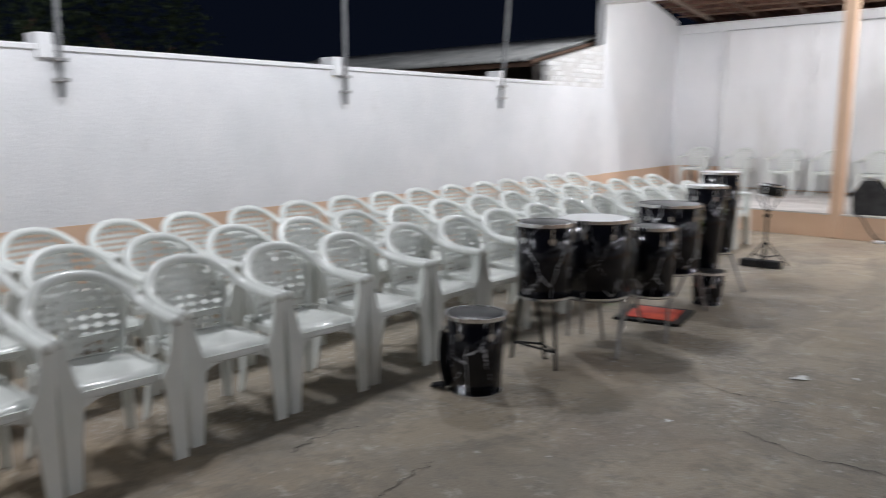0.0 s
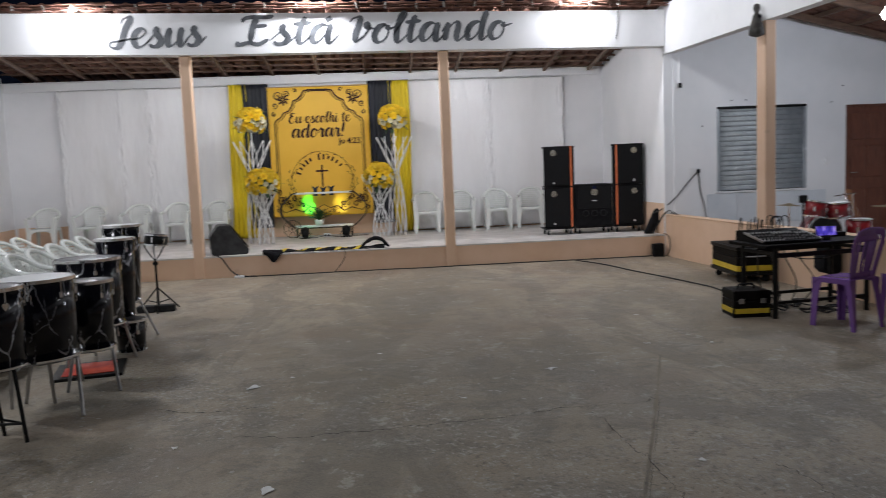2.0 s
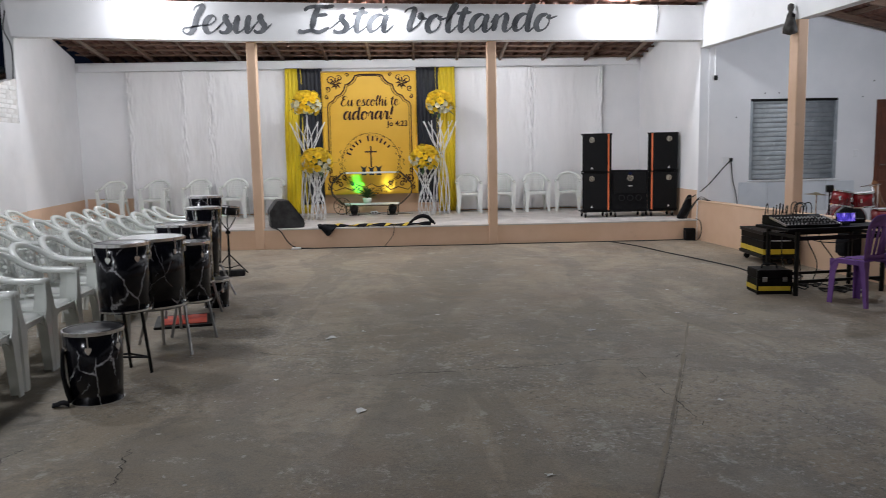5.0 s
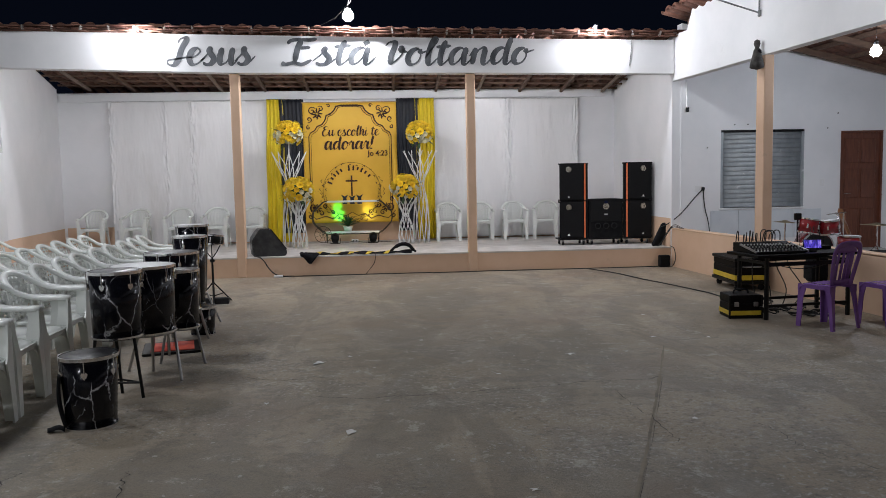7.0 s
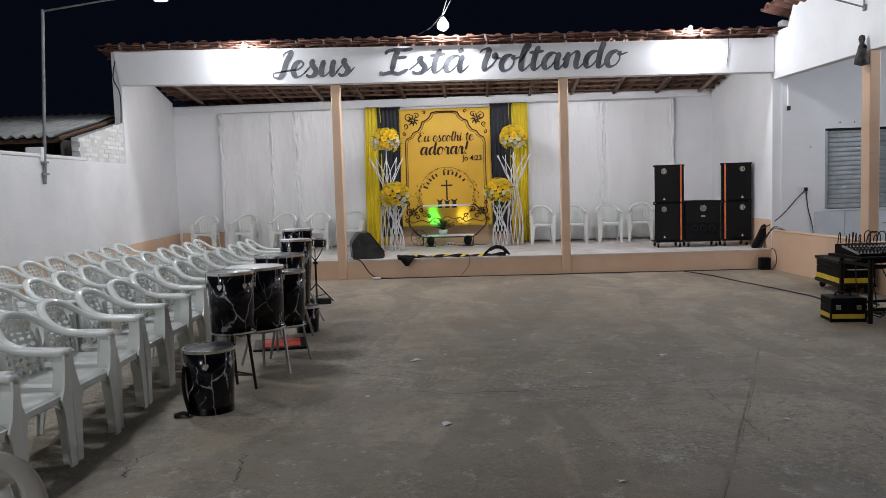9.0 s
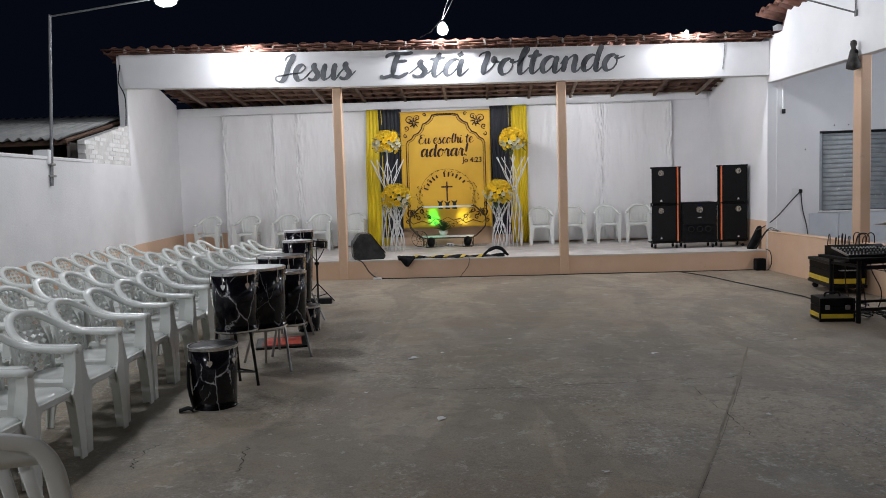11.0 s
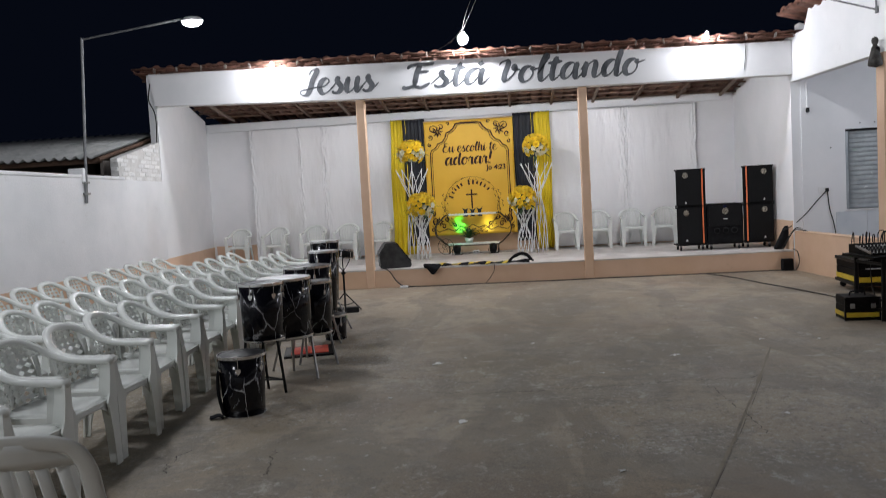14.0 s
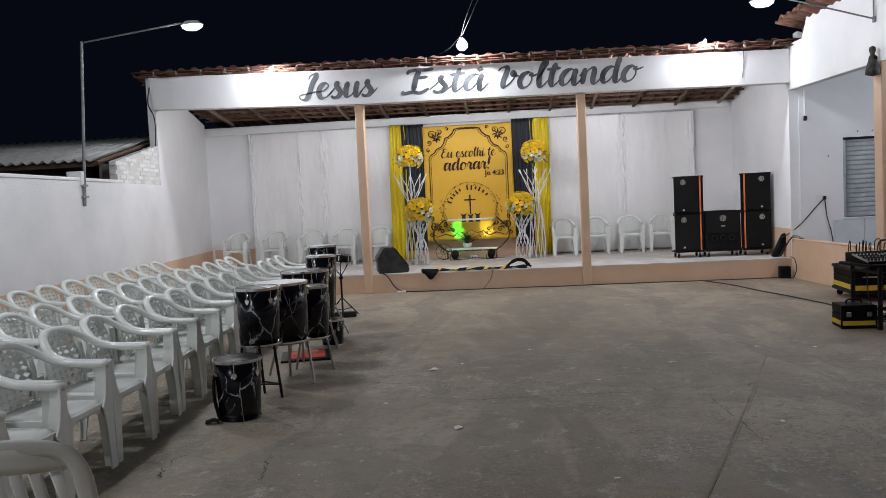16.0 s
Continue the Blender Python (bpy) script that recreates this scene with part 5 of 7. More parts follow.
# round emblem: pale disc, ring of small marks, cross, three plain forms
bm = bmesh.new()
prism(bm, [(1.69 + 0.40 * math.cos(a), 1.36 + 0.40 * math.sin(a)) for a in [2 * math.pi * k / 48 for k in range(48)]], "y", -0.015, -0.008)
part("emblem_disc", bm, "banner", banner, "pale gold printed disc")
for k in range(96):
    a = 2 * math.pi * k / 48
    rr = (0.55 if k < 48 else 0.62) + 0.03 * math.sin(k * 2.4)
    if 0.15 < a / math.pi % 2 < 0.85 and (k % 2 or k >= 48):
        continue
    ink([(1.69 + rr * math.cos(a), 1.36 + rr * math.sin(a)), (1.69 + (rr + 0.02) * math.cos(a + 0.05), 1.36 + (rr + 0.02) * math.sin(a + 0.05)), (1.69 + (rr - 0.01) * math.cos(a + 0.1), 1.36 + (rr - 0.01) * math.sin(a + 0.1))], 0.015, name="wreath_mark")
ink([(1.69 + 0.585 * math.cos(a), 1.36 + 0.585 * math.sin(a)) for a in [2 * math.pi * k / 60 for k in range(60)]], 0.006, True, "emblem_ring")
# the emblem's lettering is drawn as plain bars on an arc
for k, (a, h) in enumerate(((158, 0.12), (146, 0.08), (136, 0.08), (126, 0.11), (116, 0.08), (96, 0.13), (85, 0.12), (74, 0.08), (64, 0.11), (53, 0.08), (41, 0.08))):
    t = radians(a)
    c = Vector((1.69 + 0.475 * math.cos(t), FY, 1.36 + 0.475 * math.sin(t)))
    bm = bx(-0.017, 0.017, -0.001, 0.001, -h * 0.42, h * 0.42, bevel=0.0)
    transform(bm, Matrix.Translation(c) @ Matrix.Rotation(math.pi / 2 - t, 4, "Y"))
    part("emblem_bar", bm, "brown_ink", banner)
part("cross_upright", bx(1.675, 1.705, FY - 0.004, FY - 0.002, 1.26, 1.68), "brown_ink", banner)
part("cross_bar", bx(1.57, 1.81, FY - 0.0035, FY - 0.0015, 1.555, 1.585), "brown_ink", banner)
for k, (x, h) in enumerate(((1.54, 0.24), (1.69, 0.22), (1.84, 0.24))):
    bm = bmesh.new()
    prism(bm, [(x - 0.05, 1.10), (x + 0.05, 1.10), (x + 0.035, 1.10 + h * 0.5), (x + 0.07, 1.10 + h * 0.8), (x, 1.10 + h * 0.65), (x - 0.07, 1.10 + h * 0.8), (x - 0.035, 1.10 + h * 0.5)], "y", FY - 0.004, FY - 0.002)
    part("emblem_form", bm, "dark_cloth", banner, "plain dark printed form")

# console table with a bent iron frame before the banner
table = thing("console_table", "low console table with white shelves in a dark bent iron frame", "table", place=pose(0, 2.93, 0))
part("top_shelf", bx(1.15, 2.24, -0.075, 0.075, 1.14, 1.175, bevel=0.006), "white_enamel", table, "white painted shelf")
part("bottom_shelf", bx(1.15, 2.24, -0.075, 0.075, 0.515, 0.555, bevel=0.006), "white_enamel", table, "white painted shelf")
for y in (-0.078, 0.078):
    for s in (-1, 1):
        c = 1.695
        p = [(c + s * 0.50, y, 1.158), (c + s * 0.58, y, 1.150), (c + s * 0.755, y, 0.985), (c + s * 0.79, y, 0.93), (c + s * 0.80, y, 0.84), (c + s * 0.79, y, 0.76), (c + s * 0.755, y, 0.70), (c + s * 0.60, y, 0.548), (c + s * 0.53, y, 0.522)]
        part("side_hoop", tube(bmesh.new(), smooth_path(p, 3), 0.0125, 8), "bronze_iron", table, "dark iron hoop", True)
        part("leg", tube(bmesh.new(), [(c + s * 0.52, y, 0.512), (c + s * 0.52, y, SZ)], 0.010, 8), "bronze_iron", table)
    part("bottom_rail", tube(bmesh.new(), [(1.15, y, 0.503), (2.24, y, 0.503)], 0.011, 8), "bronze_iron", table)
ring = [(1.10 + 0.165 * math.cos(k * math.pi / 16), -0.10, SZ + 0.172 + 0.165 * math.sin(k * math.pi / 16)) for k in range(32)]
part("ring", tube(bmesh.new(), ring, 0.007, 6, closed=True), "bronze_iron", table, "iron ring with spokes", True)
part("ring", tube(bmesh.new(), [(1.10 + (x - 1.10) * 0.4, y, SZ + 0.172 + (z - SZ - 0.172) * 0.4) for x, y, z in ring], 0.005, 6, closed=True), "bronze_iron", table, "", True)
for k in range(4):
    c, n = math.cos(0.3 + k * math.pi / 4) * 0.165, math.sin(0.3 + k * math.pi / 4) * 0.165
    part("spoke", tube(bmesh.new(), [(1.10 - c, -0.10, SZ + 0.172 - n), (1.10 + c, -0.10, SZ + 0.172 + n)], 0.004, 6), "bronze_iron", table)

plant = thing("potted_plant", "small fern with cream flowers in a white pot", "plant", place=pose(1.60, 2.91, 0.555))
part("pot", lathe(bmesh.new(), [(0, 0), (0.07, 0), (0.095, 0.10), (0.085, 0.10), (0.06, 0.02), (0, 0.02)], 24), "white_enamel", plant, "white pot", True)
rd = random.Random(3)
for k in range(38):
    a, l, h = rd.uniform(0, 6.28), rd.uniform(0.12, 0.26), rd.uniform(0.10, 0.36)
    c, s = math.cos(a), math.sin(a)
    pts = [Vector((c * l * f * (0.6 + 0.4 * f), s * l * f * (0.6 + 0.4 * f) * 0.7, 0.09 + h * (f - 0.35 * f * f * l / 0.16))) for f in (0, 0.3, 0.6, 0.85, 1.0)]
    bm = bmesh.new()
    side = Vector((-s, c, 0.2)) * 0.022
    rows = [(bm.verts.new(p - side * w), bm.verts.new(p + side * w)) for p, w in zip(pts, (0.3, 0.9, 1.0, 0.6, 0.05))]
    fs = [bm.faces.new((a_[0], a_[1], b_[1], b_[0])) for a_, b_ in zip(rows, rows[1:])]
    thicken(bm, fs, 0.0015)
    part("leaf", bm, "leaf", plant)


def flower_mesh(name, r, material, petals=7):
    bm = bmesh.new()
    for ring, (tilt, rad, n) in enumerate(((0.35, r, petals), (0.9, r * 0.7, petals - 1), (1.3, r * 0.4, 4))):
        for k in range(n):
            a = 2 * math.pi * k / n + ring * 0.4
            m = Matrix.Rotation(a, 4, "Z") @ Matrix.Rotation(-tilt, 4, "Y")
            w = rad * 0.42
            vs = [bm.verts.new(m @ Vector(p)) for p in ((0, 0, 0), (rad * 0.55, -w, 0.0), (rad, -w * 0.5, rad * 0.12), (rad, w * 0.5, rad * 0.12), (rad * 0.55, w, 0.0))]
            bm.faces.new(vs)
    thicken(bm, bm.faces[:], 0.0015)
    return finish(bm, name, material)


FLOWER = {"y": flower_mesh("flower_yellow", 0.058, "petal_y"), "w": flower_mesh("flower_cream", 0.050, "petal_w")}
bm = bmesh.new()
prism(bm, [(0, 0), (0.025, 0.04), (0.02, 0.09), (0, 0.13), (-0.02, 0.09), (-0.025, 0.04)], "y", -0.001, 0.001)
LEAF_ME = finish(bm, "bouquet_leaf", "leaf")


def flower_stand(label, x, y, waist, top, spread, foot, ball_z, ball_r, cream, seed):
    """Bundle of curved white tubes, narrow at the waist, under a ball of flowers."""
    ob = thing("flower_stand", label, "flower stand", "flower stands beside the banner", pose(x, y, SZ))
    n = 10
    for k in range(n):
        a = 2 * math.pi * k / n
        b = a + 2.3

        def p(r, ang, z, sq=0.75):
            return (r * math.cos(ang), sq * r * math.sin(ang), z)
        pts = [p(foot, a, 0.0), p(foot * 1.05, a + 0.25, waist * 0.35), p(foot * 0.8, a + 0.7, waist * 0.72), p(foot * 0.42, a + 1.2, waist), p(spread * 0.55, a + 1.9, waist + (top - waist) * 0.5), p(spread, b, top)]
        part("tube", tube(bmesh.new(), smooth_path(pts, 5), 0.0085, 7), "white_tube", ob, "white enamelled tube", True)
    part("holder", tube(bmesh.new(), [(0, 0, waist), (0, 0, ball_z)], 0.012, 8), "white_tube", ob)
    part("foam", transform(lathe(bmesh.new(), [(0, -ball_r * 0.5), (ball_r * 0.5, -ball_r * 0.35), (ball_r * 0.6, 0), (ball_r * 0.45, ball_r * 0.4), (0, ball_r * 0.5)], 16), Matrix.Translation((0, 0, ball_z))), "leaf", ob, "dark green flower foam")
    rd = random.Random(seed)
    for k in range(80):
        u = 1 - 2 * (k + 0.5) / 80
        ph = k * 2.39996
        s = math.sqrt(1 - u * u)
        d = Vector((s * math.cos(ph), s * math.sin(ph), u))
        if d.z < -0.72:
            continue
        kind = "w" if (d.z < 0.05 and rd.random() < cream) else "y"
        fl = new("flower", FLOWER[kind])
        fl.parent = ob
        sc = rd.uniform(1.0, 1.4)
        q = d.to_track_quat("Z", "Y")
        fl.matrix_basis = Matrix.LocRotScale(Vector((d.x, d.y, d.z * 0.86)) * ball_r * rd.uniform(0.86, 1.05) + Vector((0, 0, ball_z)), q, (sc, sc, sc))
    for k in range(16):
        d = Vector((rd.uniform(-1, 1), rd.uniform(-1, 1), rd.uniform(-0.9, 0.3))).normalized()
        lf = new("leaf", LEAF_ME)
        lf.parent = ob
        lf.matrix_basis = Matrix.LocRotScale(d * ball_r * 0.85 + Vector((0, 0, ball_z)), d.to_track_quat("Z", "Y"), (1.2, 1.2, 1.2))
    return ob


flower_stand("tall white tube stand topped with yellow and cream flowers", 0.58, 2.0, 1.16, 1.80, 0.34, 0.15, 2.14, 0.25, 0.55, 11)
flower_stand("short white tube stand topped with yellow and cream flowers", 0.76, 1.75, 0.55, 0.92, 0.24, 0.13, 1.07, 0.27, 0.6, 12)
flower_stand("tall white tube stand topped with yellow and cream flowers", 3.07, 2.42, 1.16, 1.80, 0.34, 0.15, 2.14, 0.25, 0.55, 13)
flower_stand("short white tube stand topped with yellow and cream flowers", 2.76, 2.32, 0.55, 0.92, 0.24, 0.14, 1.09, 0.27, 0.45, 14)

# spotlights at the foot of the banner
for i, (x, col, mt) in enumerate(((1.36, (0.03, 1.0, 0.30), "led_green"), (2.11, (0.9, 1.0, 0.45), "led_warm"))):
    can = thing("led_spotlight", "black LED spotlight on the stage aimed at the banner", "spotlight", "spotlights under the banner", pose(x, 2.52, SZ, 0, 0, 6 - 12 * i))
    part("housing", transform(lathe(bmesh.new(), [(0, -0.07), (0.06, -0.07), (0.08, 0.0), (0.085, 0.075), (0.07, 0.075), (0.065, 0.05), (0, 0.05)], 24), Matrix.Translation((0, 0, 0.105)) @ Matrix.Rotation(-0.75, 4, "X")), "black_metal", can, "", True)
    part("lens", transform(lathe(bmesh.new(), [(0, 0.052), (0.064, 0.052)], 24), Matrix.Translation((0, 0, 0.105)) @ Matrix.Rotation(-0.75, 4, "X")), mt, can, "lit coloured lens")
    part("yoke", tube(bmesh.new(), [(-0.10, 0, 0.11), (-0.10, 0, 0.012), (0.10, 0, 0.012), (0.10, 0, 0.11)], 0.008, 6), "black_metal", can)
    sp = bpy.data.lights.new("spot", "SPOT")
    sp.energy, sp.color, sp.spot_size, sp.spot_blend, sp.shadow_soft_size = (190, 45)[i], col, radians(30), 1.0, 0.04
    so = new("spot", sp)
    so.matrix_basis = look((x, 2.62, SZ + 0.19), (1.42 + 0.60 * i, 3.11, 0.92))

# wedge monitor
mon = thing("stage_monitor", "black wedge monitor loudspeaker at the stage edge", "loudspeaker", place=pose(0.36, 0.42, SZ, 0, 0, 14) @ Matrix.Scale(1.06, 4))
bm = bmesh.new()
prism(bm, [(-0.24, 0.0), (0.26, 0.0), (0.28, 0.07), (0.02, 0.43), (-0.14, 0.43), (-0.26, 0.26)], "y", -0.27, 0.27)
bmesh.ops.bevel(bm, geom=bm.edges[:], offset=0.012, segments=2, affect="EDGES")
part("cabinet", bm, "monitor_paint", mon)
g = bx(-0.20, 0.20, -0.24, 0.24, 0.0, 0.012, bevel=0.004)
part("grille", transform(g, Matrix.Translation((0.155, 0, 0.255)) @ Matrix.Rotation(radians(54), 4, "Y")), "grille", mon, "black metal grille")
part("rear_panel", transform(bx(-0.004, 0.004, -0.12, 0.12, -0.06, 0.06), Matrix.Translation((-0.255, 0, 0.15)) @ Matrix.Rotation(0.08, 4, "Y")), "dull_steel", mon)

# loudspeaker stacks
def speaker(x0, x1, z0, z1, stripe, label):
    """Tall cabinet; stripe: side of the orange edge, -1 or 1."""
    w, h = x1 - x0, z1 - z0
    ob = thing("loudspeaker", label, "loudspeaker", "stacked loudspeakers on the stage", pose((x0 + x1) / 2, 0.82, z0, 0, 0, 0))
    bm = prism(bmesh.new(), [(-w / 2, 0.0), (w / 2, 0.0), (w / 2 - 0.11, 0.42), (-w / 2 + 0.11, 0.42)], "z", 0, h)
    bmesh.ops.bevel(bm, geom=bm.edges[:], offset=0.012, segments=2, affect="EDGES")
    part("cabinet", bm, "black_box", ob)
    e = stripe * (w / 2 - 0.06)
    lo, hi = (-w / 2 + 0.02, e - 0.03) if stripe > 0 else (e + 0.03, w / 2 - 0.02)
    part("grille", bx(lo, hi, -0.014, 0.0, 0.025, h - 0.025, bevel=0.004), "grille", ob, "black metal grille")
    part("edge_strip", bx(e - 0.014, e + 0.014, -0.010, 0.0, 0.01, h - 0.01, bevel=0.004), "orange", ob, "bright orange edge strip")
    mx = (lo + hi) / 2 - stripe * 0.06
    part("badge", transform(lathe(bmesh.new(), [(0, 0.006), (0.048, 0.006), (0.05, 0)], 24), Matrix.Translation((mx, -0.014, h - 0.11)) @ Matrix.Rotation(radians(90), 4, "X")), "gilt", ob, "round gilt badge")
    bm = bmesh.new()
    prism(bm, [(mx - 0.022, 0.055), (mx + 0.022, 0.055), (mx, 0.095)], "y", -0.017, -0.014)
    part("logo_mark", bm, "paper", ob, "small white mark")
    for z in (0.0, h - 0.03):
        for s in (-1, 1):
            part("corner_guard", bx(s * w / 2 - 0.02, s * w / 2 + 0.004, -0.006, 0.03, z, z + 0.03, bevel=0.004), "rubber", ob)
    return ob


def dolly(x0, x1):
    ob = thing("speaker_dolly", "black dolly on casters under the loudspeakers", "dolly", "dollies under the loudspeakers", pose((x0 + x1) / 2, 0.82, SZ))
    w = x1 - x0
    part("board", bx(-w / 2 + 0.01, w / 2 - 0.01, 0.01, 0.41, 0.095, 0.12, bevel=0.004), "black_metal", ob)
    for s in (-1, 1):
        for y in (0.06, 0.36):
            wh = part("caster", transform(lathe(bmesh.new(), [(0, -0.014), (0.034, -0.014), (0.038, -0.008), (0.038, 0.008), (0.034, 0.014), (0, 0.014)], 18), Matrix.Translation((s * (w / 2 - 0.07), y, 0.038)) @ Matrix.Rotation(radians(90), 4, "Y")), "rubber", ob, "", True)
            part("fork", bx(s * (w / 2 - 0.07) - 0.02, s * (w / 2 - 0.07) + 0.02, y - 0.018, y + 0.018, 0.05, 0.096, bevel=0.004), "dull_steel", wh)


for x0, x1, st in ((5.48, 6.0, 1), (6.65, 7.17, -1)):
    dolly(x0, x1)
    speaker(x0, x1, SZ + 0.12, 1.125, st, "black loudspeaker with orange edge on a dolly")
    speaker(x0, x1, 1.127, 1.80, st, "black loudspeaker with orange edge stacked on another")
dolly(6.01, 6.64)
sub = thing("subwoofer", "wide black subwoofer between the loudspeaker stacks", "loudspeaker", place=pose(6.325, 0.82, SZ + 0.12))
part("cabinet", bx(-0.31, 0.31, 0, 0.5, 0, 0.70, bevel=0.012, segments=2), "black_box", sub)
part("grille", bx(-0.28, 0.28, -0.012, 0.0, 0.30, 0.67, bevel=0.004), "grille", sub, "black metal grille")
for x in (-0.15, 0, 0.15):
    part("port", transform(lathe(bmesh.new(), [(0.04, 0.012), (0.055, 0.012), (0.055, 0.0), (0.04, -0.03), (0, -0.03)], 20), Matrix.Translation((x, -0.004, 0.22)) @ Matrix.Rotation(radians(90), 4, "X")), "rubber", sub, "round black port", True)
part("badge", transform(lathe(bmesh.new(), [(0, 0.006), (0.055, 0.006), (0.058, 0)], 24), Matrix.Translation((0, -0.012, 0.57)) @ Matrix.Rotation(radians(90), 4, "X")), "gilt", sub, "round gilt badge")
part("power_led", transform(lathe(bmesh.new(), [(0, 0.010), (0.026, 0.008), (0.03, 0)], 16), Matrix.Translation((0.0, -0.012, 0.645)) @ Matrix.Rotation(radians(90), 4, "X")), "lens_blue", sub, "unlit blue lens")
part("logo_bar", bx(-0.035, 0.035, -0.015, -0.012, 0.42, 0.436), "paper", sub, "small white bar")

# black bag leaning in the corner, black box on the floor below it
bag = thing("leaning_case", "narrow black soft case leaning in the stage corner", "case", place=pose(7.16, 0.30, SZ))
bm = bx(-0.085, 0.085, -0.06, 0.06, 0.0, 0.40, bevel=0.04, segments=3)
for v in bm.verts:
    v.co.x += 0.55 * v.co.z * (1 - 0.15 * v.co.z)
    v.co.x *= 1 - 0.25 * v.co.z
transform(bm, Matrix.Translation((-0.1, 0, 0)))
part("bag", bm, "black_cloth", bag, "", True)
cbox = thing("cable_box", "small black box on the yard floor by the stage", "box", place=pose(7.075, -0.075, 0, 0, 0, 3))
part("box", bx(-0.085, 0.085, -0.06, 0.06, 0, 0.20, bevel=0.01), "black_box", cbox)

# hazard-striped cloth lying along the stage edge
strip = thing("hazard_cloth", "crumpled black and yellow striped cloth along the stage edge", "cloth", place=pose(0, 0.17, SZ))
bm = sheet(bmesh.new(), 60, 8, lambda u, v: (1.02 + 1.78 * u, -0.10 + 0.2 * v + 0.02 * math.sin(9 * u), 0.012 + 0.036 * math.sin(math.pi * v) * (0.7 + 0.3 * math.sin(14 * u + 1)) + 0.012 * math.sin(31 * u + 5 * v)), 0.004)
part("cloth", bm, "black_cloth", strip, "black cloth", True)
for k in range(5):
    x = 1.22 + 0.29 * k
    bm = sheet(bmesh.new(), 6, 8, lambda u, v: (x + 0.085 * u + 0.14 * (v - 0.5), -0.10 + 0.2 * v + 0.02 * math.sin(9 * (x + 0.085 * u + 0.14 * (v - 0.5) - 1.02) / 1.78), 0.019 + 0.036 * math.sin(math.pi * v) * (0.7 + 0.3 * math.sin(14 * (x + 0.085 * u - 1.02) / 1.78 + 1)) + 0.012 * math.sin(31 * (x + 0.085 * u + 0.14 * (v - 0.5) - 1.02) / 1.78 + 5 * v)), 0.003)
    part("stripe", bm, "yellow_tape", strip, "yellow stripe", True)
rag = thing("black_rag", "black cloth hanging over the stage edge", "cloth", place=pose(1.13, -0.02, SZ))
part("cloth", sheet(bmesh.new(), 14, 14, lambda u, v: (-0.20 + 0.32 * u * (0.5 + 0.5 * (1 - abs(2 * v - 1))) + 0.05 * v, 0.12 - 0.19 * min(1, 1.6 * v) + 0.012 * math.sin(12 * u), 0.04 + 0.02 * math.sin(7 * u) - (0.22 * max(0, v - 0.45) * (0.4 + u))), 0.005), "black_cloth", rag, "", True)
bun = thing("cloth_bundle", "bunched black cloth on the stage edge", "cloth", place=pose(2.66, 0.17, SZ))
part("cloth", tube(bmesh.new(), smooth_path([(-0.22, 0, 0.03), (-0.14, 0.0, 0.10), (-0.02, 0.01, 0.15), (0.09, 0.0, 0.13), (0.16, -0.02, 0.06), (0.21, -0.03, 0.02)], 5), [0.03] * 6 + [0.042] * 10 + [0.038] * 6 + [0.025] * 4, 10, flat=0.75), "black_cloth", bun, "", True)

sock = thing("socket_strip", "white power socket strip on the stage", "socket", place=pose(1.74, 2.75, SZ))
part("body", bx(-0.07, 0.07, -0.03, 0.03, 0, 0.07, bevel=0.01), "white_enamel", sock)
for s in (-1, 1):
    part("outlet", bx(s * 0.03 - 0.014, s * 0.03 + 0.014, -0.034, -0.03, 0.022, 0.05), "rubber", sock)


plug_end = thing("power_plug", "small white cable connector on the floor at the stage foot", "plug", place=pose(0.60, -0.12, 0, 0, 0, 8))
part("body", bx(-0.075, 0.075, -0.025, 0.025, 0, 0.04, bevel=0.01), "white_enamel", plug_end)
part("socket_face", bx(0.075, 0.085, -0.018, 0.018, 0.006, 0.034), "rubber", plug_end)


# ---- cables ----
def cable(label, pts, r=0.008, material="cable", name="cable"):
    ob = thing(name, label, "cable")
    part("lead", tube(bmesh.new(), smooth_path(pts, 6), r, 6), material, ob, "", True)
    return ob


rd = random.Random(5)
base = [(0.55, -0.06, 0.012)]
x = 0.8
while x < 7.0:
    base.append((x, -0.05 + rd.uniform(-0.025, 0.012) - 0.015, 0.012))
    x += 0.42
cable("black cable lying along the foot of the stage", base + [(7.02, -0.06, 0.012)], 0.008)
cable("black cable running over the yard floor", [(5.72, -0.07, 0.012), (6.0, -0.80, 0.012), (6.17, -1.62, 0.012), (6.34, -2.28, 0.012), (6.48, -2.92, 0.012), (6.55, -3.38, 0.012), (6.5, -4.4, 0.012)], 0.008)
cable("black cable hanging from the wedge monitor", [(0.14, 0.28, SZ + 0.02), (0.22, 0.05, SZ + 0.016), (0.34, -0.03, SZ - 0.03), (0.46, -0.04, 0.12), (0.60, -0.07, 0.03), (0.85, -0.07, 0.012)], 0.010)
cable("thin black cable hanging down the stage front", [(2.18, 0.04, SZ + 0.012), (2.19, -0.03, SZ - 0.02), (2.17, -0.03, 0.2), (2.1, -0.035, 0.1), (2.03, -0.06, 0.02)], 0.005)
cable("black cable from the wall socket to the stage corner", [(7.73, -0.06, 1.29), (7.60, -0.07, 1.16), (7.42, -0.08, 0.96), (7.30, -0.06, 0.84), (7.2, 0.1, 0.72), (7.13, 0.25, 0.66)], 0.009)
cable("black cable hanging from the wall socket", [(7.75, -0.06, 1.30), (7.78, -0.065, 1.0), (7.84, -0.07, 0.75), (7.88, -0.08, 0.45), (7.90, -0.12, 0.24)], 0.008)
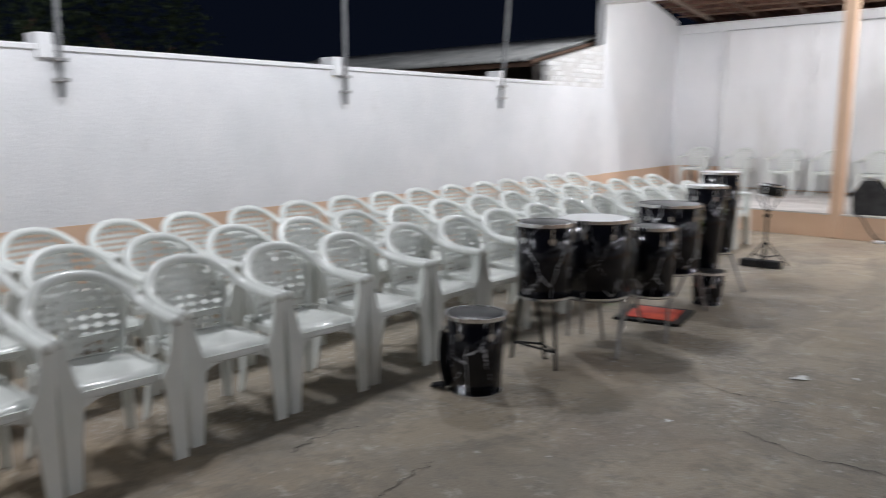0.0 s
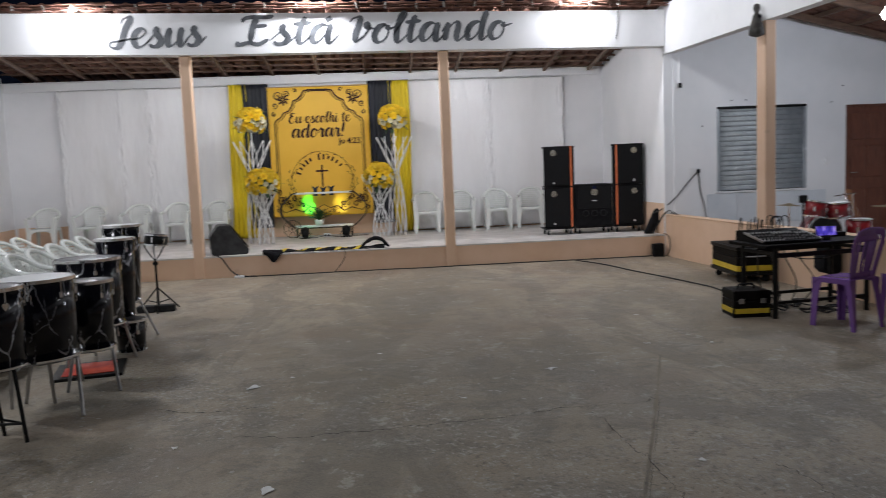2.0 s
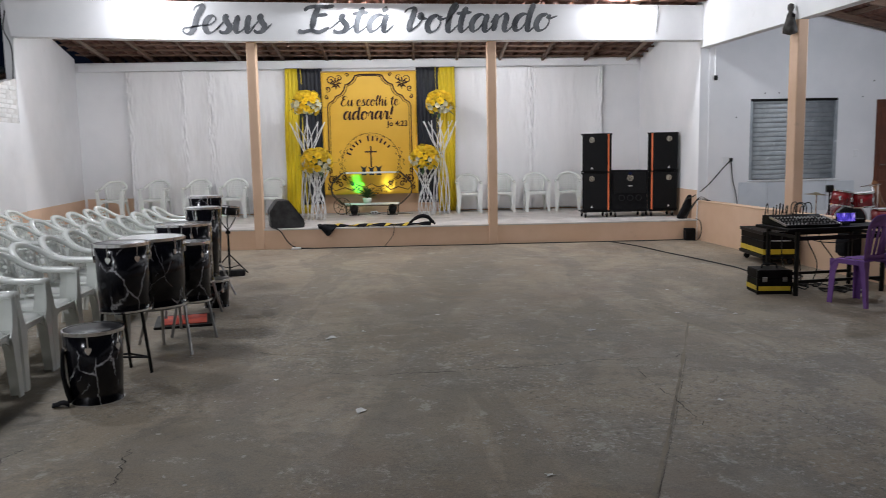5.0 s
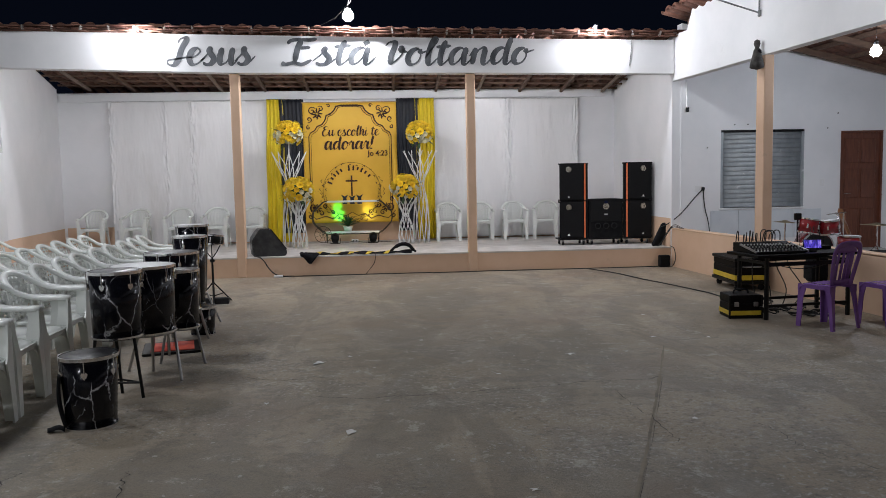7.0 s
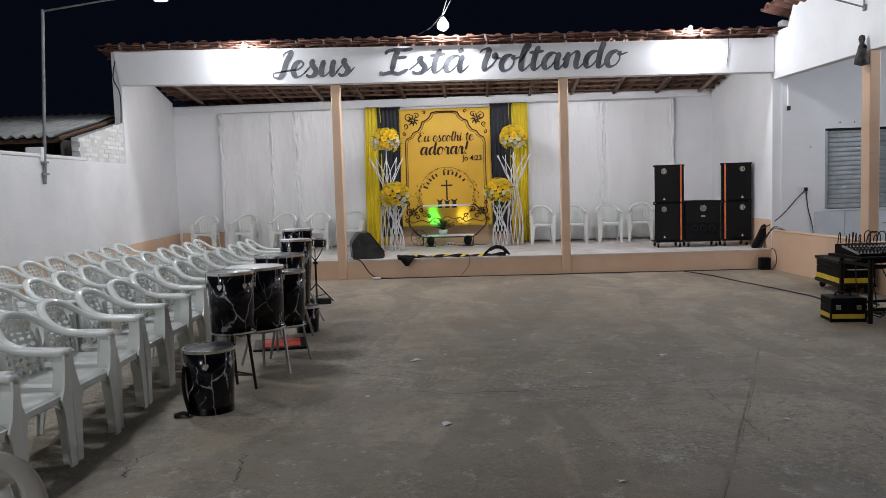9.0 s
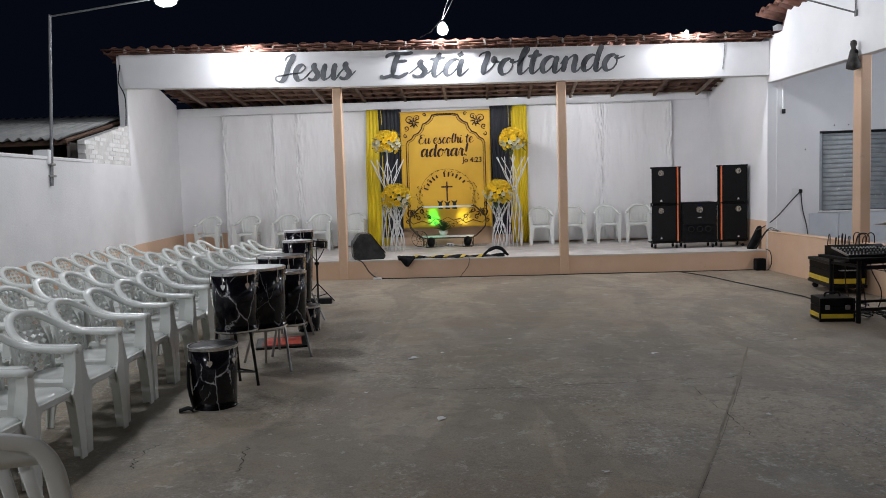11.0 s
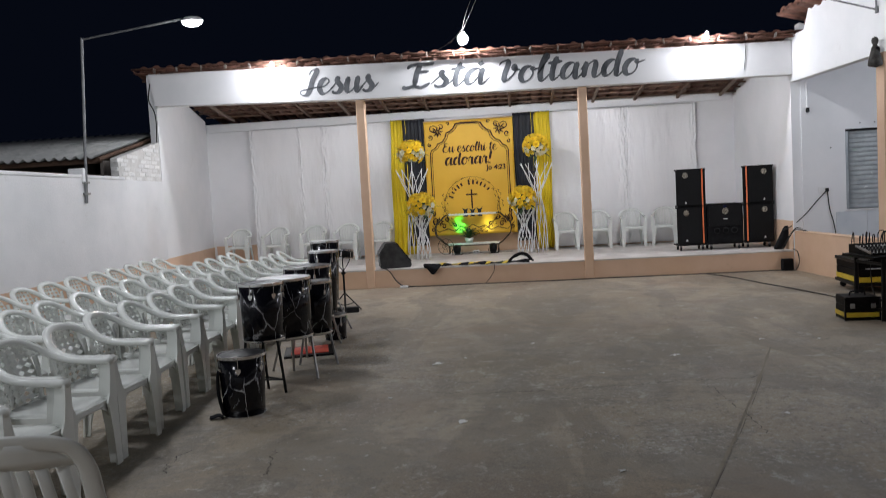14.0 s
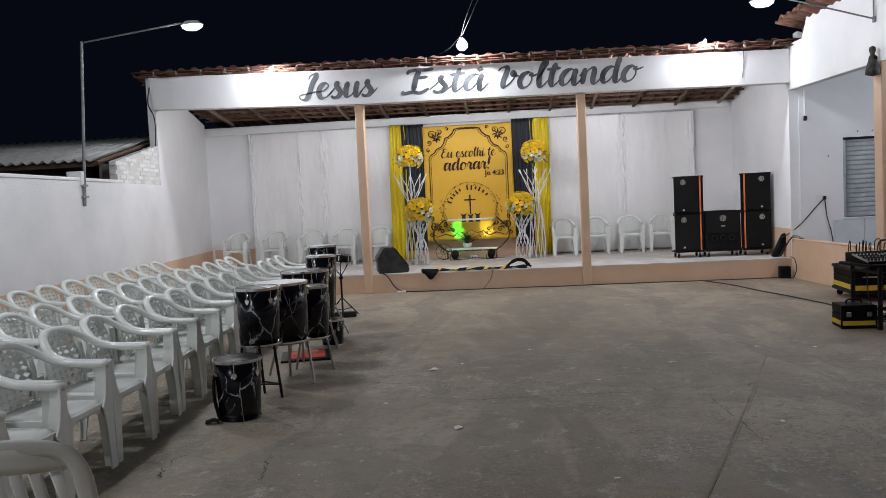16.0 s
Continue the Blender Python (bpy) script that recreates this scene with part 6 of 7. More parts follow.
for k in range(3):
    cable("black cable looped over the veranda wall corner", [(7.02 + 0.03 * k, 0.10, SZ + 0.012), (7.10 + 0.02 * k, 0.0, 0.47 + 0.05 * k), (7.19 + 0.02 * k, -0.10, 0.66 + 0.025 * k), (7.27 + 0.02 * k, -0.20, 0.668 + 0.006 * k), (7.39, -0.28 - 0.03 * k, 0.60), (7.42, -0.31, 0.45)], 0.005)
cable("black cable looped at the wall foot", [(7.16, -0.12, 0.36), (7.2, -0.2, 0.32), (7.205, -0.26, 0.16), (7.18, -0.2, 0.03), (7.08, -0.25, 0.012)], 0.007)
cable("black lead between the spotlights", [(1.36, 2.58, SZ + 0.02), (1.55, 2.66, SZ + 0.01), (1.7, 2.70, SZ + 0.03), (1.78, 2.70, SZ + 0.03), (1.95, 2.64, SZ + 0.01), (2.11, 2.58, SZ + 0.02), (2.5, 2.75, SZ + 0.01)], 0.005)


# ---- veranda end wall ----
win = tagged(new("window_1"), "closed grey metal roller shutter in a plain opening", "", "", "structure")
n = 17
for k in range(n):
    z0 = 0.98 + k * 1.31 / n
    h = 1.31 / n
    bm = sheet(bmesh.new(), 1, 6, lambda u, v: (8.065 + 1.45 * u, WY + 0.034 - 0.006 * math.sin(math.pi * v) ** 0.5, z0 + h * v), 0.004)
    part("slat", bm, "shutter", win, smooth=True)
for x in (8.072, 9.508):
    part("guide_rail", bx(x - 0.012 if x < 8.5 else x - 0.03, x + 0.03 if x < 8.5 else x + 0.012, WY - 0.004, WY + 0.06, 0.972, 2.288), "shutter", win)
part("window_sill", bx(8.04, 9.54, WY - 0.03, WY + 0.0, 0.945, 0.97, bevel=0.004), "white_smooth", win)
part("hood", bx(8.06, 9.52, WY - 0.006, WY + 0.05, 2.25, 2.29, bevel=0.004), "black_metal", win)
# tiled panel under the window
for k in range(4):
    x = 7.89 + k * 0.49
    structure("wall_tile", bx(x, x + 0.482, WY - 0.014, WY - 0.0015, 0.45, 0.935, bevel=0.003), "glazed_tile", "large white wall tile under the window")
door = tagged(new("door_1"), "closed dark red wooden panel door", "", "", "structure")
part("leaf", bx(10.20, 10.89, WY + 0.03, WY + 0.07, 0.235, 2.22), "door_wood", door)
for s in (0, 1):
    x0 = 10.26 + s * 0.30
    for z0, z1 in ((0.36, 0.92), (1.10, 1.60), (1.70, 2.12)):
        part("panel", bx(x0, x0 + 0.25, WY + 0.018, WY + 0.03, z0, z1, bevel=0.008), "door_wood", door)
for x0, x1, z0, z1 in ((10.17, 10.20, 0.22, 2.25), (10.89, 10.92, 0.22, 2.25), (10.20, 10.89, 2.22, 2.25)):
    part("frame", bx(x0, x1, WY - 0.008, WY + 0.08, z0, z1), "door_wood", door)
hd = part("door_handle", tube(bmesh.new(), [(10.24, WY + 0.03, 1.18), (10.24, WY - 0.03, 1.18), (10.34, WY - 0.03, 1.18)], 0.009, 8), "chrome", door, "chrome lever handle")
structure("door_step", bx(10.15, 10.94, WY - 0.02, WY + 0.02, 0.22, 0.234), "veranda_floor", "cement door sill")

plug = thing("wall_socket", "white wall socket with a black plug", "socket", place=pose(7.74, WY, 1.31))
part("plate", bx(-0.13, 0.03, -0.012, -0.001, -0.05, 0.05, bevel=0.004), "white_enamel", plug)
part("plug", bx(-0.02, 0.025, -0.06, -0.012, -0.03, 0.03, bevel=0.008), "rubber", plug)
sw = thing("light_switch", "white light switch on the veranda wall", "switch", place=pose(9.85, WY, 1.38))
part("plate", bx(-0.04, 0.04, -0.012, -0.001, -0.06, 0.06, bevel=0.004), "white_enamel", sw)
part("rocker", bx(-0.014, 0.014, -0.017, -0.012, -0.025, 0.025, bevel=0.003), "white_smooth", sw)
brk = thing("pipe_bracket", "white conduit ending in a small black bracket", "conduit", place=pose(7.46, WY, 0))
part("conduit", tube(bmesh.new(), [(0, -0.018, 3.12), (0, -0.018, 2.68)], 0.016, 8), "white_smooth", brk)
part("bracket", bx(-0.022, 0.03, -0.05, -0.008, 2.60, 2.675, bevel=0.008), "black_metal", brk)
for x, z in ((8.29, 2.38), (8.52, 2.38), (9.92, 2.3), (10.1, 2.55), (7.82, 2.0), (11.02, 2.29)):
    nl = thing("wall_nail", "small dark nail in the white wall", "nail", "nails in the veranda wall", pose(x, WY, z))
    part("nail", transform(lathe(bmesh.new(), [(0, 0.022), (0.011, 0.022), (0.011, 0.018), (0.005, 0.016), (0.005, -0.004)], 8), Matrix.Rotation(radians(90), 4, "X")), "black_metal", nl)

# bird-shaped bundle of cloth tied at the head of the post
rag2 = thing("tied_cloth", "dark grey cloth tied at the head of the post", "cloth", place=pose(7.35, -2.76, 2.94))
part("cloth", lathe(bmesh.new(), [(0, -0.03), (0.09, 0.0), (0.085, 0.06), (0.06, 0.15), (0.045, 0.22), (0.026, 0.26), (0.042, 0.31), (0.035, 0.35), (0, 0.37)], 14), "grey_cloth", rag2, "", True)
part("tie", bx(-0.02, 0.05, -0.05, 0.02, 0.17, 0.24, bevel=0.02), "black_cloth", rag2)


# ---- lamps ----
def bulb_mesh(r=0.072):
    return lathe(bmesh.new(), [(0, -r), (r * 0.5, -r * 0.87), (r * 0.87, -r * 0.5), (r, 0), (r * 0.87, r * 0.5), (r * 0.55, r * 0.87), (r * 0.4, r * 1.2)], 20)


def pole_lamp(y, lx, lz, lean=0.0):
    base = ASKEW_W @ Vector((LX + 0.03, y, 0))
    ob = thing("street_lamp", "galvanised pipe lamp post on the yard wall, lit", "street lamp", "lamp posts on the yard wall", pose(base.x, base.y, 0))
    run = lx - base.x
    part("post", tube(bmesh.new(), [(0, -lean, 1.74), (0, lean, 4.12)], 0.022, 10), "galv", ob)
    part("arm", tube(bmesh.new(), [(0, lean, 4.10), (run - 0.15, 0, lz + 0.10)], 0.013, 8), "galv", ob)
    for z in (1.86, 2.02):
        part("clamp", bx(-0.03, 0.034, -0.055 - 0.8 * lean, 0.055 - 0.8 * lean, z, z + 0.03, bevel=0.004), "dull_steel", ob)
    bm = lathe(bmesh.new(), [(0, 0.10), (0.05, 0.09), (0.075, 0.05), (0.085, 0.035), (0.07, 0.03), (0, 0.03)], 20)
    part("lamp_head", transform(bm, Matrix.Translation((run, 0, lz + 0.03)) @ Matrix.Diagonal((2.0, 1.05, 0.95, 1))), "white_enamel", ob, "white lamp head", True)
    bm = lathe(bmesh.new(), [(0, -0.045), (0.04, -0.04), (0.07, -0.005), (0.075, 0.028), (0, 0.03)], 20)
    ob2 = part("diffuser", transform(bm, Matrix.Translation((run, 0, lz + 0.03)) @ Matrix.Diagonal((2.0, 1.05, 0.95, 1))), "lamp_on", ob, "lit white diffuser", True)
    ob2.visible_shadow = False
    return ob


# the last two posts are added out of view to lift the near floor
for key, y in (("pole_north", -2.72), ("pole_middle", -5.68), ("pole_south", -8.72), ("pole_fill_far", -11.75), ("pole_fill_end", -14.8)):
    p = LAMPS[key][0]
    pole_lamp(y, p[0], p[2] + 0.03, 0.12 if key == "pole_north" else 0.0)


def arm_lamp(y, tip):
    ob = thing("arm_lamp", "lit lamp on a steel arm from the veranda beam", "lamp", "arm lamps on the veranda beam", pose(RX - 0.003 - 0.0751 * y, y, 0))
    dx = tip[0] - RX + 0.003 + 0.0751 * y
    part("arm", tube(bmesh.new(), [(0.0, 0, 3.66), (dx + 0.22, 0, tip[2] + 0.10), (dx + 0.05, 0, tip[2] + 0.11)], 0.011, 8), "galv", ob)
    part("stay", tube(bmesh.new(), [(-0.02, 0, 3.66), (-0.02, 0, 4.05)], 0.010, 6), "galv", ob)
    part("wall_plate", bx(-0.03, 0.0, -0.025, 0.025, 3.62, 3.70, bevel=0.004), "galv", ob)
    bm = lathe(bmesh.new(), [(0, 0.10), (0.05, 0.09), (0.075, 0.05), (0.085, 0.035), (0.07, 0.03), (0, 0.03)], 20)
    part("lamp_head", transform(bm, Matrix.Translation((dx, 0, tip[2] + 0.03)) @ Matrix.Diagonal((2.0, 1.05, 0.95, 1))), "white_enamel", ob, "white lamp head", True)
    bm = lathe(bmesh.new(), [(0, -0.045), (0.04, -0.04), (0.07, -0.005), (0.075, 0.028), (0, 0.03)], 20)
    d = part("diffuser", transform(bm, Matrix.Translation((dx, 0, tip[2] + 0.03)) @ Matrix.Diagonal((2.0, 1.05, 0.95, 1))), "lamp_on", ob, "lit white diffuser", True)
    d.visible_shadow = False


# the second arm lamp is added, unseen, to fill the middle of the yard
for key in ("wall_arm", "wall_arm_fill"):
    p = LAMPS[key][0]
    arm_lamp(p[1], p)


def bare_bulb(place, label, *drop):
    ob = thing("light_bulb", label, "light bulb", place=pose(*place))
    # the globe before the beam is oversized: its glare is put into the shape
    d = part("globe", bulb_mesh(0.092 if place[1] == -0.42 else 0.072), "lamp_on", ob, "lit white bulb", True)
    d.visible_shadow = False
    part("socket", lathe(bmesh.new(), [(0, 0.07), (0.026, 0.07), (0.026, 0.13), (0.012, 0.15), (0, 0.15)], 14), "rubber", ob, "black lamp holder")
    part("flex", tube(bmesh.new(), [(0, 0, 0.14), *drop], 0.0022, 6), "cable", ob)
    return ob


bare_bulb(LAMPS["beam_bulb"][0], "lit bare bulb hanging before the sign beam", (0.02, -0.02, 0.19), (-0.2, 0.06, -0.02), (-0.5, 0.12, -0.15), (-0.56, 0.30, -0.255))
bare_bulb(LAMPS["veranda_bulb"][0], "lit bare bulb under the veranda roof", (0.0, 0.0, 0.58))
bare_bulb(LAMPS["stage_bulb_middle"][0], "lit bare bulb out of view behind the sign beam", (0.0, 0.0, 0.36))
# west bulb: added only to brighten that end of the stage
bare_bulb(LAMPS["stage_fill_west"][0], "lit bare bulb out of view behind the sign beam", (0.0, 0.0, 0.36))
bare_bulb(LAMPS["stage_bulb_east"][0], "lit bare bulb out of view behind the sign beam", (0.0, 0.0, 0.36))


def eave_lamp(place):
    ob = thing("eave_lamp", "small lit lamp fixed under the eave tiles", "lamp", "lamps under the eave", pose(*place))
    part("bracket", tube(bmesh.new(), [(0, 0.22, 0.0), (0, 0.03, 0.03), (0, 0, 0.0)], 0.008, 6), "white_enamel", ob)
    part("holder", lathe(bmesh.new(), [(0, -0.05), (0.02, -0.05), (0.024, 0.0), (0.012, 0.02), (0, 0.02)], 14), "white_enamel", ob)
    d = part("globe", transform(lathe(bmesh.new(), [(0, -0.055), (0.018, -0.045), (0.024, -0.02), (0.016, 0.0)], 14), Matrix.Translation((0, 0, -0.045))), "lamp_on", ob, "lit lamp", True)
    d.visible_shadow = False


for key in ("fascia_west", "fascia_east"):
    p = LAMPS[key][0]
    eave_lamp((p[0], p[1], p[2] + 0.07))

# twin overhead wires to the middle bulb
cable("twisted overhead wire leading to the bulb", [(1.88, -0.44, 4.29), (2.05, -1.5, 4.28), (2.25, -2.4, 4.38), (2.49, -3.2, 4.48), (2.8, -6.0, 4.95), (3.05, -10.0, 5.5), (3.3, -19.9, 5.9)], 0.006, name="overhead_wire")
cable("overhead wire leading to the bulb", [(1.86, -0.44, 4.28), (2.00, -1.5, 4.31), (2.19, -2.4, 4.42), (2.43, -3.2, 4.53), (2.7, -6.0, 5.02), (2.95, -10.0, 5.55), (3.2, -19.9, 5.95)], 0.005, name="overhead_wire")
cable("thin wire hanging from the eave on the beam", [(6.48, -0.12, 3.86), (6.49, -0.108, 3.62), (6.46, -0.106, 3.36)], 0.004)
cable("dark wires hanging down the beam end", [(-3.76, -0.02, 3.84), (-3.80, -0.03, 3.55), (-3.70, -0.02, 3.25), (-3.74, 0.0, 2.6)], 0.009, "cable", "hanging_wire")


# ---- mixer table and cases ----
tb = thing("mixer_table", "narrow black steel-framed table with a dark top", "table", place=pose(6.79, -4.70, 0, 0, 0, 8))
part("tabletop", bx(-0.63, 0.56, -0.40, 0.18, 0.655, 0.685, bevel=0.005), "case", tb)
for x in (-0.50, 0.48):
    for y in (-0.36, 0.13):
        part("leg", tube(bmesh.new(), [(x, y, 0.655), (x, y, 0.0)], 0.024, 6), "black_metal", tb)
    part("side_rail", bx(x - 0.014, x + 0.014, -0.36, 0.13, 0.10, 0.128), "black_metal", tb)
    part("top_rail", bx(x - 0.014, x + 0.014, -0.36, 0.13, 0.58, 0.612), "black_metal", tb)
for y in (-0.36, 0.13):
    part("cross_rail", bx(-0.50, 0.48, y - 0.014, y + 0.014, 0.13, 0.158), "black_metal", tb)
    part("apron_rail", bx(-0.50, 0.48, y - 0.014, y + 0.014, 0.56, 0.60), "black_metal", tb)
mix = thing("audio_mixer", "black audio mixing desk with rows of knobs", "mixer", place=pose(6.525, -4.83, 0.685, 0, 0, 4))
bm = bmesh.new()
prism(bm, [(-0.24, 0.012), (-0.20, 0.0), (0.26, 0.0), (0.26, 0.095), (0.15, 0.105), (0.10, 0.082), (-0.24, 0.026)], "y", -0.285, 0.285)
part("body", transform(bm, Matrix.Rotation(radians(90), 4, "Z")), "case", mix)
for x in (-0.292, 0.292):
    part("end_cheek", bx(x - 0.008, x + 0.008, -0.235, 0.10, 0.030, 0.048), "dull_steel", mix, "steel edge strip").matrix_basis = Matrix.Translation((0, 0, 0.028)) @ Matrix.Rotation(0.18, 4, "X")
kn = lathe(bmesh.new(), [(0, 0.014), (0.005, 0.014), (0.0065, 0.0)], 8)
caps_of = {"rubber": finish(kn, "knob", "rubber")}
caps_of["paper"] = caps_of["rubber"].copy()
caps_of["paper"].materials[0] = M["paper"]
caps_of["rope"] = caps_of["rubber"].copy()
caps_of["rope"].materials[0] = M["dull_steel"]
for i in range(15):
    for j in range(9):
        k_ob = new("knob", caps_of[("paper", "rubber", "rope", "rubber", "rubber", "rope", "rubber", "rubber", "paper")[(j + i // 6) % 9]])
        k_ob.parent = mix
        v = -0.215 + j * 0.034
        k_ob.matrix_basis = Matrix.Translation((-0.262 + i * 0.0373, v, 0.026 + (v + 0.24) * 0.164))
for i in range(11):
    x = (-0.26, -0.20, -0.165, -0.13, -0.09, -0.06, 0.0, 0.05, 0.10, 0.17, 0.23)[i]
    up, dx = (0.22, 0.18, 0.20, 0.22, 0.21, 0.19, 0.23, 0.21, 0.18, 0.22, 0.22)[i], (0.01, 0.035, 0.03, 0.04, 0.025, 0.05, 0.10, 0.12, 0.07, -0.10, -0.05)[i]
    part("plug_lead", tube(bmesh.new(), smooth_path([(x, 0.19, 0.11), (x, 0.192, up - 0.04), (x + 0.2 * dx, 0.20, up - 0.008), (x + 0.5 * dx, 0.215, up), (x + 0.8 * dx, 0.23, up - 0.008), (x + dx, 0.25, up - 0.05), (x + 1.1 * dx, 0.285, 0.0)], 4), 0.0055, 6), "cable", mix, "black plugged lead", True)
for i in range(2):
    rx = thing("wireless_receiver", "small black wireless receiver with upright antennas", "receiver", "wireless receivers on the table", pose(7.06 + 0.14 * i, -4.66 + 0.03 * i, 0.685, 0, 0, 10))
    part("body", bx(-0.1, 0.1, -0.06, 0.06, 0, 0.04, bevel=0.005), "case", rx)
    for s in (-1, 1):
        part("antenna", tube(bmesh.new(), [(s * 0.085, 0.05, 0.03), (s * 0.09, 0.05, 0.26)], 0.0022, 6), "black_metal", rx)
ph = thing("phone", "phone with a lit blue screen propped on the table", "phone", place=pose(6.955, -4.92, 0.685, 0, 0, -8))
bm = transform(bx(-0.098, 0.098, -0.006, 0.006, 0.03, 0.135, bevel=0.006), Matrix.Rotation(-0.25, 4, "X"))
part("body", bm, "case", ph)
part("screen", transform(bx(-0.089, 0.089, -0.0085, -0.0065, 0.040, 0.127), Matrix.Rotation(-0.25, 4, "X")), "screen", ph, "lit blue screen")
part("prop", tube(bmesh.new(), [(0, 0.02, 0.09), (0, 0.09, 0.0)], 0.004, 6), "black_metal", ph)
part("cradle", bx(-0.035, 0.035, -0.025, 0.03, 0.0, 0.034, bevel=0.006), "rubber", ph)


def flight_case(label, place, w, d, h, casters):
    ob = thing("flight_case", label, "equipment case", "black cases with yellow stripes", place)
    z = 0.09 if casters else 0.0
    part("body", bx(-w / 2, w / 2, -d / 2, d / 2, z, z + h * 0.62, bevel=0.008), "case", ob)
    part("lid", bx(-w / 2, w / 2, -d / 2, d / 2, z + h * 0.63, z + h, bevel=0.008), "case", ob)
    part("stripe", bx(-w / 2 - 0.003, w / 2 + 0.003, -d / 2 - 0.003, d / 2 + 0.003, z + h * 0.15, z + h * 0.34), "yellow_tape", ob, "yellow painted stripe")
    for s in (-1, 1):
        part("latch", bx(s * w * 0.3 - 0.025, s * w * 0.3 + 0.025, -d / 2 - 0.008, -d / 2, z + h * 0.52, z + h * 0.72, bevel=0.004), "dull_steel", ob, "steel latch")
        part("edge_trim", bx(s * w / 2 - 0.012, s * w / 2 + 0.005, -d / 2 - 0.005, -d / 2 + 0.012, z, z + h), "black_metal", ob)
    part("handle", tube(bmesh.new(), smooth_path([(-0.08, 0, z + h), (-0.06, 0, z + h + 0.04), (0.06, 0, z + h + 0.04), (0.08, 0, z + h)], 4), 0.010, 8), "rubber", ob, "", True)
    if casters:
        for zz in (z - 0.004, z + h - 0.045):
            part("rim", bx(-w / 2 - 0.022, w / 2 + 0.022, -d / 2 - 0.016, d / 2 + 0.016, zz, zz + 0.042, bevel=0.006), "black_metal", ob, "protruding black rim")
        part("drop_handle", tube(bmesh.new(), [(-w / 2 - 0.005, -0.12, z + h * 0.66), (-w / 2 - 0.03, -0.11, z + h * 0.66), (-w / 2 - 0.03, 0.11, z + h * 0.66), (-w / 2 - 0.005, 0.12, z + h * 0.66)], 0.009, 6), "dull_steel", ob, "steel drop handle")
        for sx in (-1, 1):
            for sy in (-1, 1):
                part("caster", transform(lathe(bmesh.new(), [(0, -0.014), (0.036, -0.014), (0.042, -0.006), (0.042, 0.006), (0.036, 0.014), (0, 0.014)], 16), Matrix.Translation((sx * (w / 2 - 0.07), sy * (d / 2 - 0.06), 0.042)) @ Matrix.Rotation(radians(90), 4, "Y")), "rubber", ob, "", True)
    return ob


flight_case("small black tool case with a yellow stripe on the floor", pose(6.19, -4.86, 0, 0, 0, -4), 0.34, 0.32, 0.25, False)
flight_case("long black flight case with a yellow stripe on casters", pose(7.195, -2.67, 0, 0, 0, 86), 0.82, 0.43, 0.345, True)
bk = thing("backpack", "black soft bag hanging over the low peach wall", "bag", place=pose(7.44, -4.15, 0.24, 0, 0, 90))
part("strap", tube(bmesh.new(), [(-0.08, -0.02, 0.30), (-0.06, -0.10, 0.43), (0.0, -0.14, 0.432), (0.06, -0.10, 0.43), (0.08, -0.02, 0.30)], 0.012, 6), "black_cloth", bk)
part("bag", bx(-0.13, 0.13, -0.085, 0.085, 0, 0.34, bevel=0.05, segments=3), "black_cloth", bk, "", True)
part("pocket", bx(-0.10, 0.10, 0.075, 0.11, 0.04, 0.20, bevel=0.015, segments=2), "black_cloth", bk, "", True)
rd = random.Random(9)
for k in range(7):
    x, y = 6.75 + rd.uniform(-0.3, 0.35), -4.5 + rd.uniform(-0.5, 0.5)
    r = rd.uniform(0.10, 0.22)
    pts = [(x + r * (1 + 0.2 * math.sin(3 * a)) * math.cos(a), y + 0.7 * r * math.sin(a), 0.012 + 0.012 * (i % 3)) for i, a in enumerate([0.55 * j for j in range(17)])]
    cable("black cable coiled loosely under the table", pts, 0.007)
for k in range(4):
    cable("black lead hanging from the mixer table", [(6.45 + 0.14 * k, -4.60 + 0.01 * k, 0.665), (6.47 + 0.14 * k, -4.54, 0.5), (6.53 + 0.15 * k, -4.45 - 0.08 * k, 0.25), (6.6 + 0.12 * k, -4.5, 0.03), (6.75, -4.4 - 0.1 * k, 0.012)], 0.006)
cable("black lead sagging behind the table", [(6.4, -4.98, 0.60), (6.7, -4.96, 0.52), (7.0, -4.92, 0.52), (7.25, -4.88, 0.60)], 0.005)

# ---- drum kit, guitar and stands on the veranda ----
VF = 0.22
kit = thing("drum_kit", "red lacquered drum kit with chrome hoops on the veranda", "drum kit", place=pose(8.70, -2.0, VF, 0, 0, -6))


def tom(name, x, y, z, r, h, tilt, axis="Y"):
    m = Matrix.Translation((x, y, z)) @ Matrix.Rotation(tilt, 4, axis)
    sh = part(name, transform(lathe(bmesh.new(), [(r - 0.006, 0), (r, 0), (r, h), (r - 0.006, h)], 32), m), "red_drum", kit, "red lacquered shell", True)
    part("drumhead", transform(lathe(bmesh.new(), [(0, h - 0.004), (r - 0.004, h - 0.004)], 32), m), "white_skin", sh)
    part("bottom_head", transform(lathe(bmesh.new(), [(0, 0.004), (r - 0.004, 0.004)], 32), m), "white_skin", sh)
    for z0 in (-0.004, h - 0.016):
        part("hoop", transform(hoop(bmesh.new(), r + 0.004, z0, 0.02, 0.005, 32), m), "chrome", sh)
    for k in range(6):
        part("lug", transform(bx(r, r + 0.02, -0.011, 0.011, h * 0.35, h * 0.65, bevel=0.004), m @ Matrix.Rotation(1.047 * k, 4, "Z")), "chrome", sh)


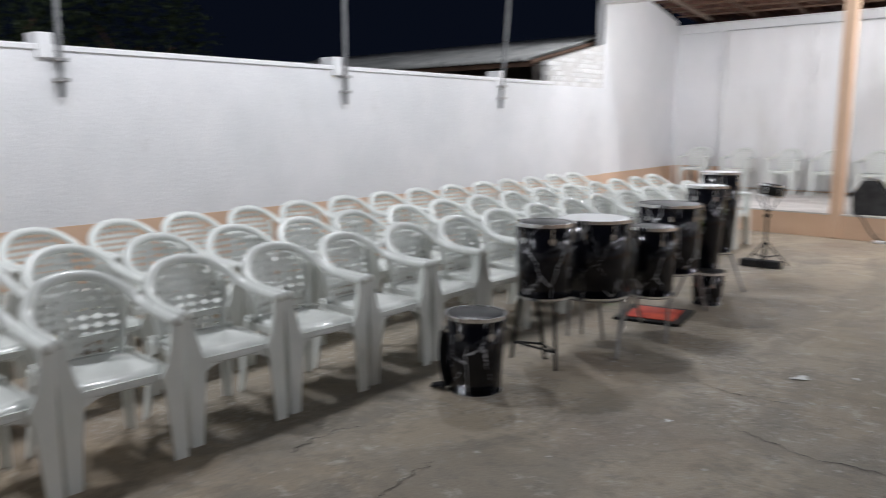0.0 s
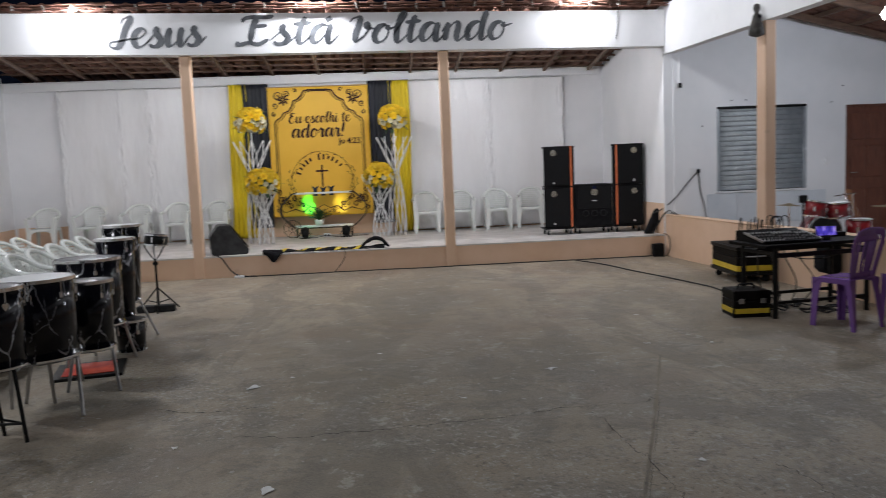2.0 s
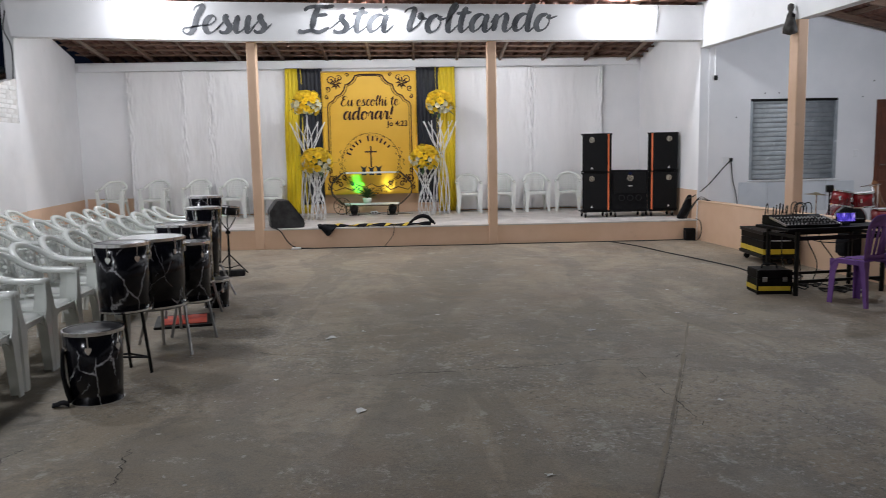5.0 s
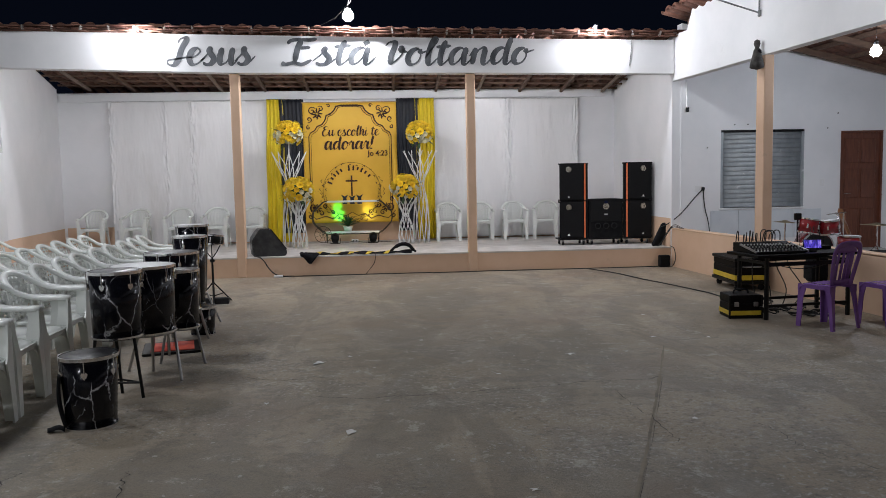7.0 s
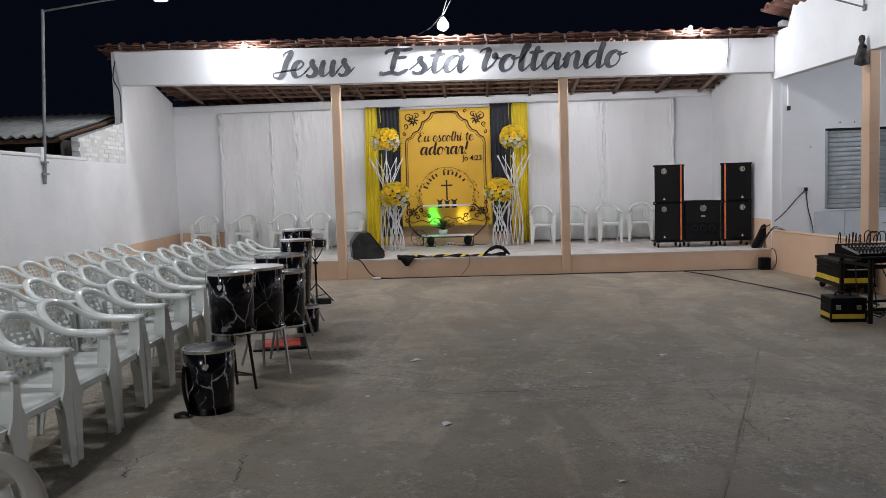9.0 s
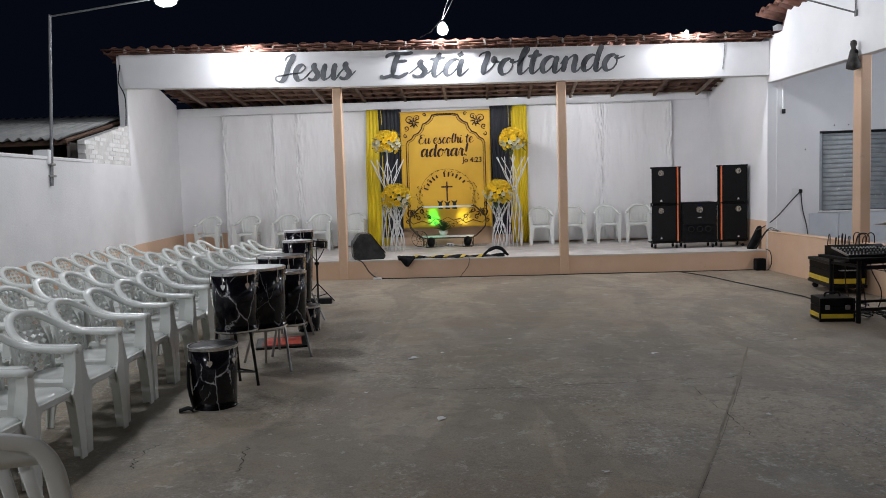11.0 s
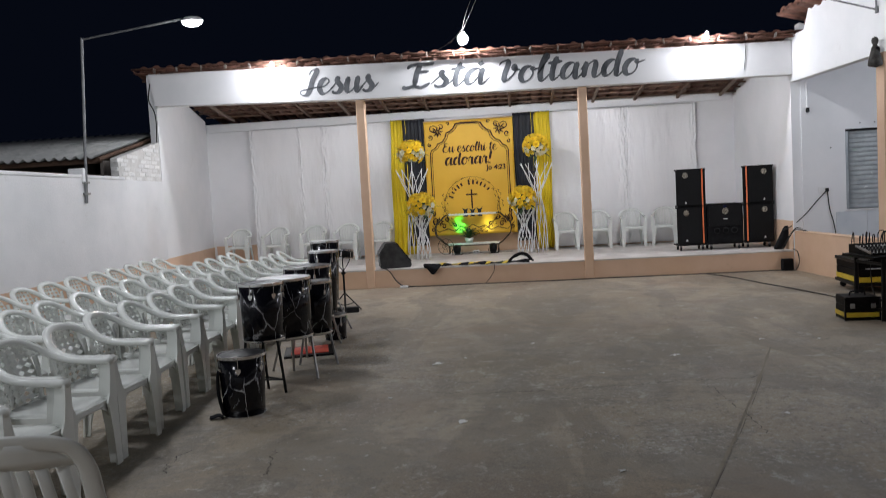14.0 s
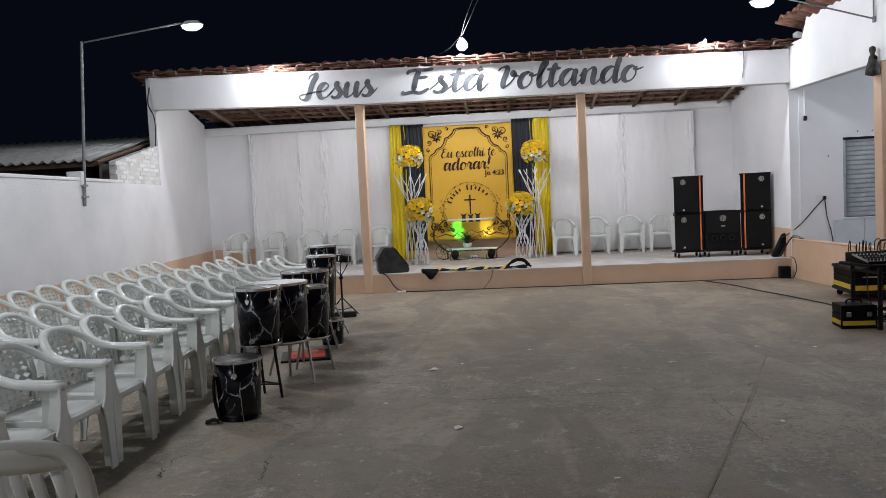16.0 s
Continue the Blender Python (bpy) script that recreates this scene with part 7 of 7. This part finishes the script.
tom("rack_tom", -0.22, -0.12, 0.45, 0.14, 0.21, 0.16)
tom("rack_tom", 0.10, -0.10, 0.43, 0.14, 0.20, -0.1)
tom("floor_tom", 0.50, 0.16, 0.10, 0.16, 0.28, 0.0)
m = Matrix.Translation((-0.02, 0.16, 0.23)) @ Matrix.Rotation(radians(90), 4, "X")
bd = part("bass_drum_shell", transform(lathe(bmesh.new(), [(0.21, -0.16), (0.22, -0.16), (0.22, 0.16), (0.21, 0.16)], 40), m), "red_drum", kit, "red lacquered shell", True)
part("front_head", transform(lathe(bmesh.new(), [(0, 0.15), (0.212, 0.15)], 40), m), "black_skin", bd, "black front head")
part("hoop", transform(hoop(bmesh.new(), 0.222, 0.145, 0.03, 0.010, 40), m), "chrome", bd)


def cymbal(x, y, z, r, tilt, name="cymbal"):
    st = part(name + "_stand", tube(bmesh.new(), [(x, y, 0.0), (x, y, z)], 0.011, 8), "chrome", kit)
    for k in range(3):
        a = k * 2.094 + 0.4
        part("foot", tube(bmesh.new(), [(x, y, 0.25), (x + 0.25 * math.cos(a), y + 0.25 * math.sin(a), 0.0)], 0.008, 6), "chrome", st)
    part("plate", transform(lathe(bmesh.new(), [(0.006, 0.022), (0.03, 0.018), (0.05, 0.006), (r, -0.012), (r, -0.014), (0.05, 0.003), (0.006, 0.018)], 36), Matrix.Translation((x, y, z)) @ Matrix.Rotation(tilt, 4, "Y")), "brass", st, "brass cymbal", True)


cymbal(-0.45, 0.12, 0.61, 0.17, 0.06)
cymbal(0.80, -0.05, 0.56, 0.22, 0.03)
mstand = thing("microphone_stand", "black microphone stand with a clamp head", "microphone stand", place=pose(8.34, -2.05, VF))
part("pole", tube(bmesh.new(), [(0, 0, 0.02), (0, 0, 0.74)], 0.014, 8), "black_metal", mstand)
part("clamp", bx(-0.05, 0.05, -0.03, 0.03, 0.64, 0.74, bevel=0.012), "black_metal", mstand)
part("base", lathe(bmesh.new(), [(0, 0), (0.12, 0), (0.11, 0.02), (0, 0.025)], 24), "black_metal", mstand)


def guitar(label, place, wood, head):
    """Guitar leaning on its stand: body, neck, headstock with pegs."""
    ob = thing("guitar", label, "guitar", "guitars on the veranda", place)
    bm = bmesh.new()
    out = []
    for k in range(28):
        a = 2 * math.pi * k / 28
        r = 0.17 + 0.035 * math.cos(2 * a) + (0.03 if math.sin(a) < 0 else 0)
        out.append((r * math.cos(a), 0.24 + 0.23 * math.sin(a)))
    prism(bm, out, "y", -0.025, 0.025)
    bmesh.ops.bevel(bm, geom=bm.edges[:], offset=0.006, segments=1, affect="EDGES")
    part("body", bm, wood, ob)
    part("neck", bx(-0.026, 0.026, -0.04, -0.015, 0.42, 0.98, bevel=0.006), head, ob, "pale maple neck")
    bm = bmesh.new()
    prism(bm, [(-0.026, 0.97), (0.026, 0.97), (0.05, 1.02), (0.045, 1.14), (0.0, 1.17), (-0.03, 1.13)], "y", -0.036, -0.02)
    h = part("headstock", bm, head, ob)
    for k in range(6):
        part("peg", tube(bmesh.new(), [(-0.03, -0.028, 1.0 + 0.024 * k), (-0.075, -0.028, 1.0 + 0.024 * k)], 0.008, 6), "chrome", h)
    part("bridge", bx(-0.04, 0.04, -0.035, -0.025, 0.16, 0.19), "chrome", ob)
    for k in range(6):
        part("string", tube(bmesh.new(), [(-0.018 + 0.007 * k, -0.043, 0.17), (-0.018 + 0.007 * k, -0.043, 1.0)], 0.0012, 4), "chrome", ob)
    part("stand_leg", tube(bmesh.new(), [(0, 0.2, 0.0), (0, 0.03, 0.5)], 0.012, 6), "black_metal", ob)
    part("cradle", tube(bmesh.new(), [(-0.14, -0.06, 0.0), (-0.1, 0.03, 0.03), (0.1, 0.03, 0.03), (0.14, -0.06, 0.0)], 0.010, 6), "black_metal", ob)
    return ob


guitar("electric guitar with pale neck leaning on a stand", pose(10.32, -2.0, VF - 0.28, -8, -22, 10), "red_drum", "wood_light")
guitar("brown bass guitar leaning on a stand", pose(9.65, -1.7, VF - 0.32, -8, -20, -10), "wood_mid", "wood_mid")
ms2 = thing("music_stand", "thin chrome microphone stand with boom arm", "microphone stand", place=pose(9.12, -1.9, VF))
part("pole", tube(bmesh.new(), [(0, 0, 0.0), (0, 0, 0.72)], 0.010, 8), "chrome", ms2)
part("boom", tube(bmesh.new(), [(-0.26, 0, 0.70), (0.04, 0, 0.73)], 0.008, 8), "chrome", ms2)
part("base", lathe(bmesh.new(), [(0, 0), (0.11, 0), (0.1, 0.018), (0, 0.022)], 24), "black_metal", ms2)
bxx = thing("amplifier", "black instrument amplifier on the veranda floor", "amplifier", place=pose(8.2, -4.4, VF, 0, 0, 5))
part("cabinet", bx(-0.2, 0.2, -0.14, 0.14, 0, 0.40, bevel=0.012), "black_box", bxx)
part("grille", bx(-0.17, 0.17, -0.152, -0.14, 0.04, 0.28), "grille", bxx)

# ---- neighbouring shed beyond the west wall ----
shed = thing("shed", "neighbouring shed with a grey corrugated roof and limewashed brick gable", "shed")
x0, x1, ya, yb, za, zb = -12.5, -4.02, -1.55, 0.95, 2.50, 3.08


def corr(u, v):
    x = x0 + (x1 - x0) * u
    return (x, ya + (yb - ya) * v, za + (zb - za) * v + 0.028 * math.sin(2 * math.pi * x / 0.177))


part("roof", sheet(bmesh.new(), 380, 3, corr, 0.008), "sheet", shed, "grey corrugated fibre-cement sheets", True)
part("bargeboard", tube(bmesh.new(), [(x1 + 0.02, ya, za - 0.05), (x1 + 0.02, yb, zb - 0.05)], 0.035, 6), "timber", shed)
part("rear_wall", bx(x0, x1 - 0.1, yb - 0.1, yb + 0.1, 0, zb - 0.03), "dark_void", shed, "dark unplastered wall")
part("side_wall", bx(-4.15, -4.0, -1.4, yb - 0.1, 0, 2.44), "dark_void", shed, "dark unplastered wall")
for x in (-4.1, -6.5, -9.0, -11.5):
    part("post", bx(x - 0.05, x + 0.05, ya + 0.15, ya + 0.25, 0, za), "timber", shed)
part("rafter", bx(x0, x1, ya + 0.12, ya + 0.2, za - 0.10, za - 0.03), "timber", shed)
# brick infill on the wall head, course by course
infill = thing("brick_gable", "rough limewashed brick infill on the yard wall head", "brickwork")
bm = bmesh.new()
prism(bm, [(-1.50, 2.102), (-0.002, 2.102), (-0.002, 2.80), (-1.50, 2.46)], "x", LX - 0.145, LX - 0.012)
part("mortar_bed", bm, "mortar", infill)
brick_me = finish(bx(0, 0.19, -0.055, 0.055, 0, 0.062, bevel=0.006), "brick", "brick")
rd = random.Random(4)
for c in range(10):
    z = 2.106 + c * 0.072
    y = -1.53 + (0.1 if c % 2 else 0.0) + rd.uniform(-0.02, 0.02)
    while y < -0.02:
        if z + 0.06 < 2.46 + (y + 1.5) * 0.227 + 0.02 and y + 0.19 < 0.04:
            ob = new("brick", brick_me)
            ob.parent = infill
            ob.matrix_basis = Matrix.Translation((LX - 0.064 + rd.uniform(-0.007, 0.007), y, z)) @ Matrix.Rotation(radians(90), 4, "Z") @ Matrix.Rotation(rd.uniform(-0.03, 0.03), 4, "Z")
        y += 0.2

# dark trees beyond the west wall
rd = random.Random(12)
for tx, ty, tr in ((-9.5, -7.5, 1.9), (-12.0, -4.0, 2.2), (-11.5, -11.0, 2.3)):
    tree = thing("tree", "dark leafy tree beyond the yard wall at night", "tree", "trees beyond the yard wall", pose(tx, ty, -0.03))
    part("trunk", tube(bmesh.new(), [(0, 0, 0), (0.1, 0.05, 1.4), (0.05, 0.1, 2.6)], [0.16, 0.12, 0.08], 8), "timber", tree)
    for k in range(5):
        a = k * 1.257
        part("limb", tube(bmesh.new(), [(0.07, 0.06, 1.9 + 0.1 * k), (0.8 * math.cos(a), 0.8 * math.sin(a), 3.0 + 0.1 * k)], [0.06, 0.025], 6), "timber", tree)
    vs, fs = [], []
    for k in range(2200):
        d = Vector((rd.gauss(0, 1), rd.gauss(0, 1), rd.gauss(0, 0.7)))
        d = d.normalized() * tr * rd.uniform(0.25, 1.0) ** 0.5
        d *= 0.75 + 0.35 * noise.noise(d * 1.1 + Vector((tx, ty, 0)))
        c = d + Vector((0, 0, 3.4))
        q = Euler((rd.uniform(0, 6), rd.uniform(0, 6), rd.uniform(0, 6))).to_matrix()
        i = len(vs)
        l = rd.uniform(0.07, 0.14)
        vs += [tuple(c + q @ Vector(p)) for p in ((0, 0, 0), (l * 0.35, l * 0.5, 0), (0, l, 0.02), (-l * 0.35, l * 0.5, 0))]
        fs.append((i, i + 1, i + 2, i + 3))
    me = bpy.data.meshes.new("crown")
    me.from_pydata(vs, [], fs)
    me.materials.append(M["far_green"])
    cr = new("crown", me)
    cr.parent = tree

# ---- floor details ----
def floor_line(label, pts, w, seed, wob=0.02, material="crack", z=0.0035):
    """A crack or joint: an uneven dark ribbon lying in the floor."""
    rd = random.Random(seed)
    path = smooth_path([(x, y, 0) for x, y in pts], 7)
    bm = bmesh.new()
    prev = None
    for i, p in enumerate(path):
        d = (path[min(i + 1, len(path) - 1)] - path[max(i - 1, 0)]).normalized()
        s = Vector((-d.y, d.x, 0))
        c = p + s * rd.uniform(-wob, wob)
        ww = w * rd.uniform(0.25, 1.3) * (0.3 if i in (0, len(path) - 1) else 1)
        pair = (bm.verts.new(c - s * ww + Vector((0, 0, z))), bm.verts.new(c + s * ww + Vector((0, 0, z))))
        if prev:
            bm.faces.new((prev[0], pair[0], pair[1], prev[1]))
        prev = pair
    structure("floor_crack" if material == "crack" else "floor_joint", bm, material, label)


SEAM = [(5.6, -4.5), (5.2, -5.4), (4.86, -6.2), (4.45, -7.25), (4.03, -8.3), (3.68, -9.15), (3.36, -9.9), (2.86, -11.1)]
floor_line("filled straight joint in the concrete floor", SEAM[2:], 0.013, 1, 0.002, "joint", 0.0028)
floor_line("thin dark edge of the floor joint", [(x + 0.022, y) for x, y in SEAM[3:]], 0.0011, 32, 0.0015)
floor_line("thin crack across the concrete floor", [(1.83, -7.46), (2.05, -7.52), (2.26, -7.56), (2.46, -7.53), (2.67, -7.53), (2.88, -7.50), (3.09, -7.48), (3.30, -7.44), (3.51, -7.42), (3.77, -7.35), (4.05, -7.34), (4.37, -7.30), (4.43, -7.24)], 0.0036, 2)
floor_line("thin crack in the concrete floor", [(3.98, -7.45), (4.0, -7.66), (4.01, -8.07), (4.05, -8.23), (4.03, -8.46), (4.06, -8.75)], 0.0022, 3)
floor_line("thin crack in the concrete floor", [(1.01, -8.79), (1.02, -8.93), (1.06, -9.14), (1.07, -9.25)], 0.0036, 4)
floor_line("thin crack in the concrete floor", [(0.43, -8.75), (0.40, -8.84), (0.41, -9.04), (0.45, -9.2)], 0.0036, 5)
floor_line("thin crack in the concrete floor", [(4.62, -8.4), (4.67, -8.53), (4.68, -8.83), (4.72, -9.0), (4.95, -9.3)], 0.0022, 6)
floor_line("thin crack in the concrete floor", [(1.2, -6.8), (1.6, -6.95), (1.9, -6.9)], 0.004, 7)
floor_line("thin crack in the concrete floor", [(2.9, -10.4), (3.0, -10.8), (3.3, -11.2)], 0.005, 8)
rd = random.Random(21)
for x, y, s in ((1.80, -6.42, 0.075), (3.96, -6.40, 0.06), (2.16, -8.30, 0.06), (2.05, -6.2, 0.03), (3.25, -7.0, 0.025), (4.9, -5.8, 0.035), (5.4, -5.9, 0.03), (1.55, -7.6, 0.03), (4.3, -8.3, 0.03), (2.7, -5.6, 0.025), (5.2, -4.6, 0.025), (3.1, -9.3, 0.03)):
    bit = thing("paper_scrap", "crumpled white scrap on the concrete floor", "litter", "white scraps on the floor", pose(x, y, 0, 0, 0, rd.uniform(0, 360)))
    ph0 = rd.uniform(0, 6)
    part("scrap", sheet(bmesh.new(), 5, 4, lambda u, v: (s * (u - 0.5) * 1.5 * (0.8 + 0.3 * math.sin(5 * v + ph0)), s * (v - 0.5) * (0.8 + 0.3 * math.sin(4 * u + ph0)), 0.005 + 0.05 * s * abs(math.sin(4 * u + 3 * v + ph0))), 0.002), "paper", bit)

# loose and lifted flakes of cement skin, thickest where the floor is worn
rd = random.Random(33)
vs, fs = [], []
SPOTS = ((3.12, -8.76, 0.30, 0.13, 150), (0.86, -6.3, 0.22, 0.5, 130), (1.65, -6.6, 0.4, 0.3, 70), (4.0, -6.5, 0.5, 0.4, 90), (1.0, -8.2, 0.5, 0.4, 70), (2.3, -7.1, 0.6, 0.4, 70), (3.4, -6.4, 0.9, 0.5, 60), (0.95, -5.2, 0.2, 0.6, 90), (3.2, -5.5, 2.2, 2.5, 160))
for cx, cy, sx, sy, n in SPOTS:
    for k in range(n):
        x, y = cx + rd.gauss(0, sx), cy + rd.gauss(0, sy)
        if not (0.3 < x < 6.4 and -11.0 < y < -0.4):
            continue
        r = 0.004 + 0.015 * rd.random() ** 2.5
        m = rd.choice((5, 6, 7))
        a0, flat = rd.uniform(0, 6.28), rd.uniform(0.35, 0.9)
        tilt = rd.uniform(-0.03, 0.03)
        i = len(vs)
        for z in (0.0005, 0.0024):
            for j in range(m):
                a = a0 + 6.283 * j / m
                q = r * rd.uniform(0.6, 1.2)
                u, v = q * math.cos(a), q * math.sin(a) * flat
                vs.append((x + u * math.cos(a0) - v * math.sin(a0), y + u * math.sin(a0) + v * math.cos(a0), z + (tilt * u if z > 0.002 else 0)))
        fs.append(tuple(i + m + j for j in range(m)))
        fs += [(i + j, i + (j + 1) % m, i + m + (j + 1) % m, i + m + j) for j in range(m)]
me = bpy.data.meshes.new("cement_flakes")
me.from_pydata(vs, [], fs)
me.materials.append(M["flake"])
tagged(new("cement_flakes", me), "pale flakes of cement on the worn concrete floor", "flakes", "", "stuff")
